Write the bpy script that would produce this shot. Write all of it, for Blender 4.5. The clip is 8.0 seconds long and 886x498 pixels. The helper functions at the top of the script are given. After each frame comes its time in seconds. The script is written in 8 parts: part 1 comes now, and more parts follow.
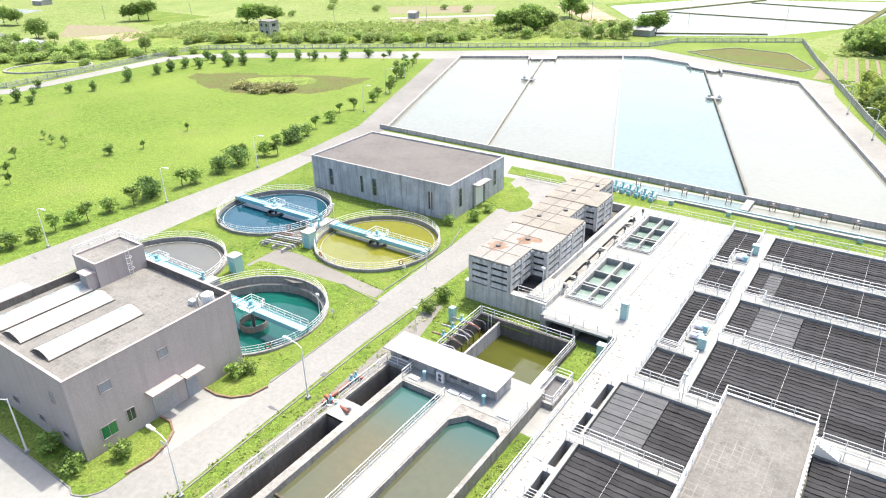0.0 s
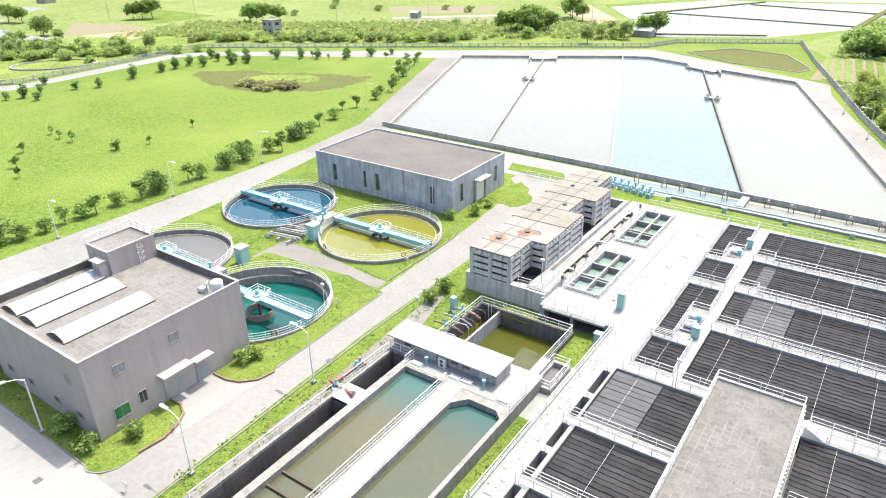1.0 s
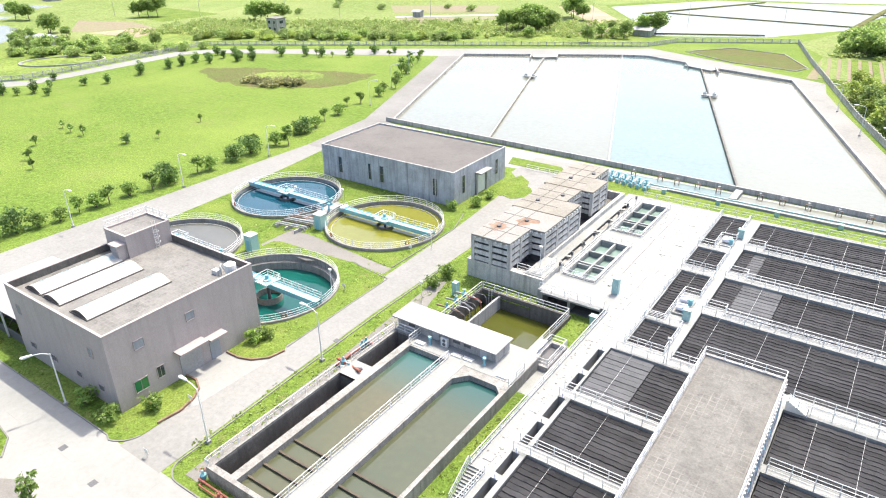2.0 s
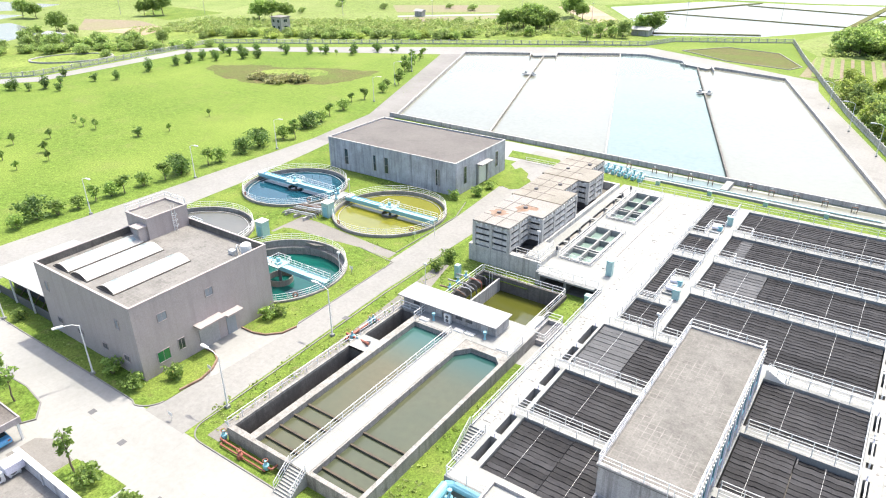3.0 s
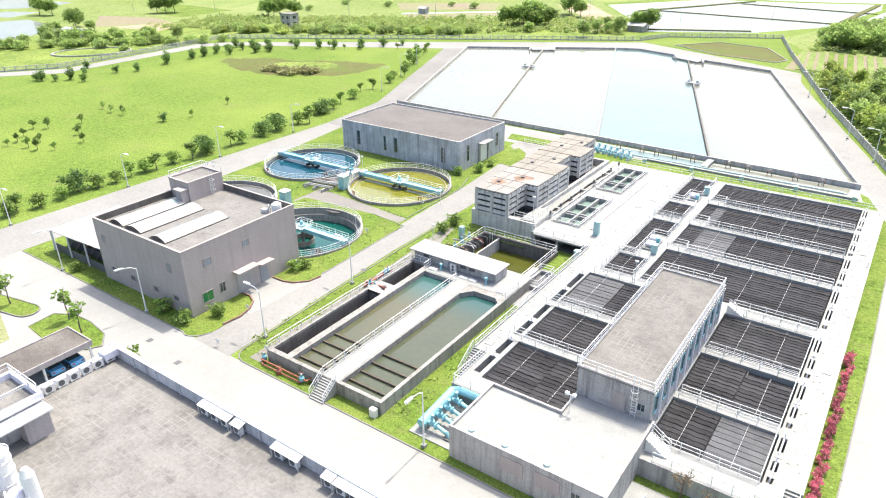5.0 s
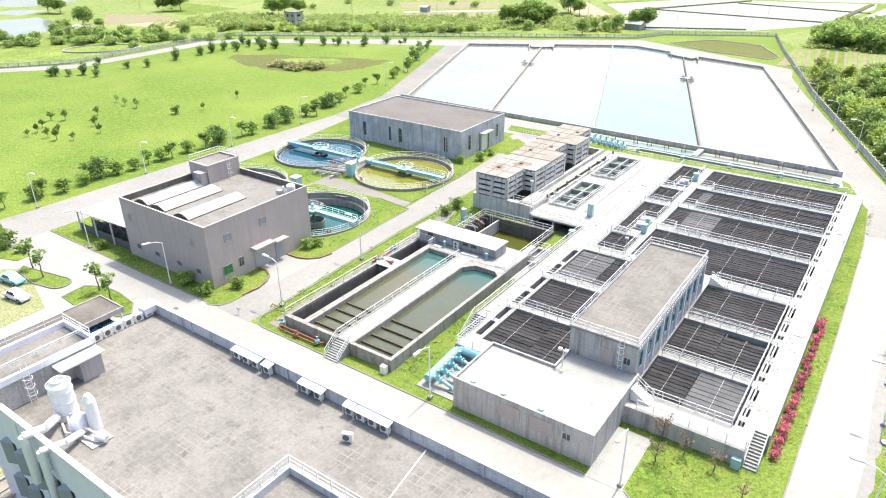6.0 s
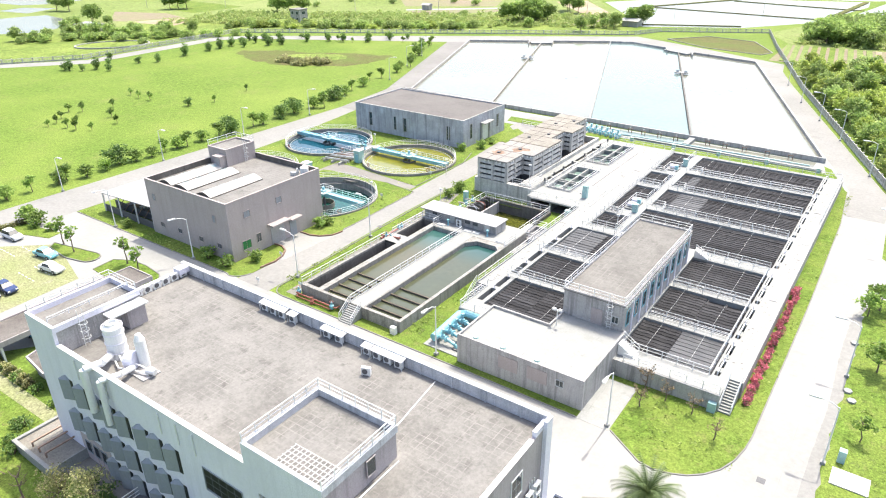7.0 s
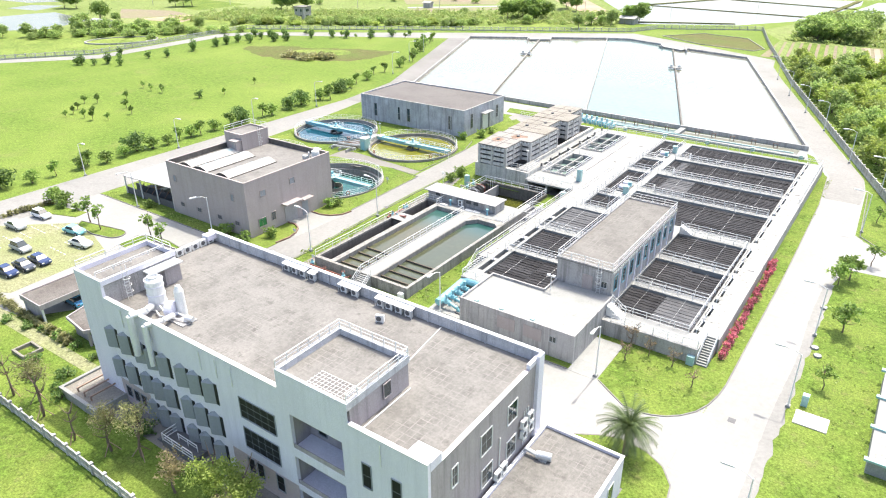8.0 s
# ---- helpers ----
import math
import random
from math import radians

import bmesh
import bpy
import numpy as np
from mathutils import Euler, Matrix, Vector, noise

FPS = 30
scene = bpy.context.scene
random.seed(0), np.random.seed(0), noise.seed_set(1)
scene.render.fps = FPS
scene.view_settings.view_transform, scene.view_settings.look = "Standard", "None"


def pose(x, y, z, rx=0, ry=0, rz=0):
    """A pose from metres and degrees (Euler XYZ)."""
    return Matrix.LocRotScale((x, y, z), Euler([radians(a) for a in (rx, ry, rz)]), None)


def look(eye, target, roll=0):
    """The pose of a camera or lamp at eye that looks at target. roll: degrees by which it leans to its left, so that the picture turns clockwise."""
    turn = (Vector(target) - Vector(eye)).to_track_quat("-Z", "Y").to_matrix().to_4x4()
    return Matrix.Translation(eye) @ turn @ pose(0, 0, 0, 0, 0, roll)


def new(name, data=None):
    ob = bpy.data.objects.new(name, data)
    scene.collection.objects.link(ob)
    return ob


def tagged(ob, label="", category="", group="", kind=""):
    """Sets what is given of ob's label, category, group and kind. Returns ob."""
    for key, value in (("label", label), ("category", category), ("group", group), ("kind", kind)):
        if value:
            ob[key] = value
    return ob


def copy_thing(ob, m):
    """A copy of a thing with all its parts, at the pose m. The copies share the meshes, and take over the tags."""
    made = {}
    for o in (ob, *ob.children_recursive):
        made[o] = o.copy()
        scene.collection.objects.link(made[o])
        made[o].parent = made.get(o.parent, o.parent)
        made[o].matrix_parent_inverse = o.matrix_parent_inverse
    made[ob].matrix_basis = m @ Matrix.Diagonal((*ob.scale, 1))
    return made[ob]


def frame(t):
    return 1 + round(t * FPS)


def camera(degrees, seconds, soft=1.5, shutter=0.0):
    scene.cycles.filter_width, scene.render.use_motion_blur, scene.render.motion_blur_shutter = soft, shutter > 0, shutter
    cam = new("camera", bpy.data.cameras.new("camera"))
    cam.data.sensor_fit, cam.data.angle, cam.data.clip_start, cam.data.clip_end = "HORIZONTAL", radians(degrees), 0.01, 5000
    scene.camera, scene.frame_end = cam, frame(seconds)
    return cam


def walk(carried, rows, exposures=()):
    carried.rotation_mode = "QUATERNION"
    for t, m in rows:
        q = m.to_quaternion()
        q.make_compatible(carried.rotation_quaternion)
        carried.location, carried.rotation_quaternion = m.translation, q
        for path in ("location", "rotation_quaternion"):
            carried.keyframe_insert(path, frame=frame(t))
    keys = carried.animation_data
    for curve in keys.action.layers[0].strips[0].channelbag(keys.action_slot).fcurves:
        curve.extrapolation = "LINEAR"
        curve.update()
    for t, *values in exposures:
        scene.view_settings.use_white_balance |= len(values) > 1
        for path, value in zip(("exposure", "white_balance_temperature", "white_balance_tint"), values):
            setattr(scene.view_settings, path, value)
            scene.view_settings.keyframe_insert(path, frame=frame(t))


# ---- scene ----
cam = camera(66.7, 8.0, soft=1.1)
EXPOSURE = 1.45
PATH = [
    (0, (-1.265, 5.411, 50.357), (-2.301, 6.875, 49.47), -1.4),
    (0.5, (-0.675, 4.309, 50.243), (-1.711, 5.773, 49.358), -1.2),
    (1, (0.153, 2.91, 50.332), (-0.883, 4.374, 49.447), -1.1),
    (1.5, (1.244, 1.158, 50.366), (0.207, 2.621, 49.481), -1.0),
    (3, (5.513, -6.001, 50.5), (4.475, -4.538, 49.617), -0.7),
    (3.5, (7.265, -8.895, 50.48), (6.226, -7.432, 49.598), -0.7),
    (4, (9.102, -11.88, 50.501), (8.063, -10.417, 49.618), -0.6),
    (4.5, (11.121, -15.037, 50.448), (10.08, -13.575, 49.566), -0.7),
    (6, (17.381, -25.193, 50.407), (16.339, -23.731, 49.526), -0.6),
    (6.5, (19.638, -28.886, 50.4), (18.596, -27.424, 49.519), -0.6),
    (7, (21.884, -32.557, 50.359), (20.841, -31.096, 49.477), -0.6),
    (7.5, (24.172, -36.279, 50.262), (23.129, -34.817, 49.38), -0.6),
    (8, (26.505, -40.097, 50.284), (25.463, -38.635, 49.401), -0.5),
]
walk(cam, [(t, look(eye, target, roll)) for t, eye, target, roll in PATH], [(0.0, EXPOSURE)])

# ---- light ----
SUN_ELEVATION, SUN_AZIMUTH = 65.0, 90.0
world = bpy.data.worlds.new("world")
scene.world = world
world.use_nodes = True
wn = world.node_tree
sky = wn.nodes.new("ShaderNodeTexSky")
sky.sky_type = "NISHITA"
sky.sun_disc = False
sky.sun_elevation = radians(SUN_ELEVATION)
sky.sun_rotation = radians(90 - SUN_AZIMUTH)
sky.dust_density = 4.5
sky.air_density = 1.0
wn.links.new(sky.outputs[0], wn.nodes["Background"].inputs[0])
wn.nodes["Background"].inputs[1].default_value = 0.15
sun_lamp = bpy.data.lights.new("sun", "SUN")
sun_lamp.energy, sun_lamp.angle, sun_lamp.color = 2.35, radians(0.6), (1.0, 0.94, 0.82)
sun = new("sun", sun_lamp)
ea, aa = radians(SUN_ELEVATION), radians(SUN_AZIMUTH)
sun.matrix_basis = look((0, 0, 200), (-200 * math.cos(ea) * math.cos(aa), -200 * math.cos(ea) * math.sin(aa), 200 - 200 * math.sin(ea)))


# ---- materials ----
def material(name, base, rough=0.8, vary=0.25, big=0.15, grain=3.0, tint=None, streak=0.0, bump=0.15, metal=0.0, spec=0.5, per_piece=0.0, dirt=None, dirt_at=0.55, transmission=0.0, joints=0.0, joint_tone=0.72, reflect_fade=None, fine=0.12):
    """A surface with variation at two scales. big and grain are frequencies per metre; tint is the colour of patches; streak pulls dirt down walls."""
    m = bpy.data.materials.new(name)
    m.use_nodes = True
    nt = m.node_tree
    b = nt.nodes["Principled BSDF"]
    L = nt.links.new

    def node(kind, **kw):
        n = nt.nodes.new(kind)
        for key, value in kw.items():
            n.inputs[key].default_value = value
        return n

    geo = node("ShaderNodeNewGeometry")
    pos = geo.outputs["Position"]

    def mixer(fac, a, c, mode="MIX"):
        x = nt.nodes.new("ShaderNodeMix")
        x.data_type, x.blend_type = "RGBA", mode
        for sock, val in ((x.inputs[0], fac), (x.inputs[6], a), (x.inputs[7], c)):
            if hasattr(val, "is_output"):
                L(val, sock)
            else:
                sock.default_value = val
        return x.outputs[2]

    def ramp(fac, lo, hi):
        r = nt.nodes.new("ShaderNodeMapRange")
        L(fac, r.inputs[0])
        r.inputs[1].default_value, r.inputs[2].default_value = lo, hi
        return r.outputs[0]

    base4 = (*base, 1)
    dark = tuple(c * (1 - vary) for c in base) + (1,)
    light = tuple(min(1, c * (1 + vary * 0.6)) for c in base) + (1,)
    n1 = node("ShaderNodeTexNoise", Scale=big, Detail=5.0, Roughness=0.6)
    L(pos, n1.inputs["Vector"])
    n2 = node("ShaderNodeTexNoise", Scale=grain, Detail=4.0, Roughness=0.65)
    L(pos, n2.inputs["Vector"])
    col = mixer(ramp(n2.outputs[0], 0.3, 0.7), dark, light)
    col = mixer(ramp(n1.outputs[0], 0.4, 0.68), col, (*(tint or base), 1)) if tint else mixer(0.35, col, base4)
    if streak:
        mp = node("ShaderNodeMapping")
        mp.inputs["Scale"].default_value = (1.3, 1.3, 0.07)
        L(pos, mp.inputs["Vector"])
        n3 = node("ShaderNodeTexNoise", Scale=1.0, Detail=5.0, Roughness=0.7)
        L(mp.outputs[0], n3.inputs["Vector"])
        col = mixer(ramp(n3.outputs[0], 0.48, 0.75), col, tuple(c * (1 - streak) for c in base) + (1,))
    if dirt:
        n4 = node("ShaderNodeTexNoise", Scale=big * 3.1, Detail=8.0, Roughness=0.72)
        L(pos, n4.inputs["Vector"])
        col = mixer(ramp(n4.outputs[0], dirt_at, dirt_at + 0.16), col, (*dirt, 1))
    # blends to a second colour along Y, a reflection put into the base colour
    if reflect_fade:
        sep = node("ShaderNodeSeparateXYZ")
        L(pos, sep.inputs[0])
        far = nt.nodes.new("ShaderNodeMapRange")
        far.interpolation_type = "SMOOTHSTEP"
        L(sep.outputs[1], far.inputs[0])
        far.inputs[1].default_value, far.inputs[2].default_value = reflect_fade[1], reflect_fade[2]
        col = mixer(far.outputs[0], col, (*reflect_fade[0], 1))
    if joints:
        bk = node("ShaderNodeTexBrick")
        bk.offset = 0.0
        for key, value in (("Scale", 1.0), ("Mortar Size", 0.022 if joints > 2 else 0.05), ("Mortar Smooth", 0.3), ("Brick Width", joints), ("Row Height", joints)):
            bk.inputs[key].default_value = value
        L(pos, bk.inputs["Vector"])
        n5 = node("ShaderNodeTexNoise", Scale=0.35, Detail=3.0)
        L(pos, n5.inputs["Vector"])
        fm = nt.nodes.new("ShaderNodeMath")
        fm.operation = "MULTIPLY"
        L(bk.outputs["Fac"], fm.inputs[0])
        L(ramp(n5.outputs[0], 0.4, 0.65), fm.inputs[1])
        col = mixer(fm.outputs[0], col, tuple(min(1, c * joint_tone) for c in base) + (1,))
    if fine:
        n6 = node("ShaderNodeTexNoise", Scale=grain * 3.3, Detail=5.0, Roughness=0.75)
        L(pos, n6.inputs["Vector"])
        speck = nt.nodes.new("ShaderNodeMapRange")
        L(n6.outputs[0], speck.inputs[0])
        for k, v in ((1, 0.32), (2, 0.68), (3, 1 - 1.6 * fine), (4, 1 + 1.4 * fine)):
            speck.inputs[k].default_value = v
        hv = node("ShaderNodeHueSaturation")
        L(speck.outputs[0], hv.inputs["Value"])
        L(col, hv.inputs["Color"])
        col = hv.outputs[0]
    if per_piece:
        info = node("ShaderNodeObjectInfo")
        hsv = node("ShaderNodeHueSaturation")
        r = nt.nodes.new("ShaderNodeMapRange")
        L(info.outputs["Random"], r.inputs[0])
        r.inputs[3].default_value, r.inputs[4].default_value = 1 - per_piece, 1 + per_piece
        L(r.outputs[0], hsv.inputs["Value"])
        L(col, hsv.inputs["Color"])
        col = hsv.outputs[0]
    L(col, b.inputs["Base Color"])
    b.inputs["Roughness"].default_value = rough
    b.inputs["Metallic"].default_value = metal
    b.inputs["Specular IOR Level"].default_value = spec
    b.inputs["Transmission Weight"].default_value = transmission
    if bump:
        bp = node("ShaderNodeBump", Strength=bump, Distance=0.05)
        L(n2.outputs[0], bp.inputs["Height"])
        L(bp.outputs[0], b.inputs["Normal"])
    return m


def foliage(name, a, c):
    """Leaves whose colour varies from clump to clump, a little light passing through."""
    m = bpy.data.materials.new(name)
    m.use_nodes = True
    nt = m.node_tree
    b = nt.nodes["Principled BSDF"]
    geo = nt.nodes.new("ShaderNodeNewGeometry")
    x = nt.nodes.new("ShaderNodeMix")
    x.data_type = "RGBA"
    nt.links.new(geo.outputs["Random Per Island"], x.inputs[0])
    x.inputs[6].default_value, x.inputs[7].default_value = (*a, 1), (*c, 1)
    info = nt.nodes.new("ShaderNodeObjectInfo")
    r = nt.nodes.new("ShaderNodeMapRange")
    nt.links.new(info.outputs["Random"], r.inputs[0])
    r.inputs[3].default_value, r.inputs[4].default_value = 0.7, 1.3
    h = nt.nodes.new("ShaderNodeHueSaturation")
    nt.links.new(x.outputs[2], h.inputs["Color"])
    nt.links.new(r.outputs[0], h.inputs["Value"])
    nt.links.new(h.outputs[0], b.inputs["Base Color"])
    b.inputs["Roughness"].default_value = 0.6
    t = nt.nodes.new("ShaderNodeBsdfTranslucent")
    nt.links.new(h.outputs[0], t.inputs[0])
    mx = nt.nodes.new("ShaderNodeMixShader")
    mx.inputs[0].default_value = 0.48
    out = nt.nodes["Material Output"]
    nt.links.new(b.outputs[0], mx.inputs[1])
    nt.links.new(t.outputs[0], mx.inputs[2])
    nt.links.new(mx.outputs[0], out.inputs[0])
    return m


def water(name, base, tint, rough=0.06, ripple=0.04, scale=1.2, big=0.05, reflect_fade=None):
    return material(name, base, rough=rough, vary=0.12, big=big, grain=scale, tint=tint, bump=ripple, spec=0.5, reflect_fade=reflect_fade, fine=0.0)


grass = material("grass", (0.118, 0.182, 0.032), rough=0.9, vary=0.42, big=0.03, grain=0.8, tint=(0.16, 0.215, 0.045), bump=0.7, spec=0.1, dirt=(0.15, 0.185, 0.05), dirt_at=0.53, fine=0.34)
lawn = material("lawn", (0.106, 0.168, 0.028), rough=0.9, vary=0.5, big=0.14, grain=1.4, tint=(0.150, 0.197, 0.041), bump=0.9, spec=0.1, dirt=(0.16, 0.165, 0.06), dirt_at=0.55, fine=0.36)
dry_grass = material("dry_grass", (0.24, 0.245, 0.14), rough=0.95, vary=0.25, big=0.1, grain=1.0, tint=(0.20, 0.225, 0.10), bump=0.5, spec=0.1, dirt=(0.28, 0.27, 0.21), dirt_at=0.57, fine=0.30)
marsh_grass = material("marsh_grass", (0.115, 0.112, 0.045), rough=0.95, vary=0.3, big=0.08, grain=0.7, tint=(0.10, 0.13, 0.035), bump=0.6, spec=0.1, dirt=(0.17, 0.125, 0.08), dirt_at=0.55, fine=0.40)
rough_green = material("rough_green", (0.14, 0.195, 0.045), rough=0.95, vary=0.45, big=0.06, grain=0.35, tint=(0.19, 0.24, 0.06), bump=0.6, spec=0.1, dirt=(0.24, 0.22, 0.11), dirt_at=0.58, fine=0.40)
soil = material("soil", (0.30, 0.24, 0.17), rough=0.95, vary=0.3, big=0.05, grain=0.8, tint=(0.36, 0.30, 0.22), bump=0.4, spec=0.1)
road_concrete = material("road_concrete", (0.238, 0.238, 0.224), rough=0.85, vary=0.05, big=0.05, grain=0.5, tint=(0.28, 0.279, 0.265), bump=0.05, dirt=(0.205, 0.202, 0.19), dirt_at=0.6, joints=5.0, joint_tone=0.85, fine=0.05)
road_worn = material("road_worn", (0.205, 0.202, 0.19), rough=0.9, vary=0.08, big=0.045, grain=0.5, tint=(0.235, 0.232, 0.22), bump=0.08, dirt=(0.165, 0.16, 0.15), dirt_at=0.57, joints=6.0, joint_tone=0.85, fine=0.08)
asphalt_old = material("asphalt_old", (0.165, 0.157, 0.143), rough=0.9, vary=0.15, big=0.1, grain=2.0, tint=(0.20, 0.19, 0.172), bump=0.15, dirt=(0.12, 0.105, 0.085), dirt_at=0.58)
deck_concrete = material("deck_concrete", (0.245, 0.25, 0.238), rough=0.85, vary=0.1, big=0.34, grain=2.0, tint=(0.28, 0.284, 0.272), bump=0.08, dirt=(0.125, 0.122, 0.11), dirt_at=0.62, joints=3.0, joint_tone=0.62, fine=0.10)
wall_concrete = material("wall_concrete", (0.35, 0.34, 0.33), rough=0.9, vary=0.15, big=0.25, grain=2.5, tint=(0.42, 0.41, 0.40), streak=0.62, bump=0.12, dirt=(0.20, 0.195, 0.18), dirt_at=0.6, fine=0.16)
pale_concrete = material("pale_concrete", (0.46, 0.45, 0.42), rough=0.9, vary=0.18, big=0.3, grain=2.5, tint=(0.54, 0.53, 0.50), streak=0.55, bump=0.12, dirt=(0.27, 0.26, 0.235), dirt_at=0.6, fine=0.16)
tank_concrete = material("tank_concrete", (0.25, 0.24, 0.22), rough=0.9, vary=0.2, big=0.3, grain=2.5, tint=(0.31, 0.30, 0.28), streak=0.5, bump=0.15, dirt=(0.12, 0.115, 0.10), dirt_at=0.56, fine=0.20)
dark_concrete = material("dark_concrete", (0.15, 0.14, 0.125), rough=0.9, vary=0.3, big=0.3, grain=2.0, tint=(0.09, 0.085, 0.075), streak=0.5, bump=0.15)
roof_concrete = material("roof_concrete", (0.152, 0.146, 0.135), rough=0.9, vary=0.2, big=0.22, grain=1.1, tint=(0.20, 0.193, 0.179), bump=0.12, dirt=(0.105, 0.1, 0.092), dirt_at=0.53, joints=0.75, joint_tone=1.35, fine=0.13)
gallery_roof = material("gallery_roof", (0.135, 0.129, 0.118), rough=0.9, vary=0.22, big=0.3, grain=1.3, tint=(0.17, 0.163, 0.15), bump=0.12, dirt=(0.092, 0.087, 0.078), dirt_at=0.54, joints=0.75, joint_tone=1.5, fine=0.14)
hall_wall = material("hall_wall", (0.355, 0.365, 0.395), rough=0.9, vary=0.14, big=0.45, grain=2.0, tint=(0.47, 0.49, 0.53), streak=0.5, bump=0.1, dirt=(0.24, 0.245, 0.25), dirt_at=0.58, fine=0.14)
hall_roof = material("hall_roof", (0.108, 0.1, 0.094), rough=0.9, vary=0.18, big=0.12, grain=0.9, tint=(0.13, 0.121, 0.113), bump=0.12, dirt=(0.082, 0.076, 0.07), dirt_at=0.56, fine=0.12)
brown_roof = material("brown_roof", (0.098, 0.086, 0.076), rough=0.9, vary=0.25, big=0.2, grain=1.8, tint=(0.15, 0.138, 0.125), bump=0.15, dirt=(0.09, 0.08, 0.072), dirt_at=0.56, fine=0.25)
taupe_wall = material("taupe_wall", (0.36, 0.315, 0.30), rough=0.85, vary=0.06, big=0.3, grain=3.0, tint=(0.38, 0.335, 0.32), streak=0.14, bump=0.06)
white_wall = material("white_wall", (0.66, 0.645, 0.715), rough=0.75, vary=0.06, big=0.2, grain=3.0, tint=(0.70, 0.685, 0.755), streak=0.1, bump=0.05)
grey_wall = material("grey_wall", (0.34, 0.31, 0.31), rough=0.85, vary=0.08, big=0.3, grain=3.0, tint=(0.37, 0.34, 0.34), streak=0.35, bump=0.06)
white_paint = material("white_paint", (0.66, 0.665, 0.65), rough=0.5, vary=0.06, grain=5.0, bump=0.03)
black_cover = material("black_cover", (0.028, 0.028, 0.031), spec=0.12, rough=0.7, vary=0.3, big=0.4, grain=4.0, tint=(0.040, 0.040, 0.043), bump=0.1, per_piece=0.3)
grey_cover = material("grey_cover", (0.085, 0.088, 0.094), spec=0.12, rough=0.7, vary=0.2, big=0.5, grain=4.0, tint=(0.105, 0.107, 0.112), bump=0.1, per_piece=0.15)
aqua_paint = material("aqua_paint", (0.17, 0.40, 0.47), rough=0.45, vary=0.12, grain=4.0, tint=(0.23, 0.46, 0.52), bump=0.04)
pale_aqua = material("pale_aqua", (0.30, 0.47, 0.46), rough=0.5, vary=0.1, grain=4.0, bump=0.03, dirt=(0.27, 0.40, 0.39), dirt_at=0.6)
blue_paint = material("blue_paint", (0.05, 0.27, 0.50), rough=0.4, vary=0.12, grain=4.0, bump=0.04)
red_pipe = material("red_pipe", (0.30, 0.085, 0.055), rough=0.6, vary=0.35, grain=5.0, tint=(0.23, 0.10, 0.07), bump=0.08)
galvanised = material("galvanised", (0.52, 0.54, 0.55), rough=0.45, vary=0.1, grain=6.0, metal=0.4, bump=0.03)
sheet_roof = material("sheet_roof", (0.28, 0.28, 0.276), rough=0.5, vary=0.08, big=0.3, grain=2.0, tint=(0.33, 0.325, 0.32), bump=0.05, dirt=(0.22, 0.215, 0.205), dirt_at=0.6)
rust_slab = material("rust_slab", (0.205, 0.19, 0.16), rough=0.9, vary=0.18, big=0.25, grain=2.0, tint=(0.245, 0.23, 0.20), bump=0.1, dirt=(0.16, 0.135, 0.105), dirt_at=0.58, fine=0.20)
pale_slab = material("pale_slab", (0.25, 0.243, 0.225), rough=0.9, vary=0.14, big=0.3, grain=2.0, tint=(0.22, 0.21, 0.19), bump=0.1, dirt=(0.18, 0.155, 0.13), dirt_at=0.6, fine=0.2)
rust_stain = material("rust_stain", (0.20, 0.12, 0.08), rough=0.9, vary=0.3, big=0.9, grain=2.5, tint=(0.25, 0.185, 0.14), bump=0.1)
glass = material("glass", (0.03, 0.045, 0.05), rough=0.08, vary=0.1, bump=0.0, spec=0.8)
dark_glass = material("dark_glass", (0.018, 0.02, 0.023), rough=0.4, vary=0.1, bump=0.0, spec=0.15)
green_glass = material("green_glass", (0.02, 0.16, 0.06), rough=0.1, vary=0.1, bump=0.0, spec=0.8)
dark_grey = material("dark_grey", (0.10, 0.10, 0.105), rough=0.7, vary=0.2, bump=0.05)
louvre_grey = material("louvre_grey", (0.25, 0.27, 0.29), rough=0.7, vary=0.1, grain=4.0, bump=0.05, streak=0.2)
bark = material("bark", (0.16, 0.12, 0.09), rough=0.95, vary=0.4, grain=8.0, bump=0.4)
wood_old = material("wood_old", (0.32, 0.22, 0.16), rough=0.85, vary=0.3, grain=5.0, bump=0.2, per_piece=0.2)
rubber = material("rubber", (0.02, 0.02, 0.02), rough=0.8, vary=0.2, bump=0.05)
leaf_mid = foliage("leaf_mid", (0.128, 0.218, 0.046), (0.294, 0.410, 0.096))
leaf_dark = foliage("leaf_dark", (0.088, 0.162, 0.041), (0.203, 0.317, 0.081))
leaf_yellow = foliage("leaf_yellow", (0.228, 0.312, 0.060), (0.420, 0.492, 0.120))
leaf_russet = foliage("leaf_russet", (0.26, 0.22, 0.11), (0.40, 0.34, 0.18))
leaf_fresh = foliage("leaf_fresh", (0.19, 0.29, 0.075), (0.39, 0.49, 0.155))
leaf_olive = foliage("leaf_olive", (0.230, 0.241, 0.092), (0.380, 0.368, 0.172))
leaf_brown = foliage("leaf_brown", (0.20, 0.15, 0.09), (0.28, 0.22, 0.13))
petal = foliage("petal", (0.42, 0.08, 0.13), (0.62, 0.24, 0.29))
# milky base colour, kept pale so it also carries the sky's white sheen
pond_water = water("pond_water", (0.175, 0.178, 0.14), (0.192, 0.195, 0.155), rough=0.1, ripple=0.03, scale=0.8, big=0.012)
blue_pond_water = water("blue_pond_water", (0.135, 0.185, 0.172), (0.155, 0.20, 0.185), rough=0.1, ripple=0.03, scale=0.8, big=0.012)
blue_water = water("blue_water", (0.008, 0.05, 0.075), (0.012, 0.07, 0.10))
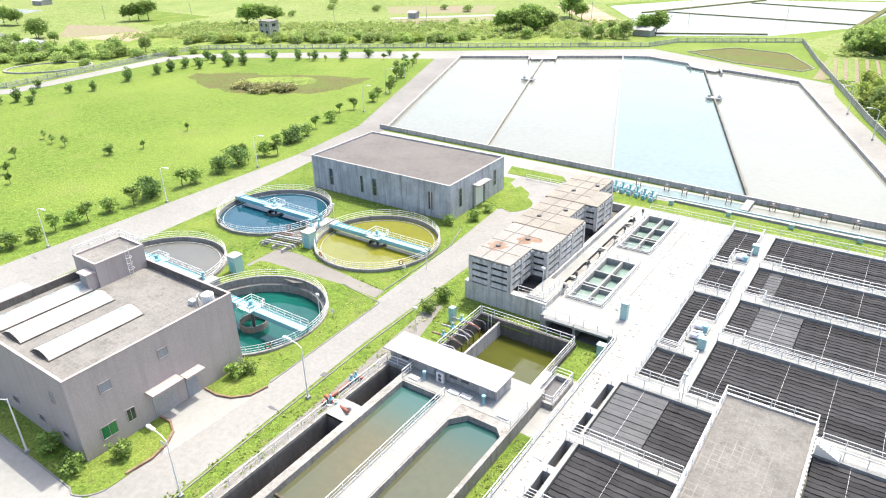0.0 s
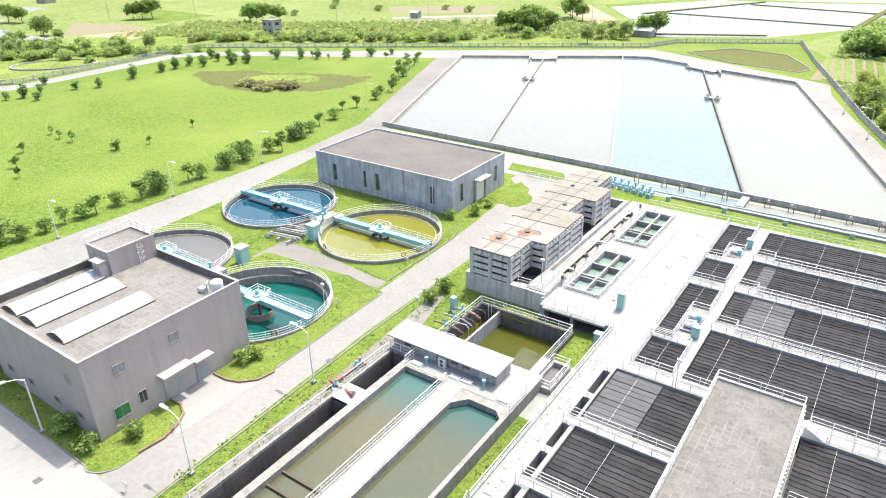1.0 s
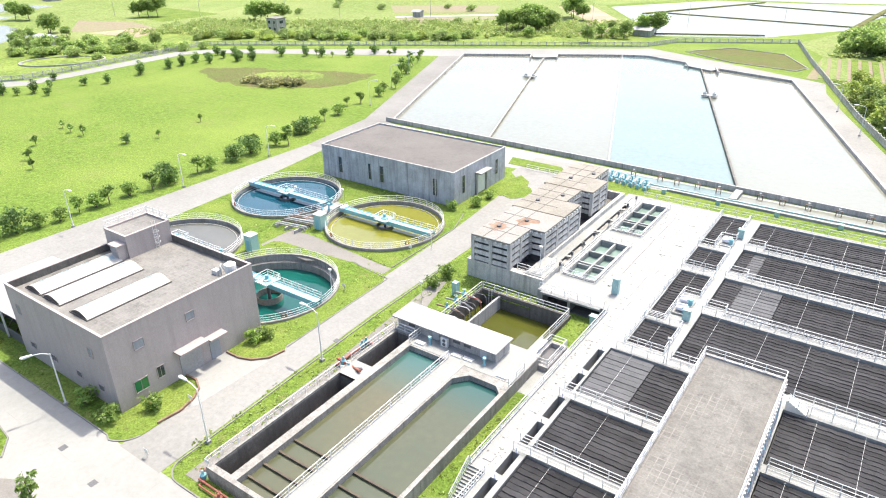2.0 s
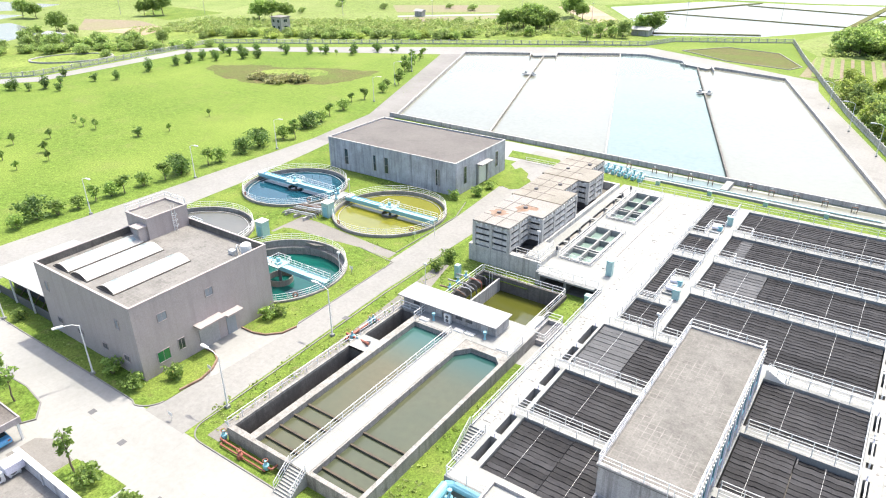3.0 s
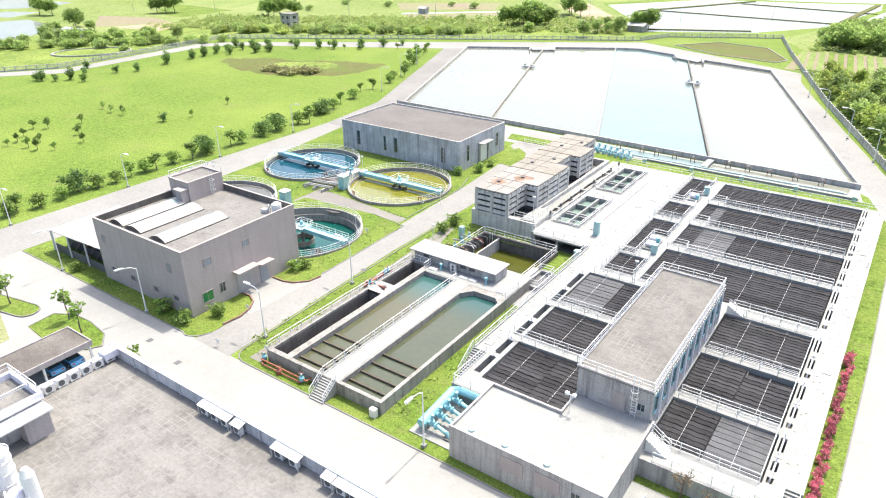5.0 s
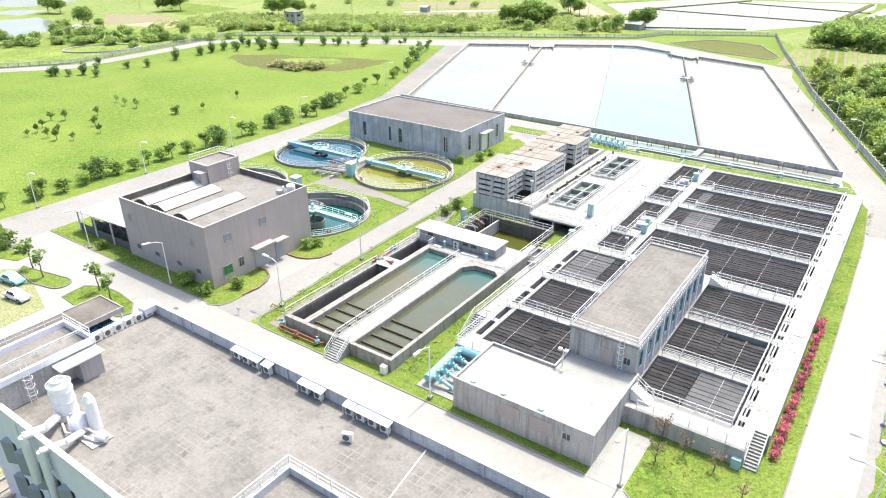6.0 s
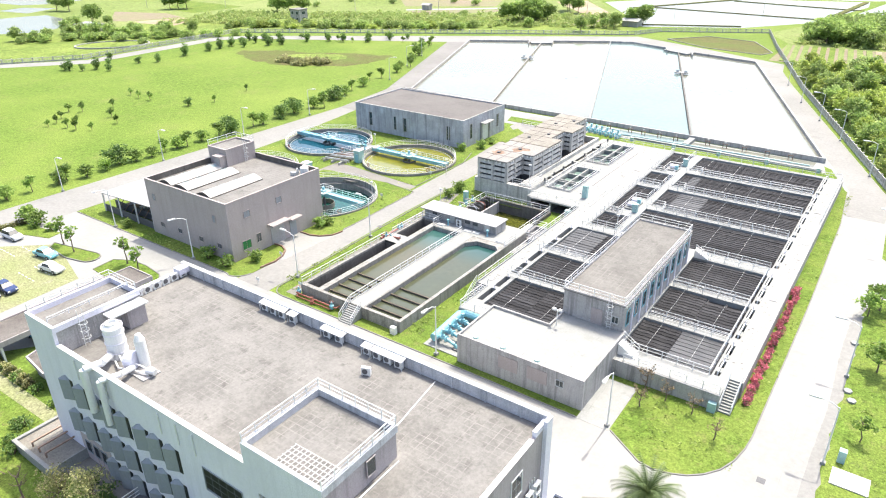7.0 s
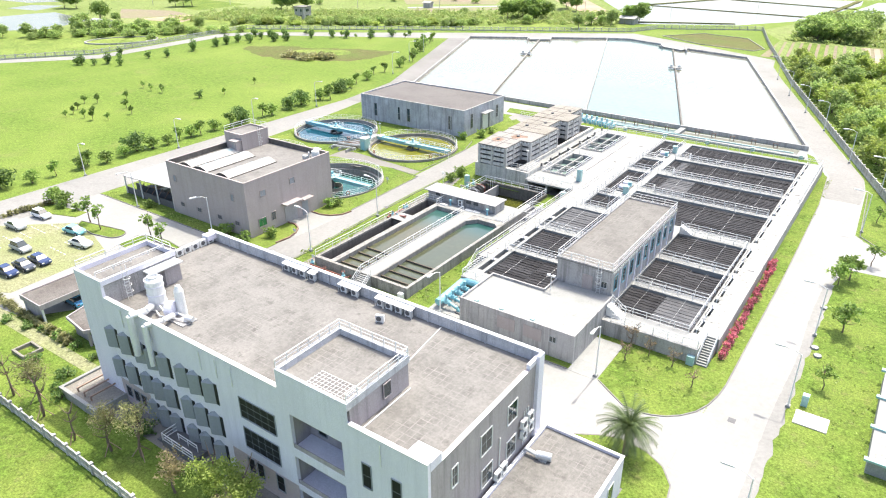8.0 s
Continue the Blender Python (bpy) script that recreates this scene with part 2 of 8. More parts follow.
olive_water = water("olive_water", (0.16, 0.16, 0.022), (0.19, 0.195, 0.035))
teal_water = water("teal_water", (0.005, 0.065, 0.055), (0.008, 0.10, 0.08))
grey_water = water("grey_water", (0.10, 0.10, 0.085), (0.125, 0.12, 0.10))
# the teal towards high Y is a reflection coloured into both tank waters
brown_water = water("brown_water", (0.100, 0.092, 0.050), (0.072, 0.080, 0.046), reflect_fade=((0.035, 0.10, 0.092), 44.5, 55.0))
murky_green = water("murky_green", (0.072, 0.078, 0.046), (0.055, 0.070, 0.045), reflect_fade=((0.02, 0.075, 0.07), 46.0, 54.5))
green_water = water("green_water", (0.05, 0.056, 0.01), (0.07, 0.075, 0.014))
launder_steel = material("launder_steel", (0.07, 0.055, 0.04), rough=0.85, vary=0.4, big=0.8, grain=6.0, tint=(0.10, 0.08, 0.05), bump=0.2)
skylight_sheet = material("skylight_sheet", (0.36, 0.355, 0.335), rough=0.6, vary=0.1, big=0.4, grain=2.0, tint=(0.31, 0.305, 0.285), bump=0.03, fine=0.08)
pale_pane = material("pale_pane", (0.22, 0.30, 0.32), rough=0.35, vary=0.15, big=0.6, grain=3.0, bump=0.02)
stained_white = material("stained_white", (0.50, 0.51, 0.53), rough=0.85, vary=0.16, big=0.5, grain=2.5, tint=(0.42, 0.43, 0.45), streak=0.5, bump=0.08, dirt=(0.24, 0.24, 0.24), dirt_at=0.6, fine=0.14)
pink_tile = material("pink_tile", (0.44, 0.37, 0.37), rough=0.7, vary=0.08, big=0.4, grain=4.0, tint=(0.40, 0.345, 0.345), bump=0.04)
road_grey = material("road_grey", (0.165, 0.16, 0.15), rough=0.92, vary=0.14, big=0.05, grain=0.6, tint=(0.205, 0.20, 0.19), bump=0.1, dirt=(0.135, 0.128, 0.118), dirt_at=0.57, fine=0.1)
tank_water = water("tank_water", (0.17, 0.24, 0.21), (0.21, 0.28, 0.24))



# ---- building blocks ----
WHERE = {}


class Geo:
    """Gathers vertices and faces for one mesh."""

    def __init__(self):
        self.v, self.f = [], []

    def add(self, verts, faces):
        n = len(self.v)
        self.v += [tuple(p) for p in verts]
        self.f += [tuple(n + i for i in face) for face in faces]
        return self

    def box(self, x0, y0, z0, x1, y1, z1):
        return self.hexa([(x0, y0), (x1, y0), (x1, y1), (x0, y1)], z0, z1)

    def hexa(self, poly, z0, z1):
        """A prism over a polygon given anticlockwise."""
        n = len(poly)
        verts = [(x, y, z0) for x, y in poly] + [(x, y, z1) for x, y in poly]
        faces = [tuple(range(n - 1, -1, -1)), tuple(range(n, 2 * n))]
        faces += [(i, (i + 1) % n, n + (i + 1) % n, n + i) for i in range(n)]
        return self.add(verts, faces)

    def tube(self, p, q, r, n=6, r2=None, cap=True):
        p, q = Vector(p), Vector(q)
        w = (q - p)
        if w.length < 1e-6:
            return self
        w.normalize()
        a = w.orthogonal().normalized()
        c = w.cross(a)
        r2 = r if r2 is None else r2
        ring = [(math.cos(2 * math.pi * i / n), math.sin(2 * math.pi * i / n)) for i in range(n)]
        verts = [p + (a * u + c * s) * r for u, s in ring] + [q + (a * u + c * s) * r2 for u, s in ring]
        faces = [(i, (i + 1) % n, n + (i + 1) % n, n + i) for i in range(n)]
        if cap:
            faces += [tuple(range(n - 1, -1, -1)), tuple(range(n, 2 * n))]
        return self.add(verts, faces)

    def path(self, points, r, n=6):
        for p, q in zip(points, points[1:]):
            self.tube(p, q, r, n)
        return self

    def lathe(self, cx, cy, profile, n=48, closed=False):
        """Turns a profile of (radius, z) round a vertical axis."""
        k = len(profile)
        verts = [(cx + r * math.cos(2 * math.pi * i / n), cy + r * math.sin(2 * math.pi * i / n), z) for i in range(n) for r, z in profile]
        faces = []
        for i in range(n):
            j = (i + 1) % n
            for m in range(k if closed else k - 1):
                o = (m + 1) % k
                faces.append((i * k + m, j * k + m, j * k + o, i * k + o))
        return self.add(verts, faces)

    def disc(self, cx, cy, z, r, n=48):
        return self.add([(cx + r * math.cos(2 * math.pi * i / n), cy + r * math.sin(2 * math.pi * i / n), z) for i in range(n)], [tuple(range(n))])

    def turned(self, m):
        self.v = [tuple(m @ Vector(p)) for p in self.v]
        return self

    def mesh(self, name, mat):
        me = bpy.data.meshes.new(name)
        me.from_pydata(self.v, [], self.f)
        me.materials.append(mat)
        me.update()
        return me


def slab(rects, holes, z0, z1, g=None, floor_z=None):
    """A plate over some rectangles with rectangular openings right through it."""
    g = g or Geo()
    xs = sorted({v for r in rects + holes for v in (r[0], r[2])})
    ys = sorted({v for r in rects + holes for v in (r[1], r[3])})

    def solid(x, y):
        inside = any(r[0] < x < r[2] and r[1] < y < r[3] for r in rects)
        return inside and not any(h[0] < x < h[2] and h[1] < y < h[3] for h in holes)

    cell = [[solid((xs[i] + xs[i + 1]) / 2, (ys[j] + ys[j + 1]) / 2) for j in range(len(ys) - 1)] for i in range(len(xs) - 1)]

    def at(i, j):
        return 0 <= i < len(xs) - 1 and 0 <= j < len(ys) - 1 and cell[i][j]

    for i in range(len(xs) - 1):
        for j in range(len(ys) - 1):
            if not cell[i][j]:
                continue
            x0, x1, y0, y1 = xs[i], xs[i + 1], ys[j], ys[j + 1]
            g.add([(x0, y0, z1), (x1, y0, z1), (x1, y1, z1), (x0, y1, z1)], [(0, 1, 2, 3)])
            if z0 == z1:
                continue
            if not at(i, j - 1):
                g.add([(x0, y0, z0), (x1, y0, z0), (x1, y0, z1), (x0, y0, z1)], [(0, 1, 2, 3)])
            if not at(i, j + 1):
                g.add([(x1, y1, z0), (x0, y1, z0), (x0, y1, z1), (x1, y1, z1)], [(0, 1, 2, 3)])
            if not at(i - 1, j):
                g.add([(x0, y1, z0), (x0, y0, z0), (x0, y0, z1), (x0, y1, z1)], [(0, 1, 2, 3)])
            if not at(i + 1, j):
                g.add([(x1, y0, z0), (x1, y1, z0), (x1, y1, z1), (x1, y0, z1)], [(0, 1, 2, 3)])
    return g


def thing(name, label, category, at=(0, 0, 0), group="", kind=""):
    ob = new(name)
    ob.empty_display_size = 0.2
    ob.location = at
    WHERE[ob] = Matrix.Translation(at)
    return tagged(ob, label, category, group, kind)


def lone(name, g, mat, label="", category="", group="", kind=""):
    """A thing that is one mesh."""
    ob = new(name, g.mesh(name, mat))
    WHERE[ob] = Matrix.Identity(4)
    return tagged(ob, label, category, group, kind)


def part(name, g, mat, parent, label=""):
    """One mesh under a thing or a part; the geometry is given in the world's coordinates."""
    ob = new(name, g.mesh(name, mat))
    ob.parent = parent
    ob.matrix_parent_inverse = WHERE[parent].inverted()
    WHERE[ob] = Matrix.Identity(4)
    return tagged(ob, label)


def piece(name, mesh, m, parent):
    """A part that shares its mesh with others, at the pose m."""
    ob = new(name, mesh)
    ob.parent = parent
    ob.matrix_parent_inverse = WHERE[parent].inverted()
    ob.matrix_basis = m
    WHERE[ob] = m
    return ob


POSTS = {}


def railing(points, z, h=1.1, closed=False, step=1.9, mat=None, label="white painted steel pipe railing with slim posts", rails=3, r=0.048):
    """A pipe railing along a line of (x, y); z may be one height or one for each point."""
    mat = mat or white_paint
    pts = list(points) + ([points[0]] if closed else [])
    zs = list(z) if isinstance(z, (list, tuple)) else [z] * len(pts)
    if len(zs) < len(pts):
        zs.append(zs[0])
    base = thing("railing", label, "railing", (*pts[0], zs[0]))
    if (mat.name, h) not in POSTS:
        POSTS[mat.name, h] = Geo().tube((0, 0, 0), (0, 0, h), r, 5).mesh("post", mat)
    for k in range(rails):
        g = Geo()
        up = h * (1 - k * 0.42)
        for (p, a), (q, c) in zip(zip(pts, zs), zip(pts[1:], zs[1:])):
            g.tube((*p, a + up), (*q, c + up), r if k == 0 else r * 0.75, 5)
        if up > 0.1:
            part("top_rail" if k == 0 else "mid_rail", g, mat, base)
    for i, ((p, a), (q, c)) in enumerate(zip(zip(pts, zs), zip(pts[1:], zs[1:]))):
        d = math.dist(p, q)
        n = max(1, round(d / step))
        for j in range(n + (1 if i == len(pts) - 2 and not closed else 0)):
            f = j / n
            piece("post", POSTS[mat.name, h], pose(p[0] + (q[0] - p[0]) * f, p[1] + (q[1] - p[1]) * f, a + (c - a) * f), base)
    return base


# ---- ground, roads and lawns ----
PIT = (-43.2, 61.9, -29.5, 73.5)
T_CHANNEL = [(-45.8, 27.2, -43.3, 45.4), (-45.8, 48.4, -43.3, 56.4)]
CIRCLES = [(-95.4, 58.2), (-71.4, 56.9), (-71.0, 84.5), (-96.4, 84.5)]
RADIUS = 10.6
C3 = CIRCLES[1]
HALF = RADIUS + 1.4
g = slab([(-2600, -2400, 2600, 2600)], T_CHANNEL + [PIT] + [(x - HALF, y - HALF, x + HALF, y + HALF) for x, y in CIRCLES], 0, 0)
N = 64
for x, y in CIRCLES:
    inner, outer = [], []
    for i in range(N):
        a = 2 * math.pi * i / N
        c, q = math.cos(a), math.sin(a)
        k = HALF / max(abs(c), abs(q))
        inner.append((x + (RADIUS + 0.1) * c, y + (RADIUS + 0.1) * q, 0))
        outer.append((x + k * c, y + k * q, 0))
    g.add(inner + outer, [(i, N + i, N + (i + 1) % N, (i + 1) % N) for i in range(N)])
lone("ground", g, grass, "wide grassy ground with fields reaching the horizon", "ground", kind="structure")


def flat(name, poly, z, mat, label, category="road", low=0.0):
    area = sum(a[0] * b[1] - b[0] * a[1] for a, b in zip(poly, poly[1:] + poly[:1]))
    return lone(name, Geo().hexa(poly if area > 0 else poly[::-1], low, z), mat, label, category, kind="structure")


def arc(cx, cy, r, a0, a1, n=8):
    return [(cx + r * math.cos(radians(a0 + (a1 - a0) * i / n)), cy + r * math.sin(radians(a0 + (a1 - a0) * i / n))) for i in range(n + 1)]


def wall_line(name, pts, z0, z1, w, mat, parent=None, label="", category="wall"):
    """A wall of one thickness along a line of (x, y), mitred at its bends."""
    closed = pts[0] == pts[-1]
    p = [Vector(q) for q in (pts[:-1] if closed else pts)]
    n = len(p)
    left, right = [], []
    for i in range(n):
        a = (p[i] - p[i - 1]).normalized() if i or closed else (p[1] - p[0]).normalized()
        c = (p[(i + 1) % n] - p[i]).normalized() if i < n - 1 or closed else a
        m = Vector((-a.y - c.y, a.x + c.x))
        m = m.normalized() if m.length > 1e-6 else Vector((-a.y, a.x))
        k = w / 2 / max(0.35, m.dot(Vector((-a.y, a.x))))
        left.append(p[i] + m * k)
        right.append(p[i] - m * k)
    verts = [(q.x, q.y, z) for q in right + left for z in (z0, z1)]
    faces = []
    for i in range(n if closed else n - 1):
        r0, r1, l0, l1 = 2 * i, 2 * ((i + 1) % n), 2 * (n + i), 2 * (n + (i + 1) % n)
        faces += [(r0, r1, r1 + 1, r0 + 1), (l1, l0, l0 + 1, l1 + 1), (r0 + 1, r1 + 1, l1 + 1, l0 + 1), (l0, l1, r1, r0)]
    if not closed:
        faces += [(0, 1, 2 * n + 1, 2 * n), (2 * n - 2, 4 * n - 2, 4 * n - 1, 2 * n - 1)]
    g = Geo().add(verts, faces)
    if parent:
        return part(name, g, mat, parent, label)
    return lone(name, g, mat, label, category, kind="structure")


flat("road_north", [(-106, -40), (-106, 60), (-109, 90), (-112.5, 112), (-115.8, 138), (-122, 138), (-118.5, 112), (-118.8, -40)], 0.03, road_worn, "pale worn concrete road beside the big lawn")
flat("road_pond_west", [(-112.4, 112), (-113.4, 139.4), (-150.4, 231), (-159, 226), (-122, 138), (-118.4, 112)], 0.034, road_grey, "weathered grey road along the pond")
flat("road_south", [(-106, 9.5), (22.8, 9.5), (22.8, 26), (15.6, 30), (3, 24.4), (-106, 24.4)], 0.026, road_concrete, "pale sunlit concrete road between the office and the plant")
flat("road_middle", [(-58.3, 24.2), (-51.2, 24.2), (-53, 60), (-53, 118), (-49.5, 124), (-49.5, 134), (-66, 134), (-66, 122), (-62, 118), (-59.5, 90), (-58.3, 60)], 0.03, road_worn, "pale concrete road between settling tanks and clarifiers")
flat("road_east", [(15.8, -60), (22.8, -60), (22.8, 66), (24, 73), (40, 74), (90, 74), (90, 82), (28, 82.5), (23.5, 88), (22.6, 112), (21.5, 120), (-12, 212), (-21, 238), (-30.5, 245), (-26, 239), (8.5, 136), (14.5, 118), (15.8, 100)], 0.028, road_concrete, "pale worn concrete road along the east side")
flat("pond_apron", [(7.0, 134), (15.5, 126), (9.4, 139), (-20, 228), (-30, 246.5), (-33, 246)], 0.018, deck_concrete, "pale concrete apron between pond wall and road", "pavement")
flat("road_pond_east", [(15.9, 104), (22.5, 104), (22.5, 112), (21.4, 120), (-12.1, 212), (-20, 236), (-22, 249), (-33, 250), (-33, 246.8), (-27.6, 240.5), (-18.6, 212), (10.8, 131), (15.2, 118)], 0.034, road_worn, "weathered grey road between the pond and the fence")
flat("road_pond", [(-159, 226), (-151, 231), (-95, 262), (-70, 259), (-31, 245), (-22, 250), (-60, 270), (-92, 285), (-160, 245), (-250, 190), (-262, 178), (-258, 112), (-300, 60), (-294, 57), (-250, 108), (-253, 174), (-244, 184)], 0.024, road_worn, "pale perimeter road along the boundary fence")
flat("pavement_car_park", [(-106, -12), (-72, -12), (-60, 4), (-44.9, 4), (-44.9, 9.5), (-106, 9.5)], 0.022, road_concrete, "pale concrete surface of the car park", "pavement")
flat("pavement_front", [(-44, -12.9), (6, -12.9), (14, -10), (15.8, 0), (15.8, 9.5), (-44, 9.5)], 0.02, asphalt_old, "grey paving round the office building", "pavement")
flat("pavement_apron", [(-62.9, 35.6), (-60, 35.2), (-57.8, 31.5), (-57.0, 33), (-56.6, 45), (-58.6, 42.6), (-62.9, 42.4)], 0.04, road_concrete, "pale concrete apron in front of the workshop doors", "pavement")
flat("pavement_pipes", [(-84, 66.5), (-73, 66.5), (-66, 70.5), (-59.4, 69.2), (-59.4, 72), (-66, 72.6), (-79, 74), (-84, 74)], 0.02, asphalt_old, "weathered concrete yard between the round tanks", "pavement")
flat("pavement_pit", [(-29.2, 56), (-24.6, 56), (-24.6, 67.5), (-29.0, 67.5)], 0.03, deck_concrete, "white concrete yard beside the pit", "pavement")
flat("pavement_lb", [(-0.6, 24.2), (3.2, 24.2), (3.2, 33), (-0.6, 33)], 0.05, deck_concrete, "white concrete pad beside the low building", "pavement")
flat("pavement_pond", [(-66, 124.5), (-49.5, 124.5), (-36, 123.5), (10.5, 123.5), (8, 134.6), (-66, 136.6), (-114, 138), (-112, 121)], 0.02, deck_concrete, "white concrete walk along the pond wall", "pavement")
flat("pavement_verge", [(-48.8, 25.6), (-46.9, 25.6), (-46.9, 62), (-50.2, 76), (-51.4, 76), (-49.6, 50)], 0.03, asphalt_old, "narrow weathered footpath in the grass verge", "pavement")
for poly in ([(-105.5, 24.4), (-61, 24.4)] + arc(-60.6, 26.9, 2.9, -80, 0, 6) + [(-57.7, 31.4), (-58.3, 33.6), (-59.4, 35.1), (-60.9, 35.9), (-62.8, 35.8), (-62.8, 27.4), (-84.7, 27.4), (-85, 33), (-97, 33)],
             [(-62.8, 42.1), (-60.4, 42.1), (-58.7, 42.7), (-57.1, 44.3), (-56.7, 46.4), (-57.4, 47.6), (-62.8, 47.6)]):
    flat("lawn_workshop", poly, 0.09, lawn, "bright green lawn with a low kerb round the workshop", "lawn")
sides = [(-57.2, 47.6), (-57.9, 69.6), (-66, 70.2), (-73, 69.6), (-83.2, 69.2), (-83.2, 45.4), (-62.8, 45.4)]
inner, outer = [], []
for i in range(N):
    a = 2 * math.pi * i / N
    ray = Vector((math.cos(a), math.sin(a)))
    best = None
    for p, q in zip(sides, sides[1:] + sides[:1]):
        e = Vector(q) - Vector(p)
        det = ray.x * -e.y + e.x * ray.y
        if abs(det) > 1e-9:
            dx, dy = p[0] - C3[0], p[1] - C3[1]
            far, along = (dx * -e.y + e.x * dy) / det, (ray.x * dy - ray.y * dx) / det
            if far > 0 and -1e-6 <= along <= 1 + 1e-6:
                best = far if best is None else max(best, far)
    inner.append((C3[0] + (RADIUS + 0.25) * ray.x, C3[1] + (RADIUS + 0.25) * ray.y, 0.06))
    outer.append((C3[0] + best * ray.x, C3[1] + best * ray.y, 0.06))
lone("lawn_tank", Geo().add(inner + outer, [(i, N + i, N + (i + 1) % N, (i + 1) % N) for i in range(N)]), lawn, "bright green lawn round the deep clarifier", "lawn", kind="structure")


def lawn_with_tanks(name, poly, circles, z, label):
    """A lawn cut into fine strips that stop at the rims of round tanks."""
    g = Geo()
    ys = sorted({p[1] for p in poly} | {poly_y for poly_y in [min(p[1] for p in poly) + 0.35 * i for i in range(int((max(p[1] for p in poly) - min(p[1] for p in poly)) / 0.35) + 1)]})

    def crossings(y):
        xs = []
        for p, q in zip(poly, poly[1:] + poly[:1]):
            if (p[1] > y) != (q[1] > y):
                xs.append(p[0] + (q[0] - p[0]) * (y - p[1]) / (q[1] - p[1]))
        return sorted(xs)

    for ya, yb in zip(ys, ys[1:]):
        lo, hi = crossings(ya + 1e-6), crossings(yb - 1e-6)
        for k in range(0, min(len(lo), len(hi)) - 1, 2):
            spans = [((lo[k], hi[k]), (lo[k + 1], hi[k + 1]))]
            for cx, cy in circles:
                r = RADIUS + 0.15
                da, db = r * r - (ya - cy) ** 2, r * r - (yb - cy) ** 2
                if max(da, db) <= 0:
                    continue
                wa, wb = math.sqrt(max(0, da)), math.sqrt(max(0, db))
                cut_spans = []
                for left, right in spans:
                    if left[0] < cx < right[0]:
                        cut_spans += [(left, (cx - wa, cx - wb)), ((cx + wa, cx + wb), right)]
                    else:
                        cut_spans.append((left, right))
                spans = cut_spans
            for left, right in spans:
                if right[0] > left[0] or right[1] > left[1]:
                    g.add([(left[0], ya, z), (right[0], ya, z), (right[1], yb, z), (left[1], yb, z)], [(0, 1, 2, 3)])
    return lone(name, g, lawn, label, "lawn", kind="structure")


lawn_with_tanks("lawn_clarifier", [(-106.4, 46.0), (-84.0, 46.0), (-84.0, 75.6), (-79, 75.6), (-66, 72.8), (-59.6, 72.2), (-59.6, 90), (-62, 97), (-65.3, 98.5), (-99.8, 98.5), (-99.8, 118.1), (-66, 118.1), (-66, 121), (-111.5, 121), (-112, 111), (-108.2, 80)], [CIRCLES[0], CIRCLES[2], CIRCLES[3]], 0.05, "bright green weedy lawn round the circular tanks")


def kerb(poly, z=0.12, label="low pale concrete kerb"):
    return wall_line("kerb", poly, 0, z, 0.15, road_grey, None, label, "kerb")


wall_line("apron_wall", [(-62.7, 35.9), (-60.9, 36.0), (-59.3, 35.2), (-58.2, 33.6), (-57.6, 31.4), (-57.9, 28.6)], 0, 0.32, 0.22, rust_stain, None, "low brown stone edging beside the apron", "kerb")
wall_line("apron_wall_north", [(-62.7, 42.0), (-60.4, 42.0), (-58.6, 42.6), (-57.0, 44.2), (-56.6, 46.4)], 0, 0.28, 0.2, rust_stain, None, "low brown stone edging beside the apron", "kerb")
flat("lawn_annex", arc(-60.6, 112, 4.5, -60, 200, 12), 0.07, lawn, "small rounded lawn beside the road", "lawn")
flat("lawn_verge", [(-51.2, 28)] + arc(-48.6, 26.8, 2.4, 190, 270, 6) + [(-16.8, 24.4), (-0.7, 24.4), (-0.7, 25.4), (-17.4, 25.5), (-17.8, 33), (-24.4, 33.5), (-24.4, 56), (-27.4, 56), (-27.4, 26.4), (-46.4, 26.4), (-46.4, 77), (-52.5, 77), (-52.4, 60)], 0.012, lawn, "grass verge round the settling tank", "lawn")
flat("lawn_pit", [(-29.5, 68), (-24.7, 68), (-24.7, 74.3), (-29.5, 74.3)], 0.06, lawn, "grass between the pit and the deck wall", "lawn")
flat("lawn_pit_north", [(-52.3, 73.3), (-35.3, 73.3), (-35.3, 77.3), (-48.8, 77.3), (-48.8, 92), (-52.3, 92)], 0.06, lawn, "grass along the foot of the pool wall", "lawn")
flat("lawn_hall_east", [(-62.5, 109.6), (-64.0, 117.4), (-63.0, 121.1), (-59.7, 118.5), (-58.2, 114.7), (-59.1, 110.4), (-60.9, 108.4)], 0.09, lawn, "rounded green bed beside the storage hall door", "lawn")
flat("lawn_pond_south", [(-69.3, 126.4), (-70.7, 130.9), (-58.1, 130.6), (-56.3, 128.5), (-57.0, 126.4)], 0.09, lawn, "green strip between road and pond wall", "lawn")
flat("lawn_deck_north", [(-48.5, 119), (-20, 118.8), (13.2, 118.6), (10.4, 127.4), (-8, 127.7), (-33, 128.6), (-46, 128.0)], 0.08, lawn, "green strip between the deck and the pond", "lawn")
flat("lawn_south_east", [(3.4, 24.4)] + [(7.6, 21.6), (9.2, 21.4), (10.8, 21.8), (12.3, 22.5), (13.6, 23.6), (14.8, 25.2), (15.6, 27.2), (16.1, 29.6), (16.3, 32)] + [(16.4, 66), (16, 100), (14.9, 117.5), (13.6, 119.5), (13.5, 34), (3.4, 34.2)], 0.09, lawn, "bright green lawn with clipped edge beside the road", "lawn")
flat("lawn_palm", [(4.9, 10.2), (4.9, 13.9), (7.4, 15.4), (9.5, 16.2), (12.4, 15.9), (14.6, 14.7), (16.1, 12.6), (16.7, 9), (16.2, -4), (12.4, -6), (12.4, 9.6)], 0.1, lawn, "kerbed lawn under the palm", "lawn")
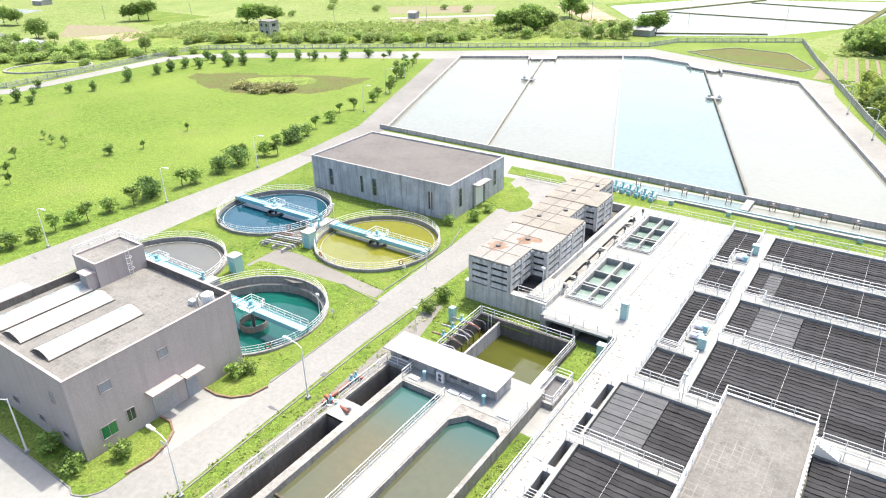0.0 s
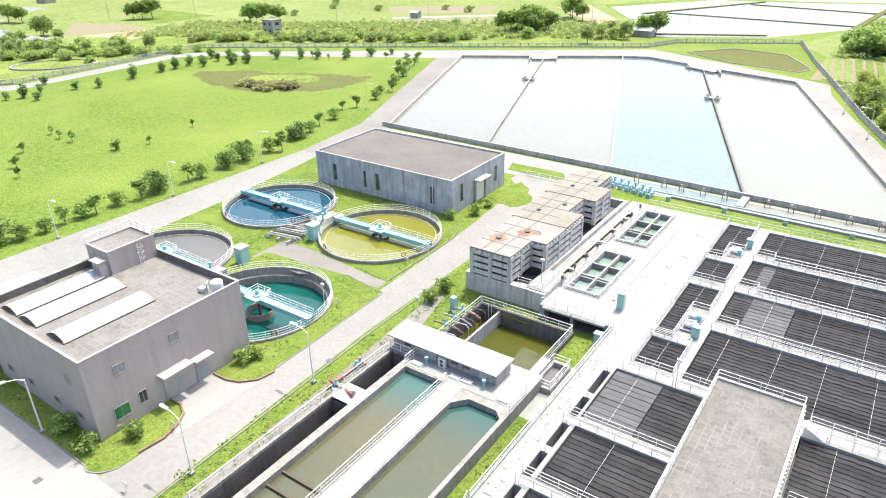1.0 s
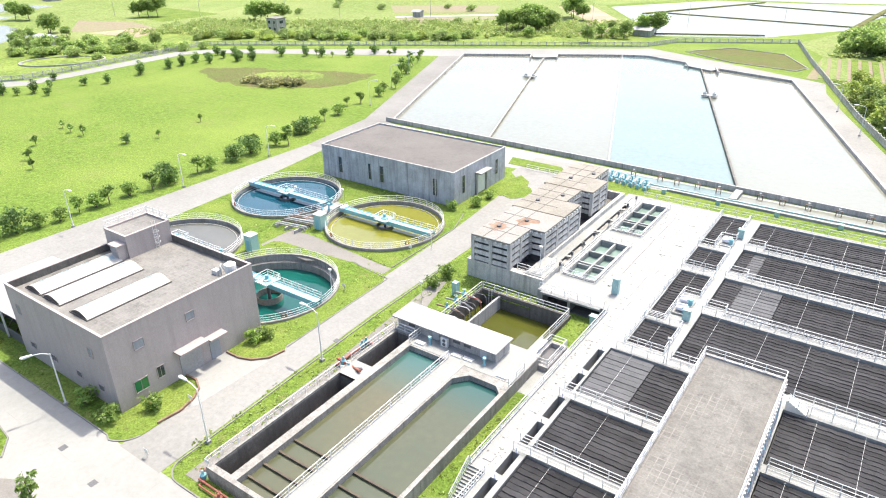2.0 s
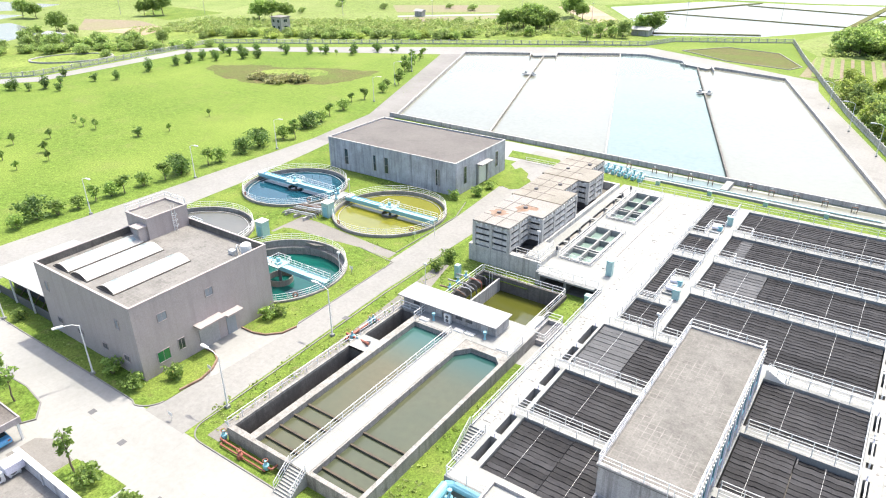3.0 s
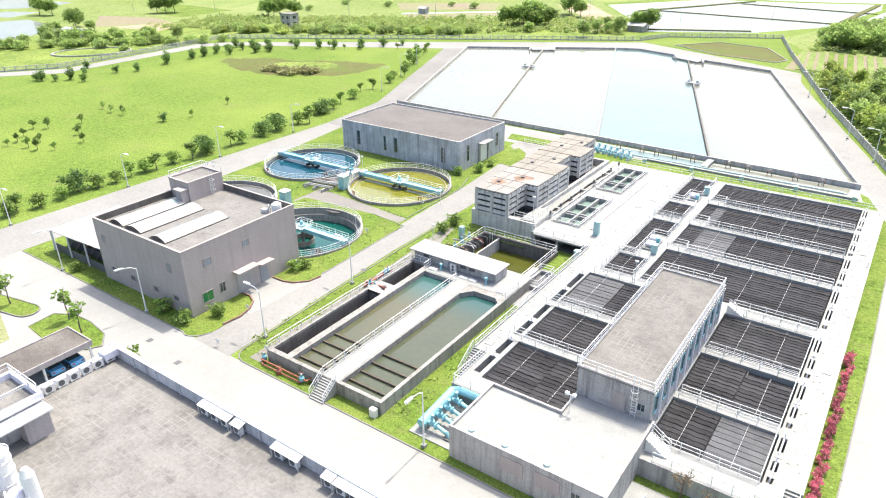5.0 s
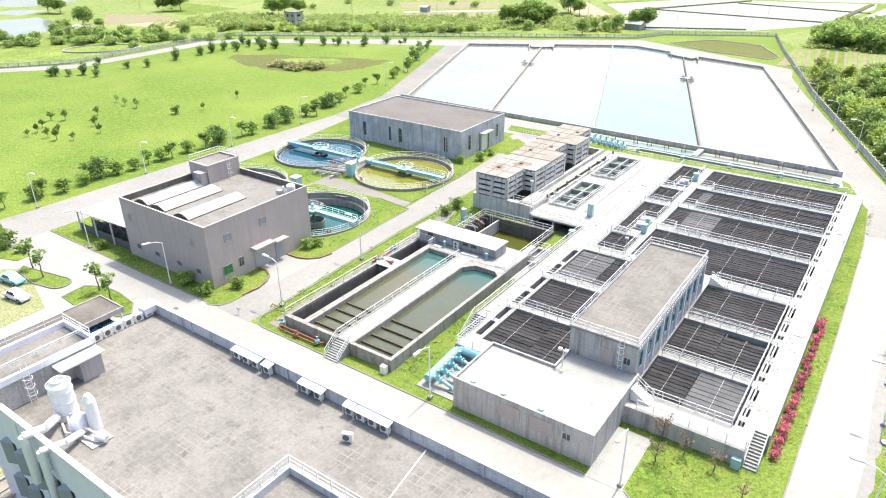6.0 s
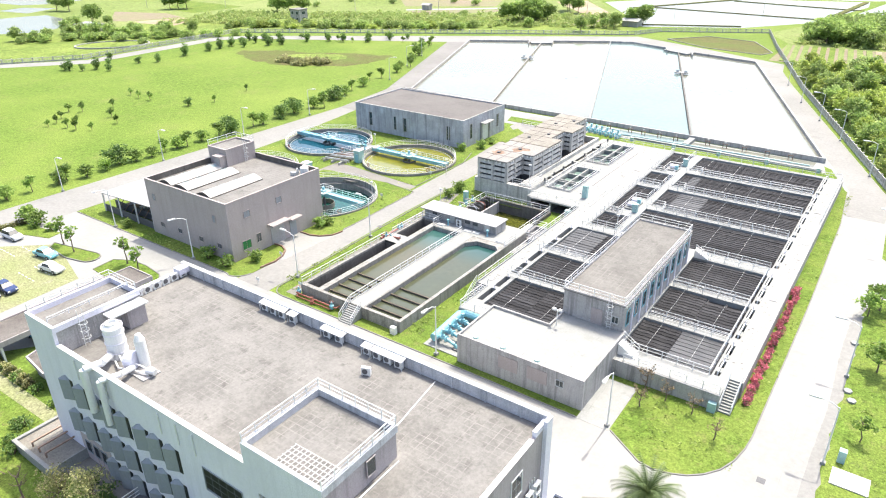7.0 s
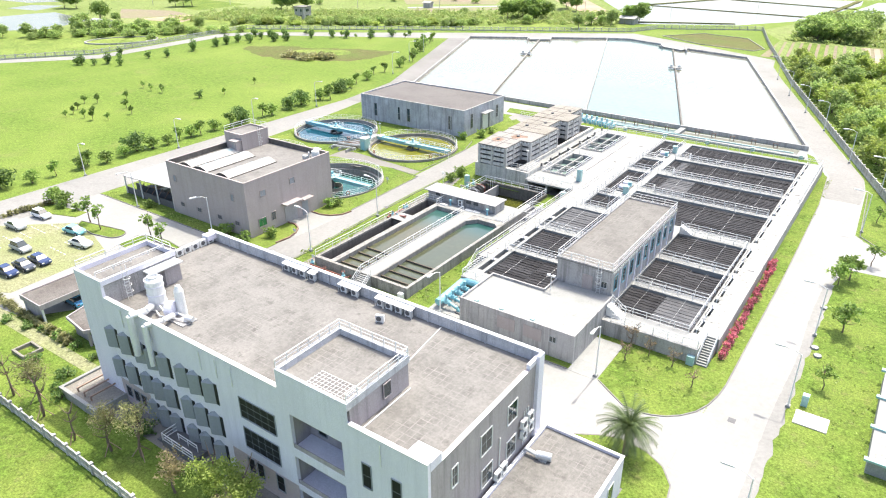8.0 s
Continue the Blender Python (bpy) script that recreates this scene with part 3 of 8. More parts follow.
flat("lawn_east", [(23.3, -60), (90, -60), (90, 73.5), (30, 73.6), (24.6, 71)] + [(23.2 + 0.5 * noise.noise((3.0, y * 0.5, 0.0)), y) for y in [66 - 1.2 * i for i in range(84)]], 0.06, lawn, "wide sunny lawn east of the road", "lawn")
flat("lawn_east_upper", [(24.2, 88), (28.4, 83.2), (90, 82.8), (90, 118), (24, 118), (23, 112)], 0.06, lawn, "lawn beyond the side road", "lawn")
flat("lawn_office_back", [(-57.2, 9.8), (-57.2, 15.5), (-52, 16.2), (-49.3, 16.3), (-49.3, 9.8)], 0.06, lawn, "planted green strip behind the office", "lawn")
flat("lawn_office_east", [(-48.2, 9.8), (-48.2, 16.3), (-41, 16.4), (-28, 16.0), (-12, 14.0), (-12, 9.8)], 0.06, lawn, "planted green strip behind the office", "lawn")
flat("path_office", [(-49.3, 9.8), (-49.3, 16.3), (-48.2, 16.3), (-48.2, 9.8)], 0.05, deck_concrete, "narrow pale path across the planted strip", "path")
flat("pavement_pad", [(-64.0, 11.5), (-64.0, 14.6), (-62.2, 15.7), (-57.3, 15.2), (-57.3, 11.5)], 0.05, asphalt_old, "dark grey paved pad beside the car shelter", "pavement")
flat("lawn_island_east", [(-80, 13), (-80.5, 16.8), (-77.5, 18.4), (-74.0, 18.6), (-69.5, 18.0), (-67.0, 16.2), (-68.0, 14.4), (-71.5, 14.4), (-73, 12.4)], 0.12, lawn, "kerbed green island with young trees", "lawn")
flat("lawn_front", [(-106, -60), (-5, -60), (-5, -16.6), (-30, -15.2), (-36, -15), (-38.5, -13.5), (-46, -14), (-46, -9.5), (-60, -6.8), (-106, -14)], 0.05, lawn, "front garden lawn with young staked trees", "lawn")
flat("lawn_island", [(-95.2, 14.6), (-85, 16.6)] + arc(-84.4, 15, 1.6, 80, -80, 6) + [(-88, 12.6), (-94, 13.2)], 0.12, lawn, "kerbed green island in the car park", "lawn")
flat("lawn_bays", [(-105.8, 5), (-95, 14), (-87, 12.4), (-79, 10), (-78, -6), (-84, -9), (-105.8, -9)], 0.035, dry_grass, "grass-block parking bays with worn turf", "pavement")
flat("lawn_hedge", [(-110, 15.3), (-98.5, 17.5), (-98, 15), (-110, 11)], 0.1, lawn, "green strip behind the parked cars", "lawn")
flat("path_front", [(-104, -8.8), (-70, -8.9), (-47.4, -8.6), (-47.4, -10.2), (-70, -10.7), (-104, -10.6)], 0.065, dry_grass, "worn cobbled path across the front lawn", "path")
def softened(poly, wobble, seed, n=8):
    """A rounded, uneven outline through the corners of a polygon."""
    out = []
    m = len(poly)
    for i in range(m):
        p0, p1, p2, p3 = (Vector(poly[(i + k) % m]) for k in (-1, 0, 1, 2))
        for j in range(n):
            u = j / n
            q = 0.5 * (2 * p1 + (p2 - p0) * u + (2 * p0 - 5 * p1 + 4 * p2 - p3) * u * u + (3 * p1 - p0 - 3 * p2 + p3) * u ** 3)
            out.append((q.x + wobble * noise.noise((q.x * 0.21, q.y * 0.21, seed)), q.y + wobble * noise.noise((q.x * 0.21, q.y * 0.21, seed + 5))))
    return out


flat("marsh", softened([(-220, 157), (-211, 167), (-190, 175), (-166, 184), (-158, 183), (-157, 166), (-168, 153), (-190, 147)], 3.0, 2.0), 0.015, marsh_grass, "boggy hollow with brown grass in the lawn", "marsh")
flat("marsh_rim", softened([(-196, 156), (-180, 160), (-170, 170), (-178, 176), (-194, 168)], 2.5, 9.0), 0.022, rough_green, "greener tussocks inside the boggy hollow", "marsh")


# ---- ponds ----
POND = [(-113.2, 139.6), (-150.3, 231), (-95.5, 261), (-86, 264), (-31.5, 245.5), (8, 135.2), (-50, 137.4)]
D1, D2, D3 = ((-82.2, 138.4), (-121.5, 246.8)), ((-50, 137.4), (-95.5, 261)), ((-22.2, 136.3), (-64, 255.8))
for poly, mat, lab in (([POND[0], D1[0], D1[1], POND[1]], pond_water, "milky water of a settling pond, paled in colour for the sky sheen"), ([D1[0], D2[0], D2[1], D1[1]], pond_water, "milky water of a settling pond, paled in colour for the sky sheen"),
                       ([D2[0], D3[0], D3[1], POND[3], D2[1]], blue_pond_water, "clear pale blue water of a settling pond"), ([D3[0], POND[5], POND[4], D3[1]], pond_water, "milky water of a settling pond, paled in colour for the sky sheen")):
    lone("pond_water", Geo().add([(x, y, 0.25) for x, y in poly], [tuple(range(len(poly)))]), mat, lab, "water", kind="structure")


wall_line("wall_pond_south", [(-115.5, 139.4), (-50, 137.4), (8.3, 135)], 0, 1.15, 0.4, wall_concrete, None, "weathered concrete pond wall in shade")
wall_line("wall_pond_west", [(-113.2, 139.6), (-150.5, 231.2)], 0, 1.0, 0.4, wall_concrete, None, "low concrete pond wall")
wall_line("wall_pond_east", [(-31.3, 245.6), (8, 135.2)], 0, 1.0, 0.5, wall_concrete, None, "low concrete pond wall")
for pts in ([(-150.5, 231.2), (-126.5, 243.8)], [(-117.5, 249), (-95.5, 261), (-86, 264), (-70, 258.2)], [(-58, 253.4), (-31.3, 245.6)]):
    wall_line("wall_pond_north", pts, 0, 1.0, 0.4, wall_concrete, None, "low concrete pond wall")
# darker concrete on two dividers stands in for their shaded sides
for a, c, divider in (((-82.2, 139), (-121.5, 246.5), tank_concrete), ((-50, 137.6), (-95.5, 261), deck_concrete), ((-22.2, 136.6), (-64, 256), dark_concrete)):
    wall_line("wall_pond_divider", [a, c], 0, 0.85, 0.45, divider, None, "thin concrete wall dividing two ponds")
for a, c in (((-126.5, 243.8), (-117.5, 249)), ((-70, 258.2), (-58, 253.4))):
    inlet = thing("inlet_weir", "concrete inlet ramp at the pond edge", "weir", (*a, 0))
    wall_line("ramp", [(a[0] + 2, a[1] - 3), (c[0] + 1.0, c[1] - 3)], 0, 0.9, 5.0, deck_concrete, inlet)
    wall_line("side_wall", [a, (a[0] + 3.4, a[1] - 7.5)], 0, 1.3, 0.4, wall_concrete, inlet)
    wall_line("side_wall", [c, (c[0] + 3.0, c[1] - 7.5)], 0, 1.3, 0.4, wall_concrete, inlet)
for x, y in ((-108, 208), (-48.6, 212)):
    gate = thing("sluice_gate", "small sluice platform on the pond divider", "sluice", (x, y, 0.6))
    part("platform", Geo().box(x - 2.2, y - 1.2, 0.6, x + 2.2, y + 1.2, 0.9), deck_concrete, gate)
    for dx in (-1.4, 1.4):
        part("gate_frame", Geo().box(x + dx - 0.5, y - 0.1, 0.9, x + dx + 0.5, y + 0.1, 1.5).tube((x + dx, y, 1.5), (x + dx, y, 2.0), 0.08), galvanised, gate)


# ---- filter deck ----
DECK = 2.2
EAST_ROWS = [(106.3, 117.1), (95.0, 105.0), (83.2, 93.7), (69.8, 81.9)]
SOUTH_ROWS = [(57.2, 67.0), (46.8, 55.9), (37.5, 45.5)]
EAST = [(-13.9, a, 10.1, b) for a, b in EAST_ROWS] + [(-0.9, a, 10.1, b) for a, b in SOUTH_ROWS]
WEST = [(-20.8, 57.2, -10.6, 67.6), (-20.6, 46.7, -10.6, 55.7), (-20.5, 36.4, -9.3, 45.4)]
SMALL = [(-20.3, 107.6, -15.9, 117.0), (-20.3, 103.6, -18.2, 107.6), (-20.2, 94.8, -15.6, 102.2), (-19.9, 86.2, -15.4, 92.8), (-19.8, 77.4, -17.6, 86.2), (-19.7, 70.0, -15.1, 76.6)]
SQUARES = []
for y0, y1 in ((82.0, 95.4), (100.8, 114.4)):
    n = (y1 - y0 + 0.5) / 3
    for r in range(3):
        for x0, x1 in ((-33.9, -31.7), (-31.3, -29.4)):
            SQUARES.append((x0, y0 + r * n, x1, y0 + (r + 1) * n - 0.5))
SLOTS = [(10.35, a + 0.3 + k * (b - a) / 2, 10.95, a + (k + 1) * (b - a) / 2 - 0.3) for a, b in EAST_ROWS + SOUTH_ROWS for k in (0, 1)]
SLOTS += [(-21.95, a, -21.1, b) for a, b in ((61.6, 66.4), (57.0, 60.6), (51.4, 55.4), (46.6, 50.4), (41.6, 45.0), (37.0, 40.8))]
PLATES = [(-24.6, 41.0, -0.6, 75.6), (-22.8, 33.6, -0.6, 41.0), (-0.9, 34.2, 12.0, 38.0), (-0.9, 38.0, 13.5, 118.2), (-35.2, 75.6, -0.9, 118.2), (-38.0, 84.0, -35.2, 118.2)]
OPEN = [(-36.3, 84.3, -35.3, 111.7), (-17.6, 25.6, -9.1, 34.4), (-9.3, 25.6, -0.6, 38.0)]
VAULT = [(-34.4, 75.6, -30.5, 79.2), (-30.1, 75.6, -25.7, 79.2)]
deck = slab(PLATES, EAST + WEST + SMALL + SQUARES + SLOTS + OPEN + VAULT, 0.0, DECK)
lone("filter_deck", deck, deck_concrete, "white sunlit concrete filter deck with open basins", "deck", kind="structure")
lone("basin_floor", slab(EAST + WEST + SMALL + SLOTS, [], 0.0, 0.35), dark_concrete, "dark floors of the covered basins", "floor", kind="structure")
kerb([(3.4, 24.4), (7.6, 21.6), (9.2, 21.4), (10.8, 21.8), (12.3, 22.5), (13.6, 23.6), (14.8, 25.2), (15.6, 27.2), (16.1, 29.6), (16.3, 32), (16.4, 66), (16, 100), (14.9, 117.5)])
kerb([(-105.5, 24.4), (-61, 24.4)] + arc(-60.6, 26.9, 2.9, -80, -10, 6))
kerb([(-57.0, 47.2), (-57.8, 69), (-66, 70.2)])
kerb([(-59.6, 72.2), (-59.6, 90), (-62, 97)])
kerb([(-52.6, 76), (-52.4, 60), (-51.0, 27.6)] + arc(-48.6, 26.8, 2.4, 180, 270, 6) + [(-16.8, 24.4), (-0.7, 24.3)])
kerb([(4.9, 13.9), (7.4, 15.4), (9.5, 16.2), (12.4, 15.9), (14.6, 14.7), (16.1, 12.6), (16.7, 9), (16.2, -4)])
kerb([(60, 82.9), (28.4, 83.2), (24.2, 88), (23, 112)])
kerb([(-95.2, 14.6), (-85, 16.6)] + arc(-84.4, 15, 1.6, 80, -80, 6) + [(-88, 12.6), (-94, 13.2), (-95.2, 14.6)], 0.2)
kerb([(-80, 13), (-80.5, 16.8), (-77.5, 18.4), (-74.0, 18.6), (-69.5, 18.0), (-67.0, 16.2), (-68.0, 14.4)], 0.18)
ragged = [(21.9 + 0.5 * noise.noise((0.0, y * 0.06, 1.0)) + 0.12 * noise.noise((0.0, y * 0.9, 4.0)), y) for y in [-30 + 0.9 * i for i in range(108)]]
flat("gutter", [(23.8, ragged[0][1])] + [(23.8, ragged[-1][1])] + ragged[::-1], 0.034, road_worn, "dusty grey weathered edge of the road", "gutter")
for r in SQUARES:
    lone("mixing_water", Geo().box(r[0], r[1], 0.3, r[2], r[3], 1.5), tank_water, "still grey-green water in a square mixing tank", "water", kind="structure")
wall_line("retaining_wall", [(-0.6, 34.15), (12.0, 34.15)], 0.0, DECK + 0.02, 0.12, wall_concrete, None, "stained concrete retaining wall of the deck")
wall_line("retaining_wall_east", [(13.56, 38.0), (13.56, 118.2)], 0.0, DECK + 0.02, 0.12, wall_concrete, None, "stained concrete retaining wall of the deck")
wall_line("retaining_wall_west", [(-24.66, 41.0), (-24.66, 75.5)], 0.0, DECK - 0.1, 0.12, wall_concrete, None, "stained concrete retaining wall of the deck")
wall_line("parapet_kerb", [(-24.5, 41.2), (-24.5, 75.4)], DECK, DECK + 0.15, 0.2, deck_concrete, None, "low concrete kerb along the deck")


def cover_row_mesh(width, depth, mat, wave):
    """One row of a basin cover: a sagging strip, tilted so that it laps over the next."""
    g = Geo()
    n = max(6, round(width / 0.5))
    verts = []
    for i in range(n + 1):
        x = width * i / n
        sag = wave * (0.5 + 0.5 * math.cos(2 * math.pi * x / 1.5))
        verts += [(x, 0, 0.085 + sag), (x, depth * 0.5, 0.07 + sag * 0.8), (x, depth * 1.08, 0.03 + sag * 0.55)]
    faces = []
    for i in range(n):
        for k in (0, 1):
            a = 3 * i + k
            faces.append((a, a + 3, a + 4, a + 1))
    # a turned-down lip along the raised edge gives each row its own thickness
    m = len(verts)
    verts += [(verts[3 * i][0], 0.02, verts[3 * i][2] - 0.06) for i in range(n + 1)]
    faces += [(m + i, m + i + 1, 3 * i + 3, 3 * i) for i in range(n)]
    return g.add(verts, faces).mesh("slat", mat)


COVERS = {}


def basin_cover(rect, mat, label, z=DECK - 0.42, cables=(0.25, 0.75), pitch=0.74, lift=0.0, wave=0.105):
    x0, y0, x1, y1 = rect
    top = thing("basin_cover", label, "basin cover", (x0, y0, z))
    n = max(2, round((y1 - y0) / pitch))
    d = (y1 - y0) / n
    key = (round(x1 - x0, 2), round(d, 3), mat.name)
    if key not in COVERS:
        COVERS[key] = cover_row_mesh(x1 - x0, d, mat, wave)
    for i in range(n):
        piece("slat", COVERS[key], pose(x0, y0 + i * d, z + lift + random.uniform(-0.02, 0.02), 0, random.uniform(-0.12, 0.12)), top)
    for f in cables:
        x = x0 + (x1 - x0) * f
        part("cable", Geo().tube((x, y0, z + lift + 0.46), (x, y1, z + lift + 0.46), 0.013, 5), white_paint, top, "thin white hold-down cable")
    # beams that carry the rows, and reach down to the basin floor
    for f in (0.02, 0.5, 0.98):
        x = x0 + (x1 - x0) * f
        part("beam", Geo().box(x - 0.06, y0, z - 0.15, x + 0.06, y1, z - 0.03).box(x - 0.06, y0 + 0.02, 0.35, x + 0.06, y0 + 0.14, z - 0.15), dark_grey, top)
    return top


BLACK = "dark shade cover of overlapping wavy rows over a basin"
GREY = "lighter grey shade cover of overlapping rows over a basin"
for k, r in enumerate(EAST):
    x0, y0, x1, y1 = r[0] + 0.15, r[1] + 0.15, r[2] - 0.15, r[3] - 0.15
    if k == 1:
        basin_cover((x0, y0, -12.2, y1), black_cover, BLACK, cables=())
        basin_cover((-12.1, y0, -10.4, y1), grey_cover, GREY, cables=(), pitch=0.9, wave=0.03)
        basin_cover((-10.3, y0, x1, y1), black_cover, BLACK, cables=(0.28, 0.5, 0.75))
    elif k == 2:
        basin_cover((x0, y0, -11.3, y1), black_cover, BLACK, cables=())
        basin_cover((-11.2, y0, -5.9, y1), grey_cover, GREY, cables=(0.5,), pitch=0.9, wave=0.03, lift=0.06)
        basin_cover((-5.8, y0, x1, y1), black_cover, BLACK, cables=(0.2, 0.55, 0.8))
    elif k == 6:
        basin_cover((x0, y0, 4.3, y1), black_cover, BLACK, cables=(0.5,))
        basin_cover((4.4, y0, x1, y1), grey_cover, GREY, cables=(0.5,), pitch=0.9, wave=0.03, lift=0.08)
    elif k == 5:
        basin_cover((x0, y0, 4.6, y1), black_cover, BLACK, cables=(0.4,))
        basin_cover((4.7, y0, x1, y1 - 1.2), black_cover, BLACK, cables=(0.5,), lift=0.1)
        basin_cover((4.7, y1 - 1.1, x1, y1), black_cover, BLACK, cables=(), lift=-0.35)
    else:
        basin_cover((x0, y0, x1, y1), black_cover, BLACK, cables=(0.1, 0.35, 0.56, 0.78) if k < 4 else (0.3, 0.72))
for k, r in enumerate(WEST):
    x0, y0, x1, y1 = r[0] + 0.15, r[1] + 0.15, r[2] - 0.15, r[3] - 0.15
    if k == 0:
        basin_cover((x0, y0, -15.2, y1), grey_cover, GREY, cables=(0.5,), pitch=0.9, wave=0.03, lift=0.1)
        basin_cover((-15.1, y0, x1, y1), black_cover, BLACK, cables=())
    elif k == 2:
        basin_cover((x0, y0, -14.6, y1), black_cover, BLACK, cables=(0.45,))
        basin_cover((-14.5, y0, x1, y1), black_cover, BLACK, cables=(0.5,), lift=0.08)
    else:
        basin_cover((x0, y0, x1, y1), black_cover, BLACK, cables=(0.45,))
for r in SMALL:
    basin_cover((r[0] + 0.1, r[1] + 0.1, r[2] - 0.1, r[3] - 0.1), black_cover, BLACK, cables=(0.5,) if r[2] - r[0] > 3 else ())

# walkway railings on the deck
for y in (105.65, 94.35, 82.55):
    railing([(-13.9, y - 0.55), (9.9, y - 0.55)], DECK)
    railing([(9.9, y + 0.55), (-11.2, y + 0.55), (-11.2, y + 1.75), (-13.9, y + 1.75)], DECK)
    lone("walkway_platform", slab([(-13.95, y + 0.6, -11.1, y + 1.85)], [], DECK - 0.25, DECK + 0.004), deck_concrete, "white concrete platform at the end of a deck walkway", "platform", kind="structure")
railing([(-13.9, 69.5), (-9.7, 69.5)], DECK)
for y, h in ((68.4, 0.9), (56.55, 0.55), (46.15, 0.55)):
    railing([(-0.4, y - h), (9.9, y - h)], DECK)
    railing([(-0.4, y + h), (9.9, y + h)], DECK)
railing([(0.6, 37.3), (9.9, 37.3)], DECK)
railing([(0.6, 34.4), (11.9, 34.4)], DECK)
railing([(9.9, 37.4), (9.9, 66.8)], DECK, step=2.4, rails=2)
for y in (56.35, 46.05):
    railing([(-22.0, y - 0.7), (-10.6, y - 0.7)], DECK)
    railing([(-22.0, y + 0.7), (-10.6, y + 0.7)], DECK)
railing([(-10.4, 45.4), (-10.4, 67.7)], DECK)
railing([(-20.2, 67.9), (-10.4, 67.9)], DECK)
railing([(-24.4, 41.1), (-24.4, 68.0), (-24.4, 75.2)], DECK)
railing([(-22.65, 40.9), (-22.65, 33.8), (-18.0, 33.8)], DECK)
railing([(-15.7, 117.2), (-15.7, 107.4), (-18.0, 107.4), (-18.0, 103.4), (-20.5, 103.4), (-20.5, 117.2)], DECK)
railing([(-15.4, 94.6), (-15.4, 102.4), (-20.4, 102.4), (-20.4, 94.6)], DECK, closed=True)
railing([(-15.2, 93.0), (-15.2, 86.0), (-17.4, 86.0), (-17.4, 77.2), (-20.1, 77.2), (-20.1, 93.0)], DECK, closed=True)
railing([(-14.9, 69.8), (-14.9, 76.8), (-19.9, 76.8), (-19.9, 69.8)], DECK, closed=True)
for y0, y1 in ((81.6, 95.8), (100.4, 114.8)):
    railing([(-34.3, y0), (-28.9, y0), (-28.9, y1), (-34.3, y1)], DECK, closed=True)
    wall_line("tank_kerb", [(-34.05, y0 + 0.25), (-29.25, y0 + 0.25), (-29.25, y1 - 0.25), (-34.05, y1 - 0.25), (-34.05, y0 + 0.25)], DECK, DECK + 0.3, 0.22, wall_concrete, None, "stained raised rim of the square tanks", "kerb")
    lone("tank_crossbar", slab([(-31.65, y0 + 0.4, -31.35, y1 - 0.4)] + [(-33.9, y0 + 0.4 + (y1 - y0 - 0.8) * f - 0.14, -29.4, y0 + 0.4 + (y1 - y0 - 0.8) * f + 0.14) for f in (0.345, 0.655)], [], DECK, DECK + 0.24), deck_concrete, "white concrete crossbars between the square tanks", "beam", kind="structure")
railing([(-35.0, 75.8), (-25.2, 75.8)], DECK)

# flakes of grime and litter scattered on the deck
rnd = random.Random(55)
g = Geo()
for _ in range(420):
    x, y = rnd.choice(((rnd.uniform(-28.5, -21.6), rnd.uniform(69, 117)), (rnd.uniform(11.2, 13.2), rnd.uniform(39, 117)), (rnd.uniform(-24.2, -22.2), rnd.uniform(42, 75)), (rnd.uniform(-28.5, -21.2), rnd.uniform(76, 117))))
    if x < -24.4 and y < 79.6:
        continue
    r, a0 = rnd.uniform(0.04, 0.17), rnd.uniform(0, 6.28)
    g.hexa([(x + r * rnd.uniform(0.5, 1.6) * math.cos(a0 + k * 1.2566), y + r * rnd.uniform(0.4, 1.0) * math.sin(a0 + k * 1.2566)) for k in range(5)], DECK, DECK + 0.006)
lone("deck_litter", g, dark_concrete, "flakes of grey grime scattered on the pale deck", "litter", kind="stuff")

# small valves and cover slabs in the slots beside the basins
for k, r in enumerate(SLOTS):
    cx, y0, y1 = (r[0] + r[2]) / 2, r[1], r[3]
    valve = thing("valve", "small grey valve stand in a slot beside a filter basin", "valve", (cx, y1, DECK), group="valves of the filter deck")
    vy = y1 + 0.14
    part("pedestal", Geo().lathe(cx, vy, [(0.0, DECK), (0.13, DECK), (0.12, DECK + 0.08), (0.06, DECK + 0.12), (0.06, DECK + 0.5), (0.11, DECK + 0.54), (0.0, DECK + 0.6)], 8), white_wall, valve)
    part("handwheel", Geo().lathe(cx, vy, [(0.16, DECK + 0.6), (0.19, DECK + 0.62), (0.16, DECK + 0.64), (0.13, DECK + 0.62)], 10, True), galvanised, valve)
    if r[0] > 0:
        m = y0 + (0.0 if k % 2 else 0.8)
        part("cover_slab", Geo().box(r[0] - 0.05, m, DECK + 0.003, r[2] + 0.05, m + (y1 - y0) * 0.3, DECK + 0.05), deck_concrete, valve)
        part("pipe", Geo().path([(cx, y0 + 0.3, DECK - 0.6), (cx, y0 + 0.5, DECK + 0.3), (cx, y1 - 0.5, DECK + 0.3), (cx, y1 - 0.3, DECK - 0.6)], 0.09, 7), white_paint, valve)

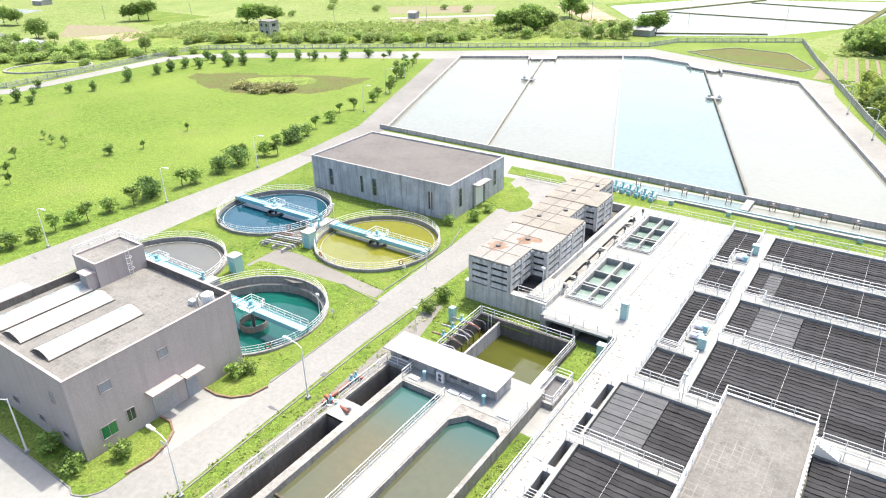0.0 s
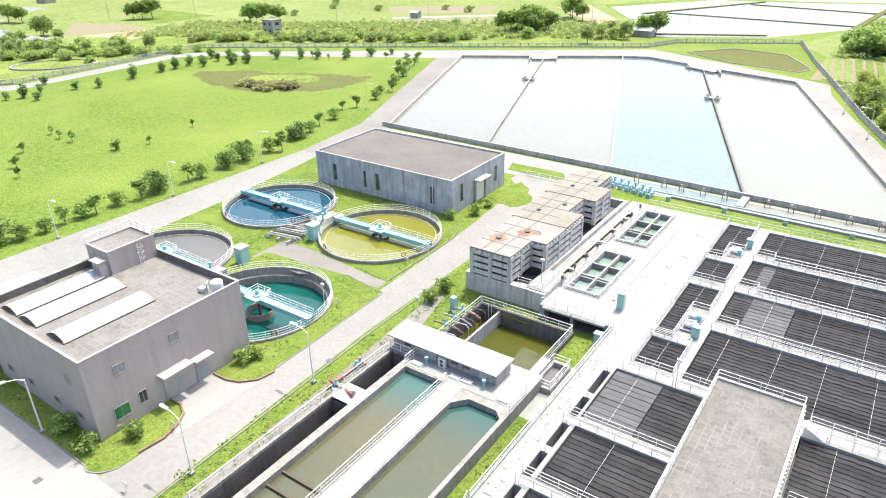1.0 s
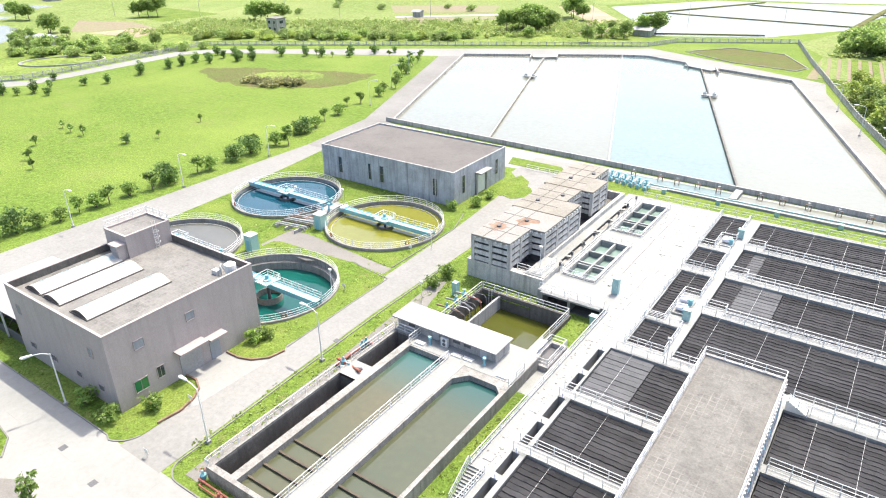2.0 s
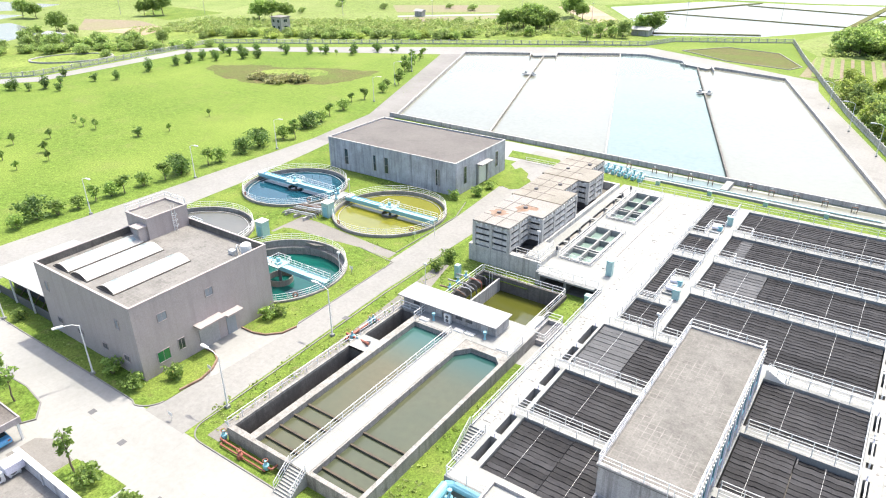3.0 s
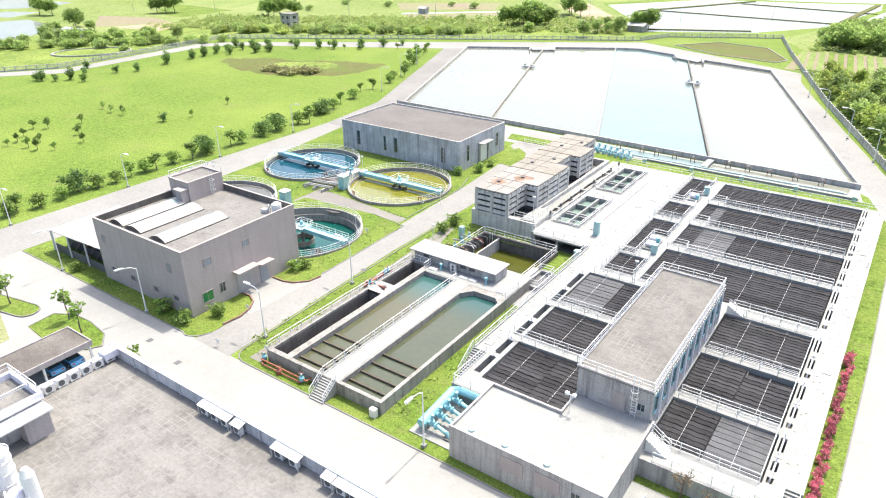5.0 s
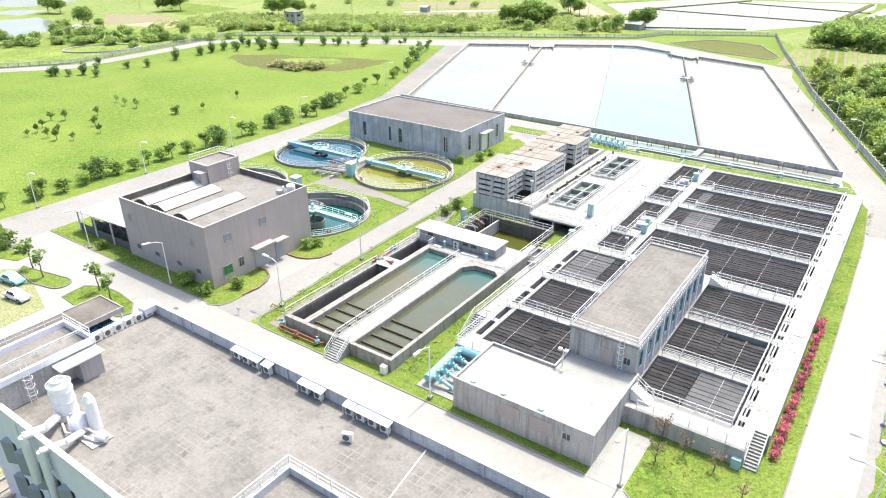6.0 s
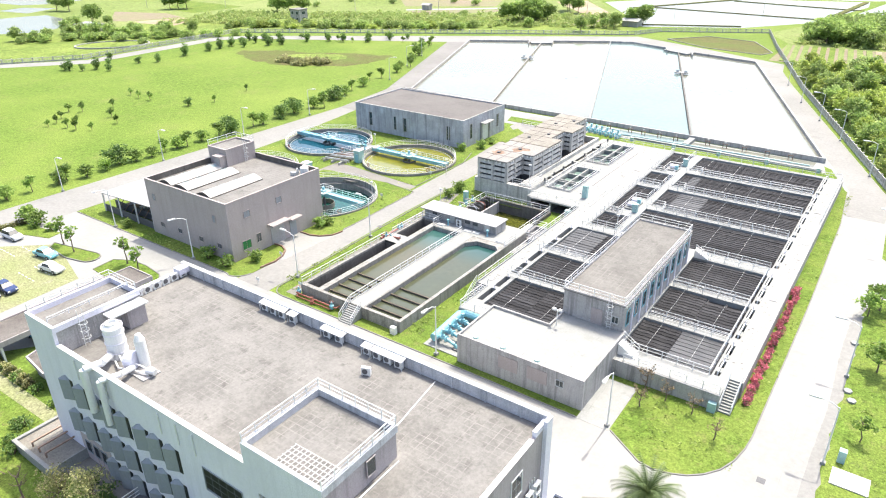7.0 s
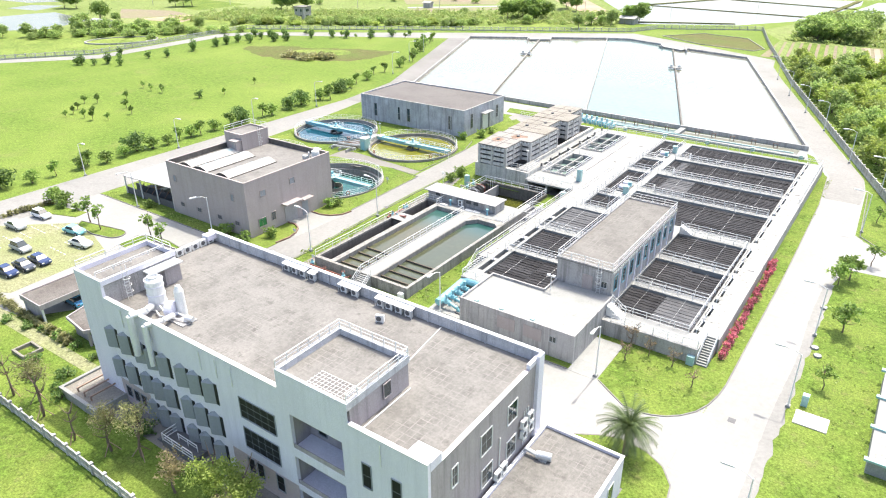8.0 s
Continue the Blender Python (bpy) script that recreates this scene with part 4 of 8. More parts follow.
for cx, cy in ((-16.6, 105.5), (-16.2, 80.6), (-16.3, 83.0)):
    pump = thing("backwash_unit", "pale aqua pump unit on a white plinth", "pump", (cx, cy, DECK))
    part("plinth", Geo().box(cx - 1.0, cy - 1.0, DECK, cx + 1.0, cy + 1.0, DECK + 0.3), deck_concrete, pump)
    part("casing", Geo().tube((cx - 0.7, cy - 0.2, DECK + 0.75), (cx + 0.4, cy - 0.2, DECK + 0.75), 0.35, 10), white_wall, pump)
    part("motor", Geo().box(cx + 0.2, cy - 0.5, DECK + 0.3, cx + 0.9, cy + 0.2, DECK + 1.1), aqua_paint, pump)
    part("pipe", Geo().path([(cx - 0.7, cy + 0.4, DECK + 0.3), (cx - 0.7, cy + 0.4, DECK + 1.0), (cx + 0.6, cy + 0.6, DECK + 1.0)], 0.14, 8), white_paint, pump)
for cx, cy, h in ((-15.4, 109.3, 1.5), (-15.1, 79.2, 1.5), (-25.5, 80.6, 2.4), (-25.8, 74.0, 1.7)):
    z = DECK if cy > 75.6 or cx > -24 else 0.05
    kiosk = thing("control_kiosk", "pale aqua control kiosk on the deck", "kiosk", (cx, cy, z))
    part("cabinet", Geo().box(cx - 0.45, cy - 0.4, z, cx + 0.45, cy + 0.4, z + h), pale_aqua, kiosk)
    part("roof", Geo().box(cx - 0.52, cy - 0.47, z + h, cx + 0.52, cy + 0.47, z + h + 0.07), pale_aqua, kiosk)
    part("door", Geo().box(cx - 0.36, cy - 0.43, z + 0.12, cx + 0.36, cy - 0.402, z + h - 0.12), pale_aqua, kiosk)
    part("handle", Geo().box(cx + 0.22, cy - 0.47, z + h * 0.5, cx + 0.26, cy - 0.43, z + h * 0.5 + 0.2), galvanised, kiosk)
for y0, y1 in ((81.6, 95.8), (100.4, 114.8)):
    for k in range(4):
        y = y0 + 0.8 + k * (y1 - y0 - 1.6) / 3
        mixer_ob = thing("mixer_drive", "slim grey mixer drive beside the square tanks", "mixer", (-35.05, y, DECK), group="mixer drives")
        part("stand", Geo().tube((-35.05, y, DECK), (-35.05, y, DECK + 0.9), 0.1, 6), galvanised, mixer_ob)
        part("drive", Geo().tube((-35.05, y, DECK + 0.9), (-35.05, y, DECK + 1.5), 0.2, 8), dark_grey, mixer_ob)

# trough and duct marks along the deck
for x0, y0, y1 in ((-36.6, 84.0, 112.0),):
    duct = thing("trough", "long open concrete trough with dark channel", "trough", (x0, y0, DECK))
    part("rim", slab([(x0, y0, x0 + 1.6, y1)], [(x0 + 0.3, y0 + 0.3, x0 + 1.3, y1 - 0.3)], 0.5, DECK + 0.22), deck_concrete, duct)
    part("bed", Geo().box(x0 + 0.3, y0 + 0.3, 0.5, x0 + 1.3, y1 - 0.3, DECK - 0.3), tank_concrete, duct)
    for k in range(5):
        y = y0 + 3 + k * 5.6
        part("cross_beam", Geo().box(x0 + 0.3, y, DECK, x0 + 1.3, y + 0.6, DECK + 0.2), deck_concrete, duct)
for x, y0, y1 in ((-23.6, 80.0, 93.0), (-22.9, 77.0, 93.0)):
    lone("floor_pipe", Geo().path([(x, y0, DECK + 0.12), (x, y1, DECK + 0.12)], 0.1, 6), white_paint, "thin white pipe lying along the deck", "pipe")

# vault openings under the deck beside the pit
for x0, y0, x1, y1 in VAULT:
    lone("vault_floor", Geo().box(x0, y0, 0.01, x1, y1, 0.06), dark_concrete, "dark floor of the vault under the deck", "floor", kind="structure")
    lone("vault_roof", Geo().box(x0 - 0.15, y0 - 0.5, DECK - 0.28, x1 + 0.15, y1 + 0.1, DECK + 0.006), deck_concrete, "white concrete slab over the vault opening", "lintel", kind="structure")


# ---- cooling louvre building ----
CT0, CT1 = 3.0, 7.4
pool = slab([(-48.2, 77.0, -38.0, 116.0), (-38.0, 77.0, -35.2, 84.0)], [(-47.5, 78.1, -38.6, 115.4), (-39.0, 78.1, -36.0, 83.4)], 0, CT0)
lone("louvre_pool_wall", pool, pale_concrete, "stained grey concrete pool wall under the louvred building", "wall", kind="structure")
lone("louvre_pool_bed", slab([(-47.5, 78.1, -38.6, 115.4), (-39.0, 78.1, -36.0, 83.4)], [], 0.01, 1.6), dark_concrete, "dark pool bed", "floor", kind="structure")
ROOFS = [((-47.4, 76.9, -40.7, 83.3), (-47.4, 83.3, -38.3, 90.0)), ((-47.8, 90.0, -38.4, 96.2), (-47.8, 96.2, -41.0, 102.4)), ((-48.3, 102.4, -38.9, 109.0), (-48.3, 109.0, -41.5, 115.6))]
tower = thing("louvred_building", "concrete louvred building with rust-stained flat roof slabs", "building", (-45, 96, 0))
for k, pair in enumerate(ROOFS):
    part("roof", slab(list(pair), [], CT1 - 0.25, CT1), (pale_slab, rust_slab, rust_slab)[k], tower)
    # seams cast across each slab
    for y in (pair[0][3], (pair[0][1] + pair[0][3]) / 2, (pair[1][1] + pair[1][3]) / 2):
        part("roof_seam", Geo().box(pair[0][0] + 0.05, y - 0.07, CT1, max(pair[0][2], pair[1][2]) - 2.6, y + 0.05, CT1 + 0.03), brown_roof, tower)
    for x in (-45.4, -43.2):
        part("roof_seam", Geo().box(x - 0.06, pair[0][1] + 0.06, CT1, x + 0.06, pair[1][3] - 0.06, CT1 + 0.028), brown_roof, tower)
    if k < 2:
        part("roof_joint", Geo().box(pair[0][0], pair[1][3] - 0.1, CT1, pair[1][2], pair[1][3] + 0.1, CT1 + 0.05), launder_steel, tower, "dark open joint between two roof slabs")
    for cx in (-45.2, -42.6):
        cy = (pair[0][1] + pair[1][3]) / 2 + (cx + 43.9) * 1.6
        part("roof_vent", Geo().lathe(cx, cy, [(0.0, CT1 + 0.02), (0.38, CT1 + 0.02), (0.34, CT1 + 0.25), (0.0, CT1 + 0.28)], 10), dark_grey, tower)
    if k == 0:
        for cx, cy, rr in ((-45.2, 81.4, 2.0), (-42.6, 85.4, 2.3)):
            n = 18
            ring = [(cx + rr * (0.7 + 0.45 * noise.noise((i * 0.9, cx, cy))) * math.cos(2 * math.pi * i / n), cy + rr * (0.7 + 0.45 * noise.noise((i * 0.9, cx, cy))) * math.sin(2 * math.pi * i / n)) for i in range(n)]
            part("roof_stain", Geo().hexa(ring, CT1, CT1 + 0.006), rust_stain, tower, "rust-brown stain round a vent")


BRACKET = Geo().box(-0.12, -0.12, -0.3, 0.12, 0.12, -0.02).mesh("bracket", white_paint)


def louvre_wall(p, q, z0, z1, parent, rows=4):
    """Columns and sloping slabs between two corners."""
    (x0, y0), (x1, y1) = p, q
    d = math.hypot(x1 - x0, y1 - y0)
    ux, uy = (x1 - x0) / d, (y1 - y0) / d
    nx, ny = uy, -ux
    n = max(1, round(d / 3.6))
    for i in range(n):
        cx, cy = x0 + ux * d * i / n, y0 + uy * d * i / n
        part("column", Geo().box(cx - 0.27, cy - 0.27, z0, cx + 0.27, cy + 0.27, z1), pale_concrete, parent)
    h = (z1 - z0) / rows
    for r in range(rows):
        za = z0 + r * h
        g = Geo()
        o, k = 0.22, 0.08
        g.add([(x0 + nx * k, y0 + ny * k, za + h * 0.82), (x1 + nx * k, y1 + ny * k, za + h * 0.82), (x1 + nx * o, y1 + ny * o, za + h * 0.22), (x0 + nx * o, y0 + ny * o, za + h * 0.22),
               (x0 + nx * (k - .1), y0 + ny * (k - .1), za + h * 0.82), (x1 + nx * (k - .1), y1 + ny * (k - .1), za + h * 0.82), (x1 + nx * (o - .1), y1 + ny * (o - .1), za + h * 0.22), (x0 + nx * (o - .1), y0 + ny * (o - .1), za + h * 0.22)],
              [(3, 2, 1, 0), (4, 5, 6, 7), (0, 1, 5, 4), (2, 3, 7, 6), (1, 2, 6, 5), (3, 0, 4, 7)])
        part("louvre", g, pale_concrete, parent)
    m = max(2, round(d / 0.9))
    for i in range(m):
        f = (i + 0.5) / m * d
        piece("bracket", BRACKET, pose(x0 + ux * f + nx * 0.15, y0 + uy * f + ny * 0.15, z1), parent)


RING = [(-47.2, 77.2), (-40.9, 77.2), (-40.9, 83.5), (-38.5, 83.5), (-38.5, 96.0), (-41.2, 96.0), (-41.2, 102.6), (-39.1, 102.6), (-39.1, 108.8), (-41.7, 108.8), (-41.7, 115.4), (-47.2, 115.4), (-47.2, 77.2)]
for a, c in zip(RING, RING[1:]):
    louvre_wall(a, c, CT0, CT1 - 0.25, tower)
# added solid block, coloured dark to stand for shade in the louvre gaps
part("core", slab([(-46.8, 77.7, -41.6, 114.9), (-41.6, 84.2, -39.0, 95.4), (-41.6, 103.2, -39.6, 108.2)], [], 1.6, CT1 - 0.3), dark_grey, tower, "solid dark block standing for the shade behind the louvres")
railing([(-39.9, 78.0), (-36.0, 78.0), (-36.0, 83.0)], CT0)
lone("pool_walkway", Geo().box(-38.4, 77.42, CT0 + 0.004, -35.3, 83.9, CT0 + 0.12), deck_concrete, "white concrete landing beside the louvres", "landing", kind="structure")


# ---- settling tank ----
RIM = 1.75
T_ONE = (-42.3, 27.0, -36.9, 54.6)
T_TWO = (-34.0, 27.0, -28.0, 53.6)
g = slab([(-46.3, 26.5, -27.5, 62.0)], T_CHANNEL + [T_ONE, T_TWO, (-45.8, 61.9, -45.7, 61.95)], 0, RIM)
# chamfered inner corners of the second tank
for a, c, e in (((-34.0, 53.6), (-32.6, 53.6), (-34.0, 51.9)), ((-28.0, 53.6), (-28.0, 52.6), (-29.0, 53.6))):
    g.hexa([a, e, c] if (e[0] - a[0]) * (c[1] - a[1]) - (e[1] - a[1]) * (c[0] - a[0]) > 0 else [a, c, e], 0, RIM)
lone("settling_tank", g, tank_concrete, "weathered grey concrete settling tank with two long basins", "tank", kind="structure")
lone("tank_top", slab([(-36.7, 26.6, -34.2, 56.0), (-46.2, 56.5, -27.6, 61.9), (-42.4, 54.8, -27.6, 56.6)], [], RIM, RIM + 0.05), deck_concrete, "white sunlit walkway between the basins", "walkway", kind="structure")
lone("tank_water_west", Geo().box(T_ONE[0], T_ONE[1], 0.1, T_ONE[2], T_ONE[3], 1.0), brown_water, "murky brown-green water with a teal reflection coloured in at one end", "water", kind="structure")
lone("tank_water_east", Geo().box(T_TWO[0], T_TWO[1], 0.1, T_TWO[2], T_TWO[3], 1.0), murky_green, "murky grey-green water with a teal reflection coloured in at one end", "water", kind="structure")
# the dark concrete colour deepens the shade down in the channels
for r in T_CHANNEL:
    lone("channel_bed", slab([(r[0] - 0.2, r[1] - 0.2, r[2] + 0.2, r[3] + 0.2)], [(r[0] + 0.02, r[1] + 0.02, r[2] - 0.02, r[3] - 0.02)], -2.6, RIM - 0.3, Geo().box(r[0] - 0.2, r[1] - 0.2, -2.8, r[2] + 0.2, r[3] + 0.2, -2.5)), dark_concrete, "empty channel beside the basins, coloured dark for its deep shade", "floor", kind="structure")
for r in (T_ONE, T_TWO):
    for y in (28.4, 30.4, 32.5, 34.6):
        beam = thing("launder_beam", "dark steel launder across the settling basin", "launder", (r[0], y, 1.0), group="launders of the settling tank")
        part("web", Geo().box(r[0] - 0.05, y - 0.06, 0.95, r[2] + 0.05, y + 0.06, 1.2), dark_concrete, beam)
        part("flange", Geo().box(r[0] - 0.05, y - 0.12, 1.2, r[2] + 0.05, y + 0.12, 1.26), launder_steel, beam, "dark rust-brown top flange")
railing([(-36.6, 26.7), (-36.6, 55.0)], RIM + 0.05)
railing([(-42.6, 54.9), (-42.6, 58.2)], RIM + 0.05)
railing([(-46.2, 26.7), (-46.2, 46.0)], RIM, rails=2)
railing([(-46.2, 48.0), (-46.2, 56.6), (-43.0, 56.6)], RIM)
railing([(-27.7, 54.2), (-27.7, 58.0)], RIM + 0.05)
lone("channel_bridge", Geo().box(-45.9, 45.4, RIM - 0.3, -43.2, 48.4, RIM + 0.004), deck_concrete, "concrete crossing over the channel", "bridge", kind="structure")
stair = thing("stair", "worn concrete stair up to the tank walkway", "stair", (-35.4, 25.2, 0))
for i in range(9):
    part("step", Geo().box(-36.6, 26.5 - 0.27 * (i + 1), 0, -34.4, 26.5 - 0.27 * i, RIM - RIM * (i + 1) / 10), deck_concrete, stair)
railing([(-36.6, 26.5), (-36.6, 24.2)], [RIM, 0.1], step=0.9)
railing([(-34.4, 26.5), (-34.4, 24.2)], [RIM, 0.1], step=0.9)


def valve_pipes(points, mat, label, valves, vmat, r=0.22):
    line = thing("pipe_run", label, "pipe", points[0])
    part("pipe", Geo().path(points, r, 8), mat, line)
    for x, y, z in valves:
        v = part("valve_body", Geo().lathe(x, y, [(0.0, z - 0.3), (0.32, z - 0.3), (0.34, z + 0.2), (0.16, z + 0.35), (0.12, z + 0.75), (0.0, z + 0.8)], 10), vmat, line, "painted valve body")
        part("handwheel", Geo().lathe(x, y, [(0.26, z + 0.8), (0.3, z + 0.83), (0.26, z + 0.86), (0.22, z + 0.83)], 10, True), mat, v)
    return line


valve_pipes([(-46.6, 26.6, 0.55), (-46.6, 25.7, 0.55), (-38.6, 25.7, 0.55), (-38.6, 26.5, 0.55)], red_pipe, "rust-red pipe along the tank front", [(-46.6, 26.2, 0.55), (-39.4, 25.7, 0.55)], aqua_paint, 0.11)
valve_pipes([(-46.2, 26.2, 0.3), (-46.2, 25.3, 0.3), (-39.2, 25.3, 0.3)], red_pipe, "rust-red pipe along the tank front", [(-43.0, 25.3, 0.35)], red_pipe, 0.09)
valve_pipes([(-49.2, 48.6, 0.5), (-43.6, 46.6, RIM + 0.35)], red_pipe, "rust-red pipe across the channel", [(-47.6, 48.0, 1.0)], aqua_paint, 0.2)
valve_pipes([(-48.6, 47.6, 0.4), (-48.6, 53.6, 0.4), (-46.6, 53.6, 0.4)], red_pipe, "rust-red pipe beside the tank", [(-48.6, 52.6, 0.5), (-48.6, 53.4, 0.5)], aqua_paint, 0.2)
valve_pipes([(-47.2, 47.0, 1.1), (-43.8, 47.4, RIM + 0.3)], white_paint, "white pipe over the channel crossing", [(-46.0, 47.2, 1.3)], aqua_paint, 0.14)
lone("control_box", Geo().box(-28.6, 25.6, 0, -27.8, 26.2, 1.1), white_paint, "white metal control box at the tank corner", "box")

# pump shed beside the tank
shed = thing("pump_shed", "low grey concrete pump shed with white flat roof", "shed", (-38, 59, RIM))
SZ = 3.55
part("wall", slab([(-46.3, 57.4, -31.2, 60.6)], [], RIM, SZ - 0.16), wall_concrete, shed)
part("roof", Geo().box(-46.8, 56.7, SZ - 0.16, -30.9, 60.9, SZ), sheet_roof, shed)
for x, w, h in ((-40.2, 1.0, 1.5), (-33.0, 1.0, 1.5)):
    part("door", Geo().box(x - w / 2, 57.34, RIM + 0.05, x + w / 2, 57.398, RIM + 0.05 + h), galvanised, shed)
for x in (-44.0, -37.0, -35.4):
    part("window", Geo().box(x - 0.5, 57.34, RIM + 0.7, x + 0.5, 57.398, RIM + 1.3), dark_grey, shed)
ac = thing("air_conditioner", "white outdoor air-conditioning unit beside the shed", "air conditioner", (-38.4, 56.8, RIM + 0.05))
part("case", Geo().box(-38.9, 56.6, RIM + 0.08, -37.9, 57.0, RIM + 1.35), white_paint, ac)
for z in (0.45, 1.0):
    part("fan_grille", Geo().tube((-38.4, 56.595, RIM + z), (-38.4, 56.57, RIM + z), 0.24, 14), dark_grey, ac)
for x in (-40.3, -32.2):
    pst = thing("valve_stand", "blue painted valve stand on the tank platform", "valve", (x, 56.2, RIM + 0.05))
    part("column", Geo().lathe(x, 56.2, [(0, RIM + 0.05), (0.22, RIM + 0.05), (0.14, RIM + 0.2), (0.12, RIM + 0.8), (0.24, RIM + 0.85), (0.24, RIM + 1.15), (0, RIM + 1.2)], 10), aqua_paint, pst)
for x, y in ((-41.4, 55.6), (-36.0, 55.9), (-29.2, 55.4), (-34.4, 56.0)):
    bench = thing("grating_cover", "small white slatted access cover on the platform", "cover", (x, y, RIM + 0.05))
    for k in range(5):
        part("slat", Geo().box(x - 0.7, y - 0.3 + k * 0.14, RIM + 0.05, x + 0.7, y - 0.22 + k * 0.14, RIM + 0.22), white_paint, bench)

# open pit behind the shed
PZ, PW = 0.75, -1.7
lone("pit_wall", slab([(PIT[0] - 0.4, PIT[1] - 0.4, PIT[2] + 0.4, PIT[3] + 0.4)], [PIT], -4.0, PZ), dark_concrete, "blackened concrete walls of the open pit", "wall", kind="structure")
lone("pit_water", Geo().box(PIT[0], PIT[1], -4.0, PIT[2], PIT[3], PW), green_water, "dark green water in the open pit", "water", kind="structure")
lone("pit_divider", Geo().box(-40.4, PIT[1], -4.0, -40.1, PIT[3], PZ - 0.3), wall_concrete, "thin concrete wall inside the pit", "wall", kind="structure")
railing([(PIT[0], PIT[3] + 0.2), (PIT[2] + 0.2, PIT[3] + 0.2), (PIT[2] + 0.2, PIT[1])], PZ)
railing([(PIT[0] - 0.2, PIT[1]), (PIT[0] - 0.2, PIT[3] + 0.2)], PZ)
for k in range(3):
    y = 66.0 + k * 2.2
    valve_pipes([(-46.2, y, 0.8), (-42.9, y, 0.95), (-41.5, y, 0.4)], wall_concrete if k else rust_stain, "pipe dipping into the open pit", [(-44.4, y, 0.9)], aqua_paint, 0.14)
lone("pit_kiosk", Geo().box(-46.6, 70.4, 0, -45.8, 71.2, 2.2), pale_aqua, "slim pale aqua cabinet beside the pit", "cabinet")
sump = thing("sump", "small railed sump beside the pit", "sump", (-27.4, 63, 0))
part("rim", slab([(-28.6, 61.2, -26.2, 66.8)], [(-28.3, 61.5, -26.5, 66.5)], 0.03, 0.7), wall_concrete, sump)
part("bed", Geo().box(-28.3, 61.5, 0.03, -26.5, 66.5, 0.1), dark_grey, sump)
railing([(-28.5, 61.3), (-26.3, 61.3), (-26.3, 66.7), (-28.5, 66.7)], 0.7, closed=True)
lone("pump_plinth", Geo().box(-29.8, 62.4, 0.03, -28.8, 66.4, 0.9), white_paint, "white painted plinth beside the sump", "plinth")


# ---- circular clarifiers ----
def clarifier(cx, cy, rim, level, wmat, bridge, deep=False):
    tank = thing("clarifier", "round concrete clarifier tank with railed rim", "tank", (cx, cy, 0), group="round clarifiers")
    low = level - 1.0
    part("tank_wall", Geo().lathe(cx, cy, [(RADIUS + 0.3, 0), (RADIUS + 0.3, rim), (RADIUS - 0.1, rim), (RADIUS - 0.1, low)] if not deep else [(RADIUS + 0.3, 0), (RADIUS + 0.3, rim), (RADIUS - 0.1, rim), (RADIUS - 0.1, rim - 1.2), (RADIUS - 0.7, rim - 1.2), (RADIUS - 0.7, low)], 64), tank_concrete, tank)
    part("water_surface", Geo().disc(cx, cy, level, RADIUS - 0.1 if not deep else RADIUS - 0.7, 64), wmat, tank)
    if not deep:
        part("launder", Geo().lathe(cx, cy, [(RADIUS - 0.9, level - 0.3), (RADIUS - 0.9, level + 0.12), (RADIUS - 0.8, level + 0.12), (RADIUS - 0.8, level - 0.3)], 64, True), wall_concrete, tank)
    n = 40
    if ("ring",) not in POSTS:
        POSTS[("ring",)] = Geo().tube((0, 0, 0), (0, 0, 1.1), 0.034, 5).mesh("post", white_paint)
    for i in range(n):
        a = 2 * math.pi * i / n
        piece("post", POSTS[("ring",)], pose(cx + (RADIUS + 0.1) * math.cos(a), cy + (RADIUS + 0.1) * math.sin(a), rim), tank)
    for z in (0.35, 0.72, 1.1):
        part("ring_rail", Geo().lathe(cx, cy, [(RADIUS + 0.065, rim + z), (RADIUS + 0.1, rim + z + 0.033), (RADIUS + 0.135, rim + z), (RADIUS + 0.1, rim + z - 0.033)], 64, True), white_paint, tank)
    if bridge:
        zb = rim + 0.1
        well = 2.0 if deep else 1.6
        br = thing("scraper_bridge", "light blue steel scraper bridge spanning a round tank", "bridge", (cx, cy, rim), group="scraper bridges")
        x0, x1 = cx - RADIUS - 0.1, cx + RADIUS + 0.1
        part("walkway", Geo().box(x0, cy - 0.6, zb + 0.55, x1, cy + 0.6, zb + 0.65), pale_aqua, br)
        for y in (cy - 0.68, cy + 0.6):
            part("girder", Geo().box(x0, y, zb, x1, y + 0.08, zb + 0.75), aqua_paint, br)
        for k in range(11):
            x = x0 + (k + 0.5) * (cx - x0) / 11
            part("cross_bar", Geo().box(x - 0.1, cy - 0.58, zb + 0.655, x + 0.1, cy + 0.58, zb + 0.72), blue_paint, br)
        part("drive_platform", Geo().box(cx - 1.3, cy - 1.3, zb + 0.66, cx + 1.3, cy + 1.3, zb + 0.76), pale_aqua, br)
        part("drive", Geo().lathe(cx, cy, [(0, zb + 0.7), (0.65, zb + 0.7), (0.65, zb + 1.0), (0.3, zb + 1.05), (0.28, zb + 1.7), (0, zb + 1.75)], 12), aqua_paint, br)
        part("shaft", Geo().tube((cx, cy, level - 0.8), (cx, cy, zb + 0.7), 0.25, 10), dark_grey, br)
        part("feed_well", Geo().lathe(cx, cy, [(well, level - 0.5), (well, level + (0.35 if not deep else 1.0)), (well - 0.1, level + (0.35 if not deep else 1.0)), (well - 0.1, level - 0.5)], 24, True), dark_concrete if not deep else rust_slab, br, "round feed well under the drive")
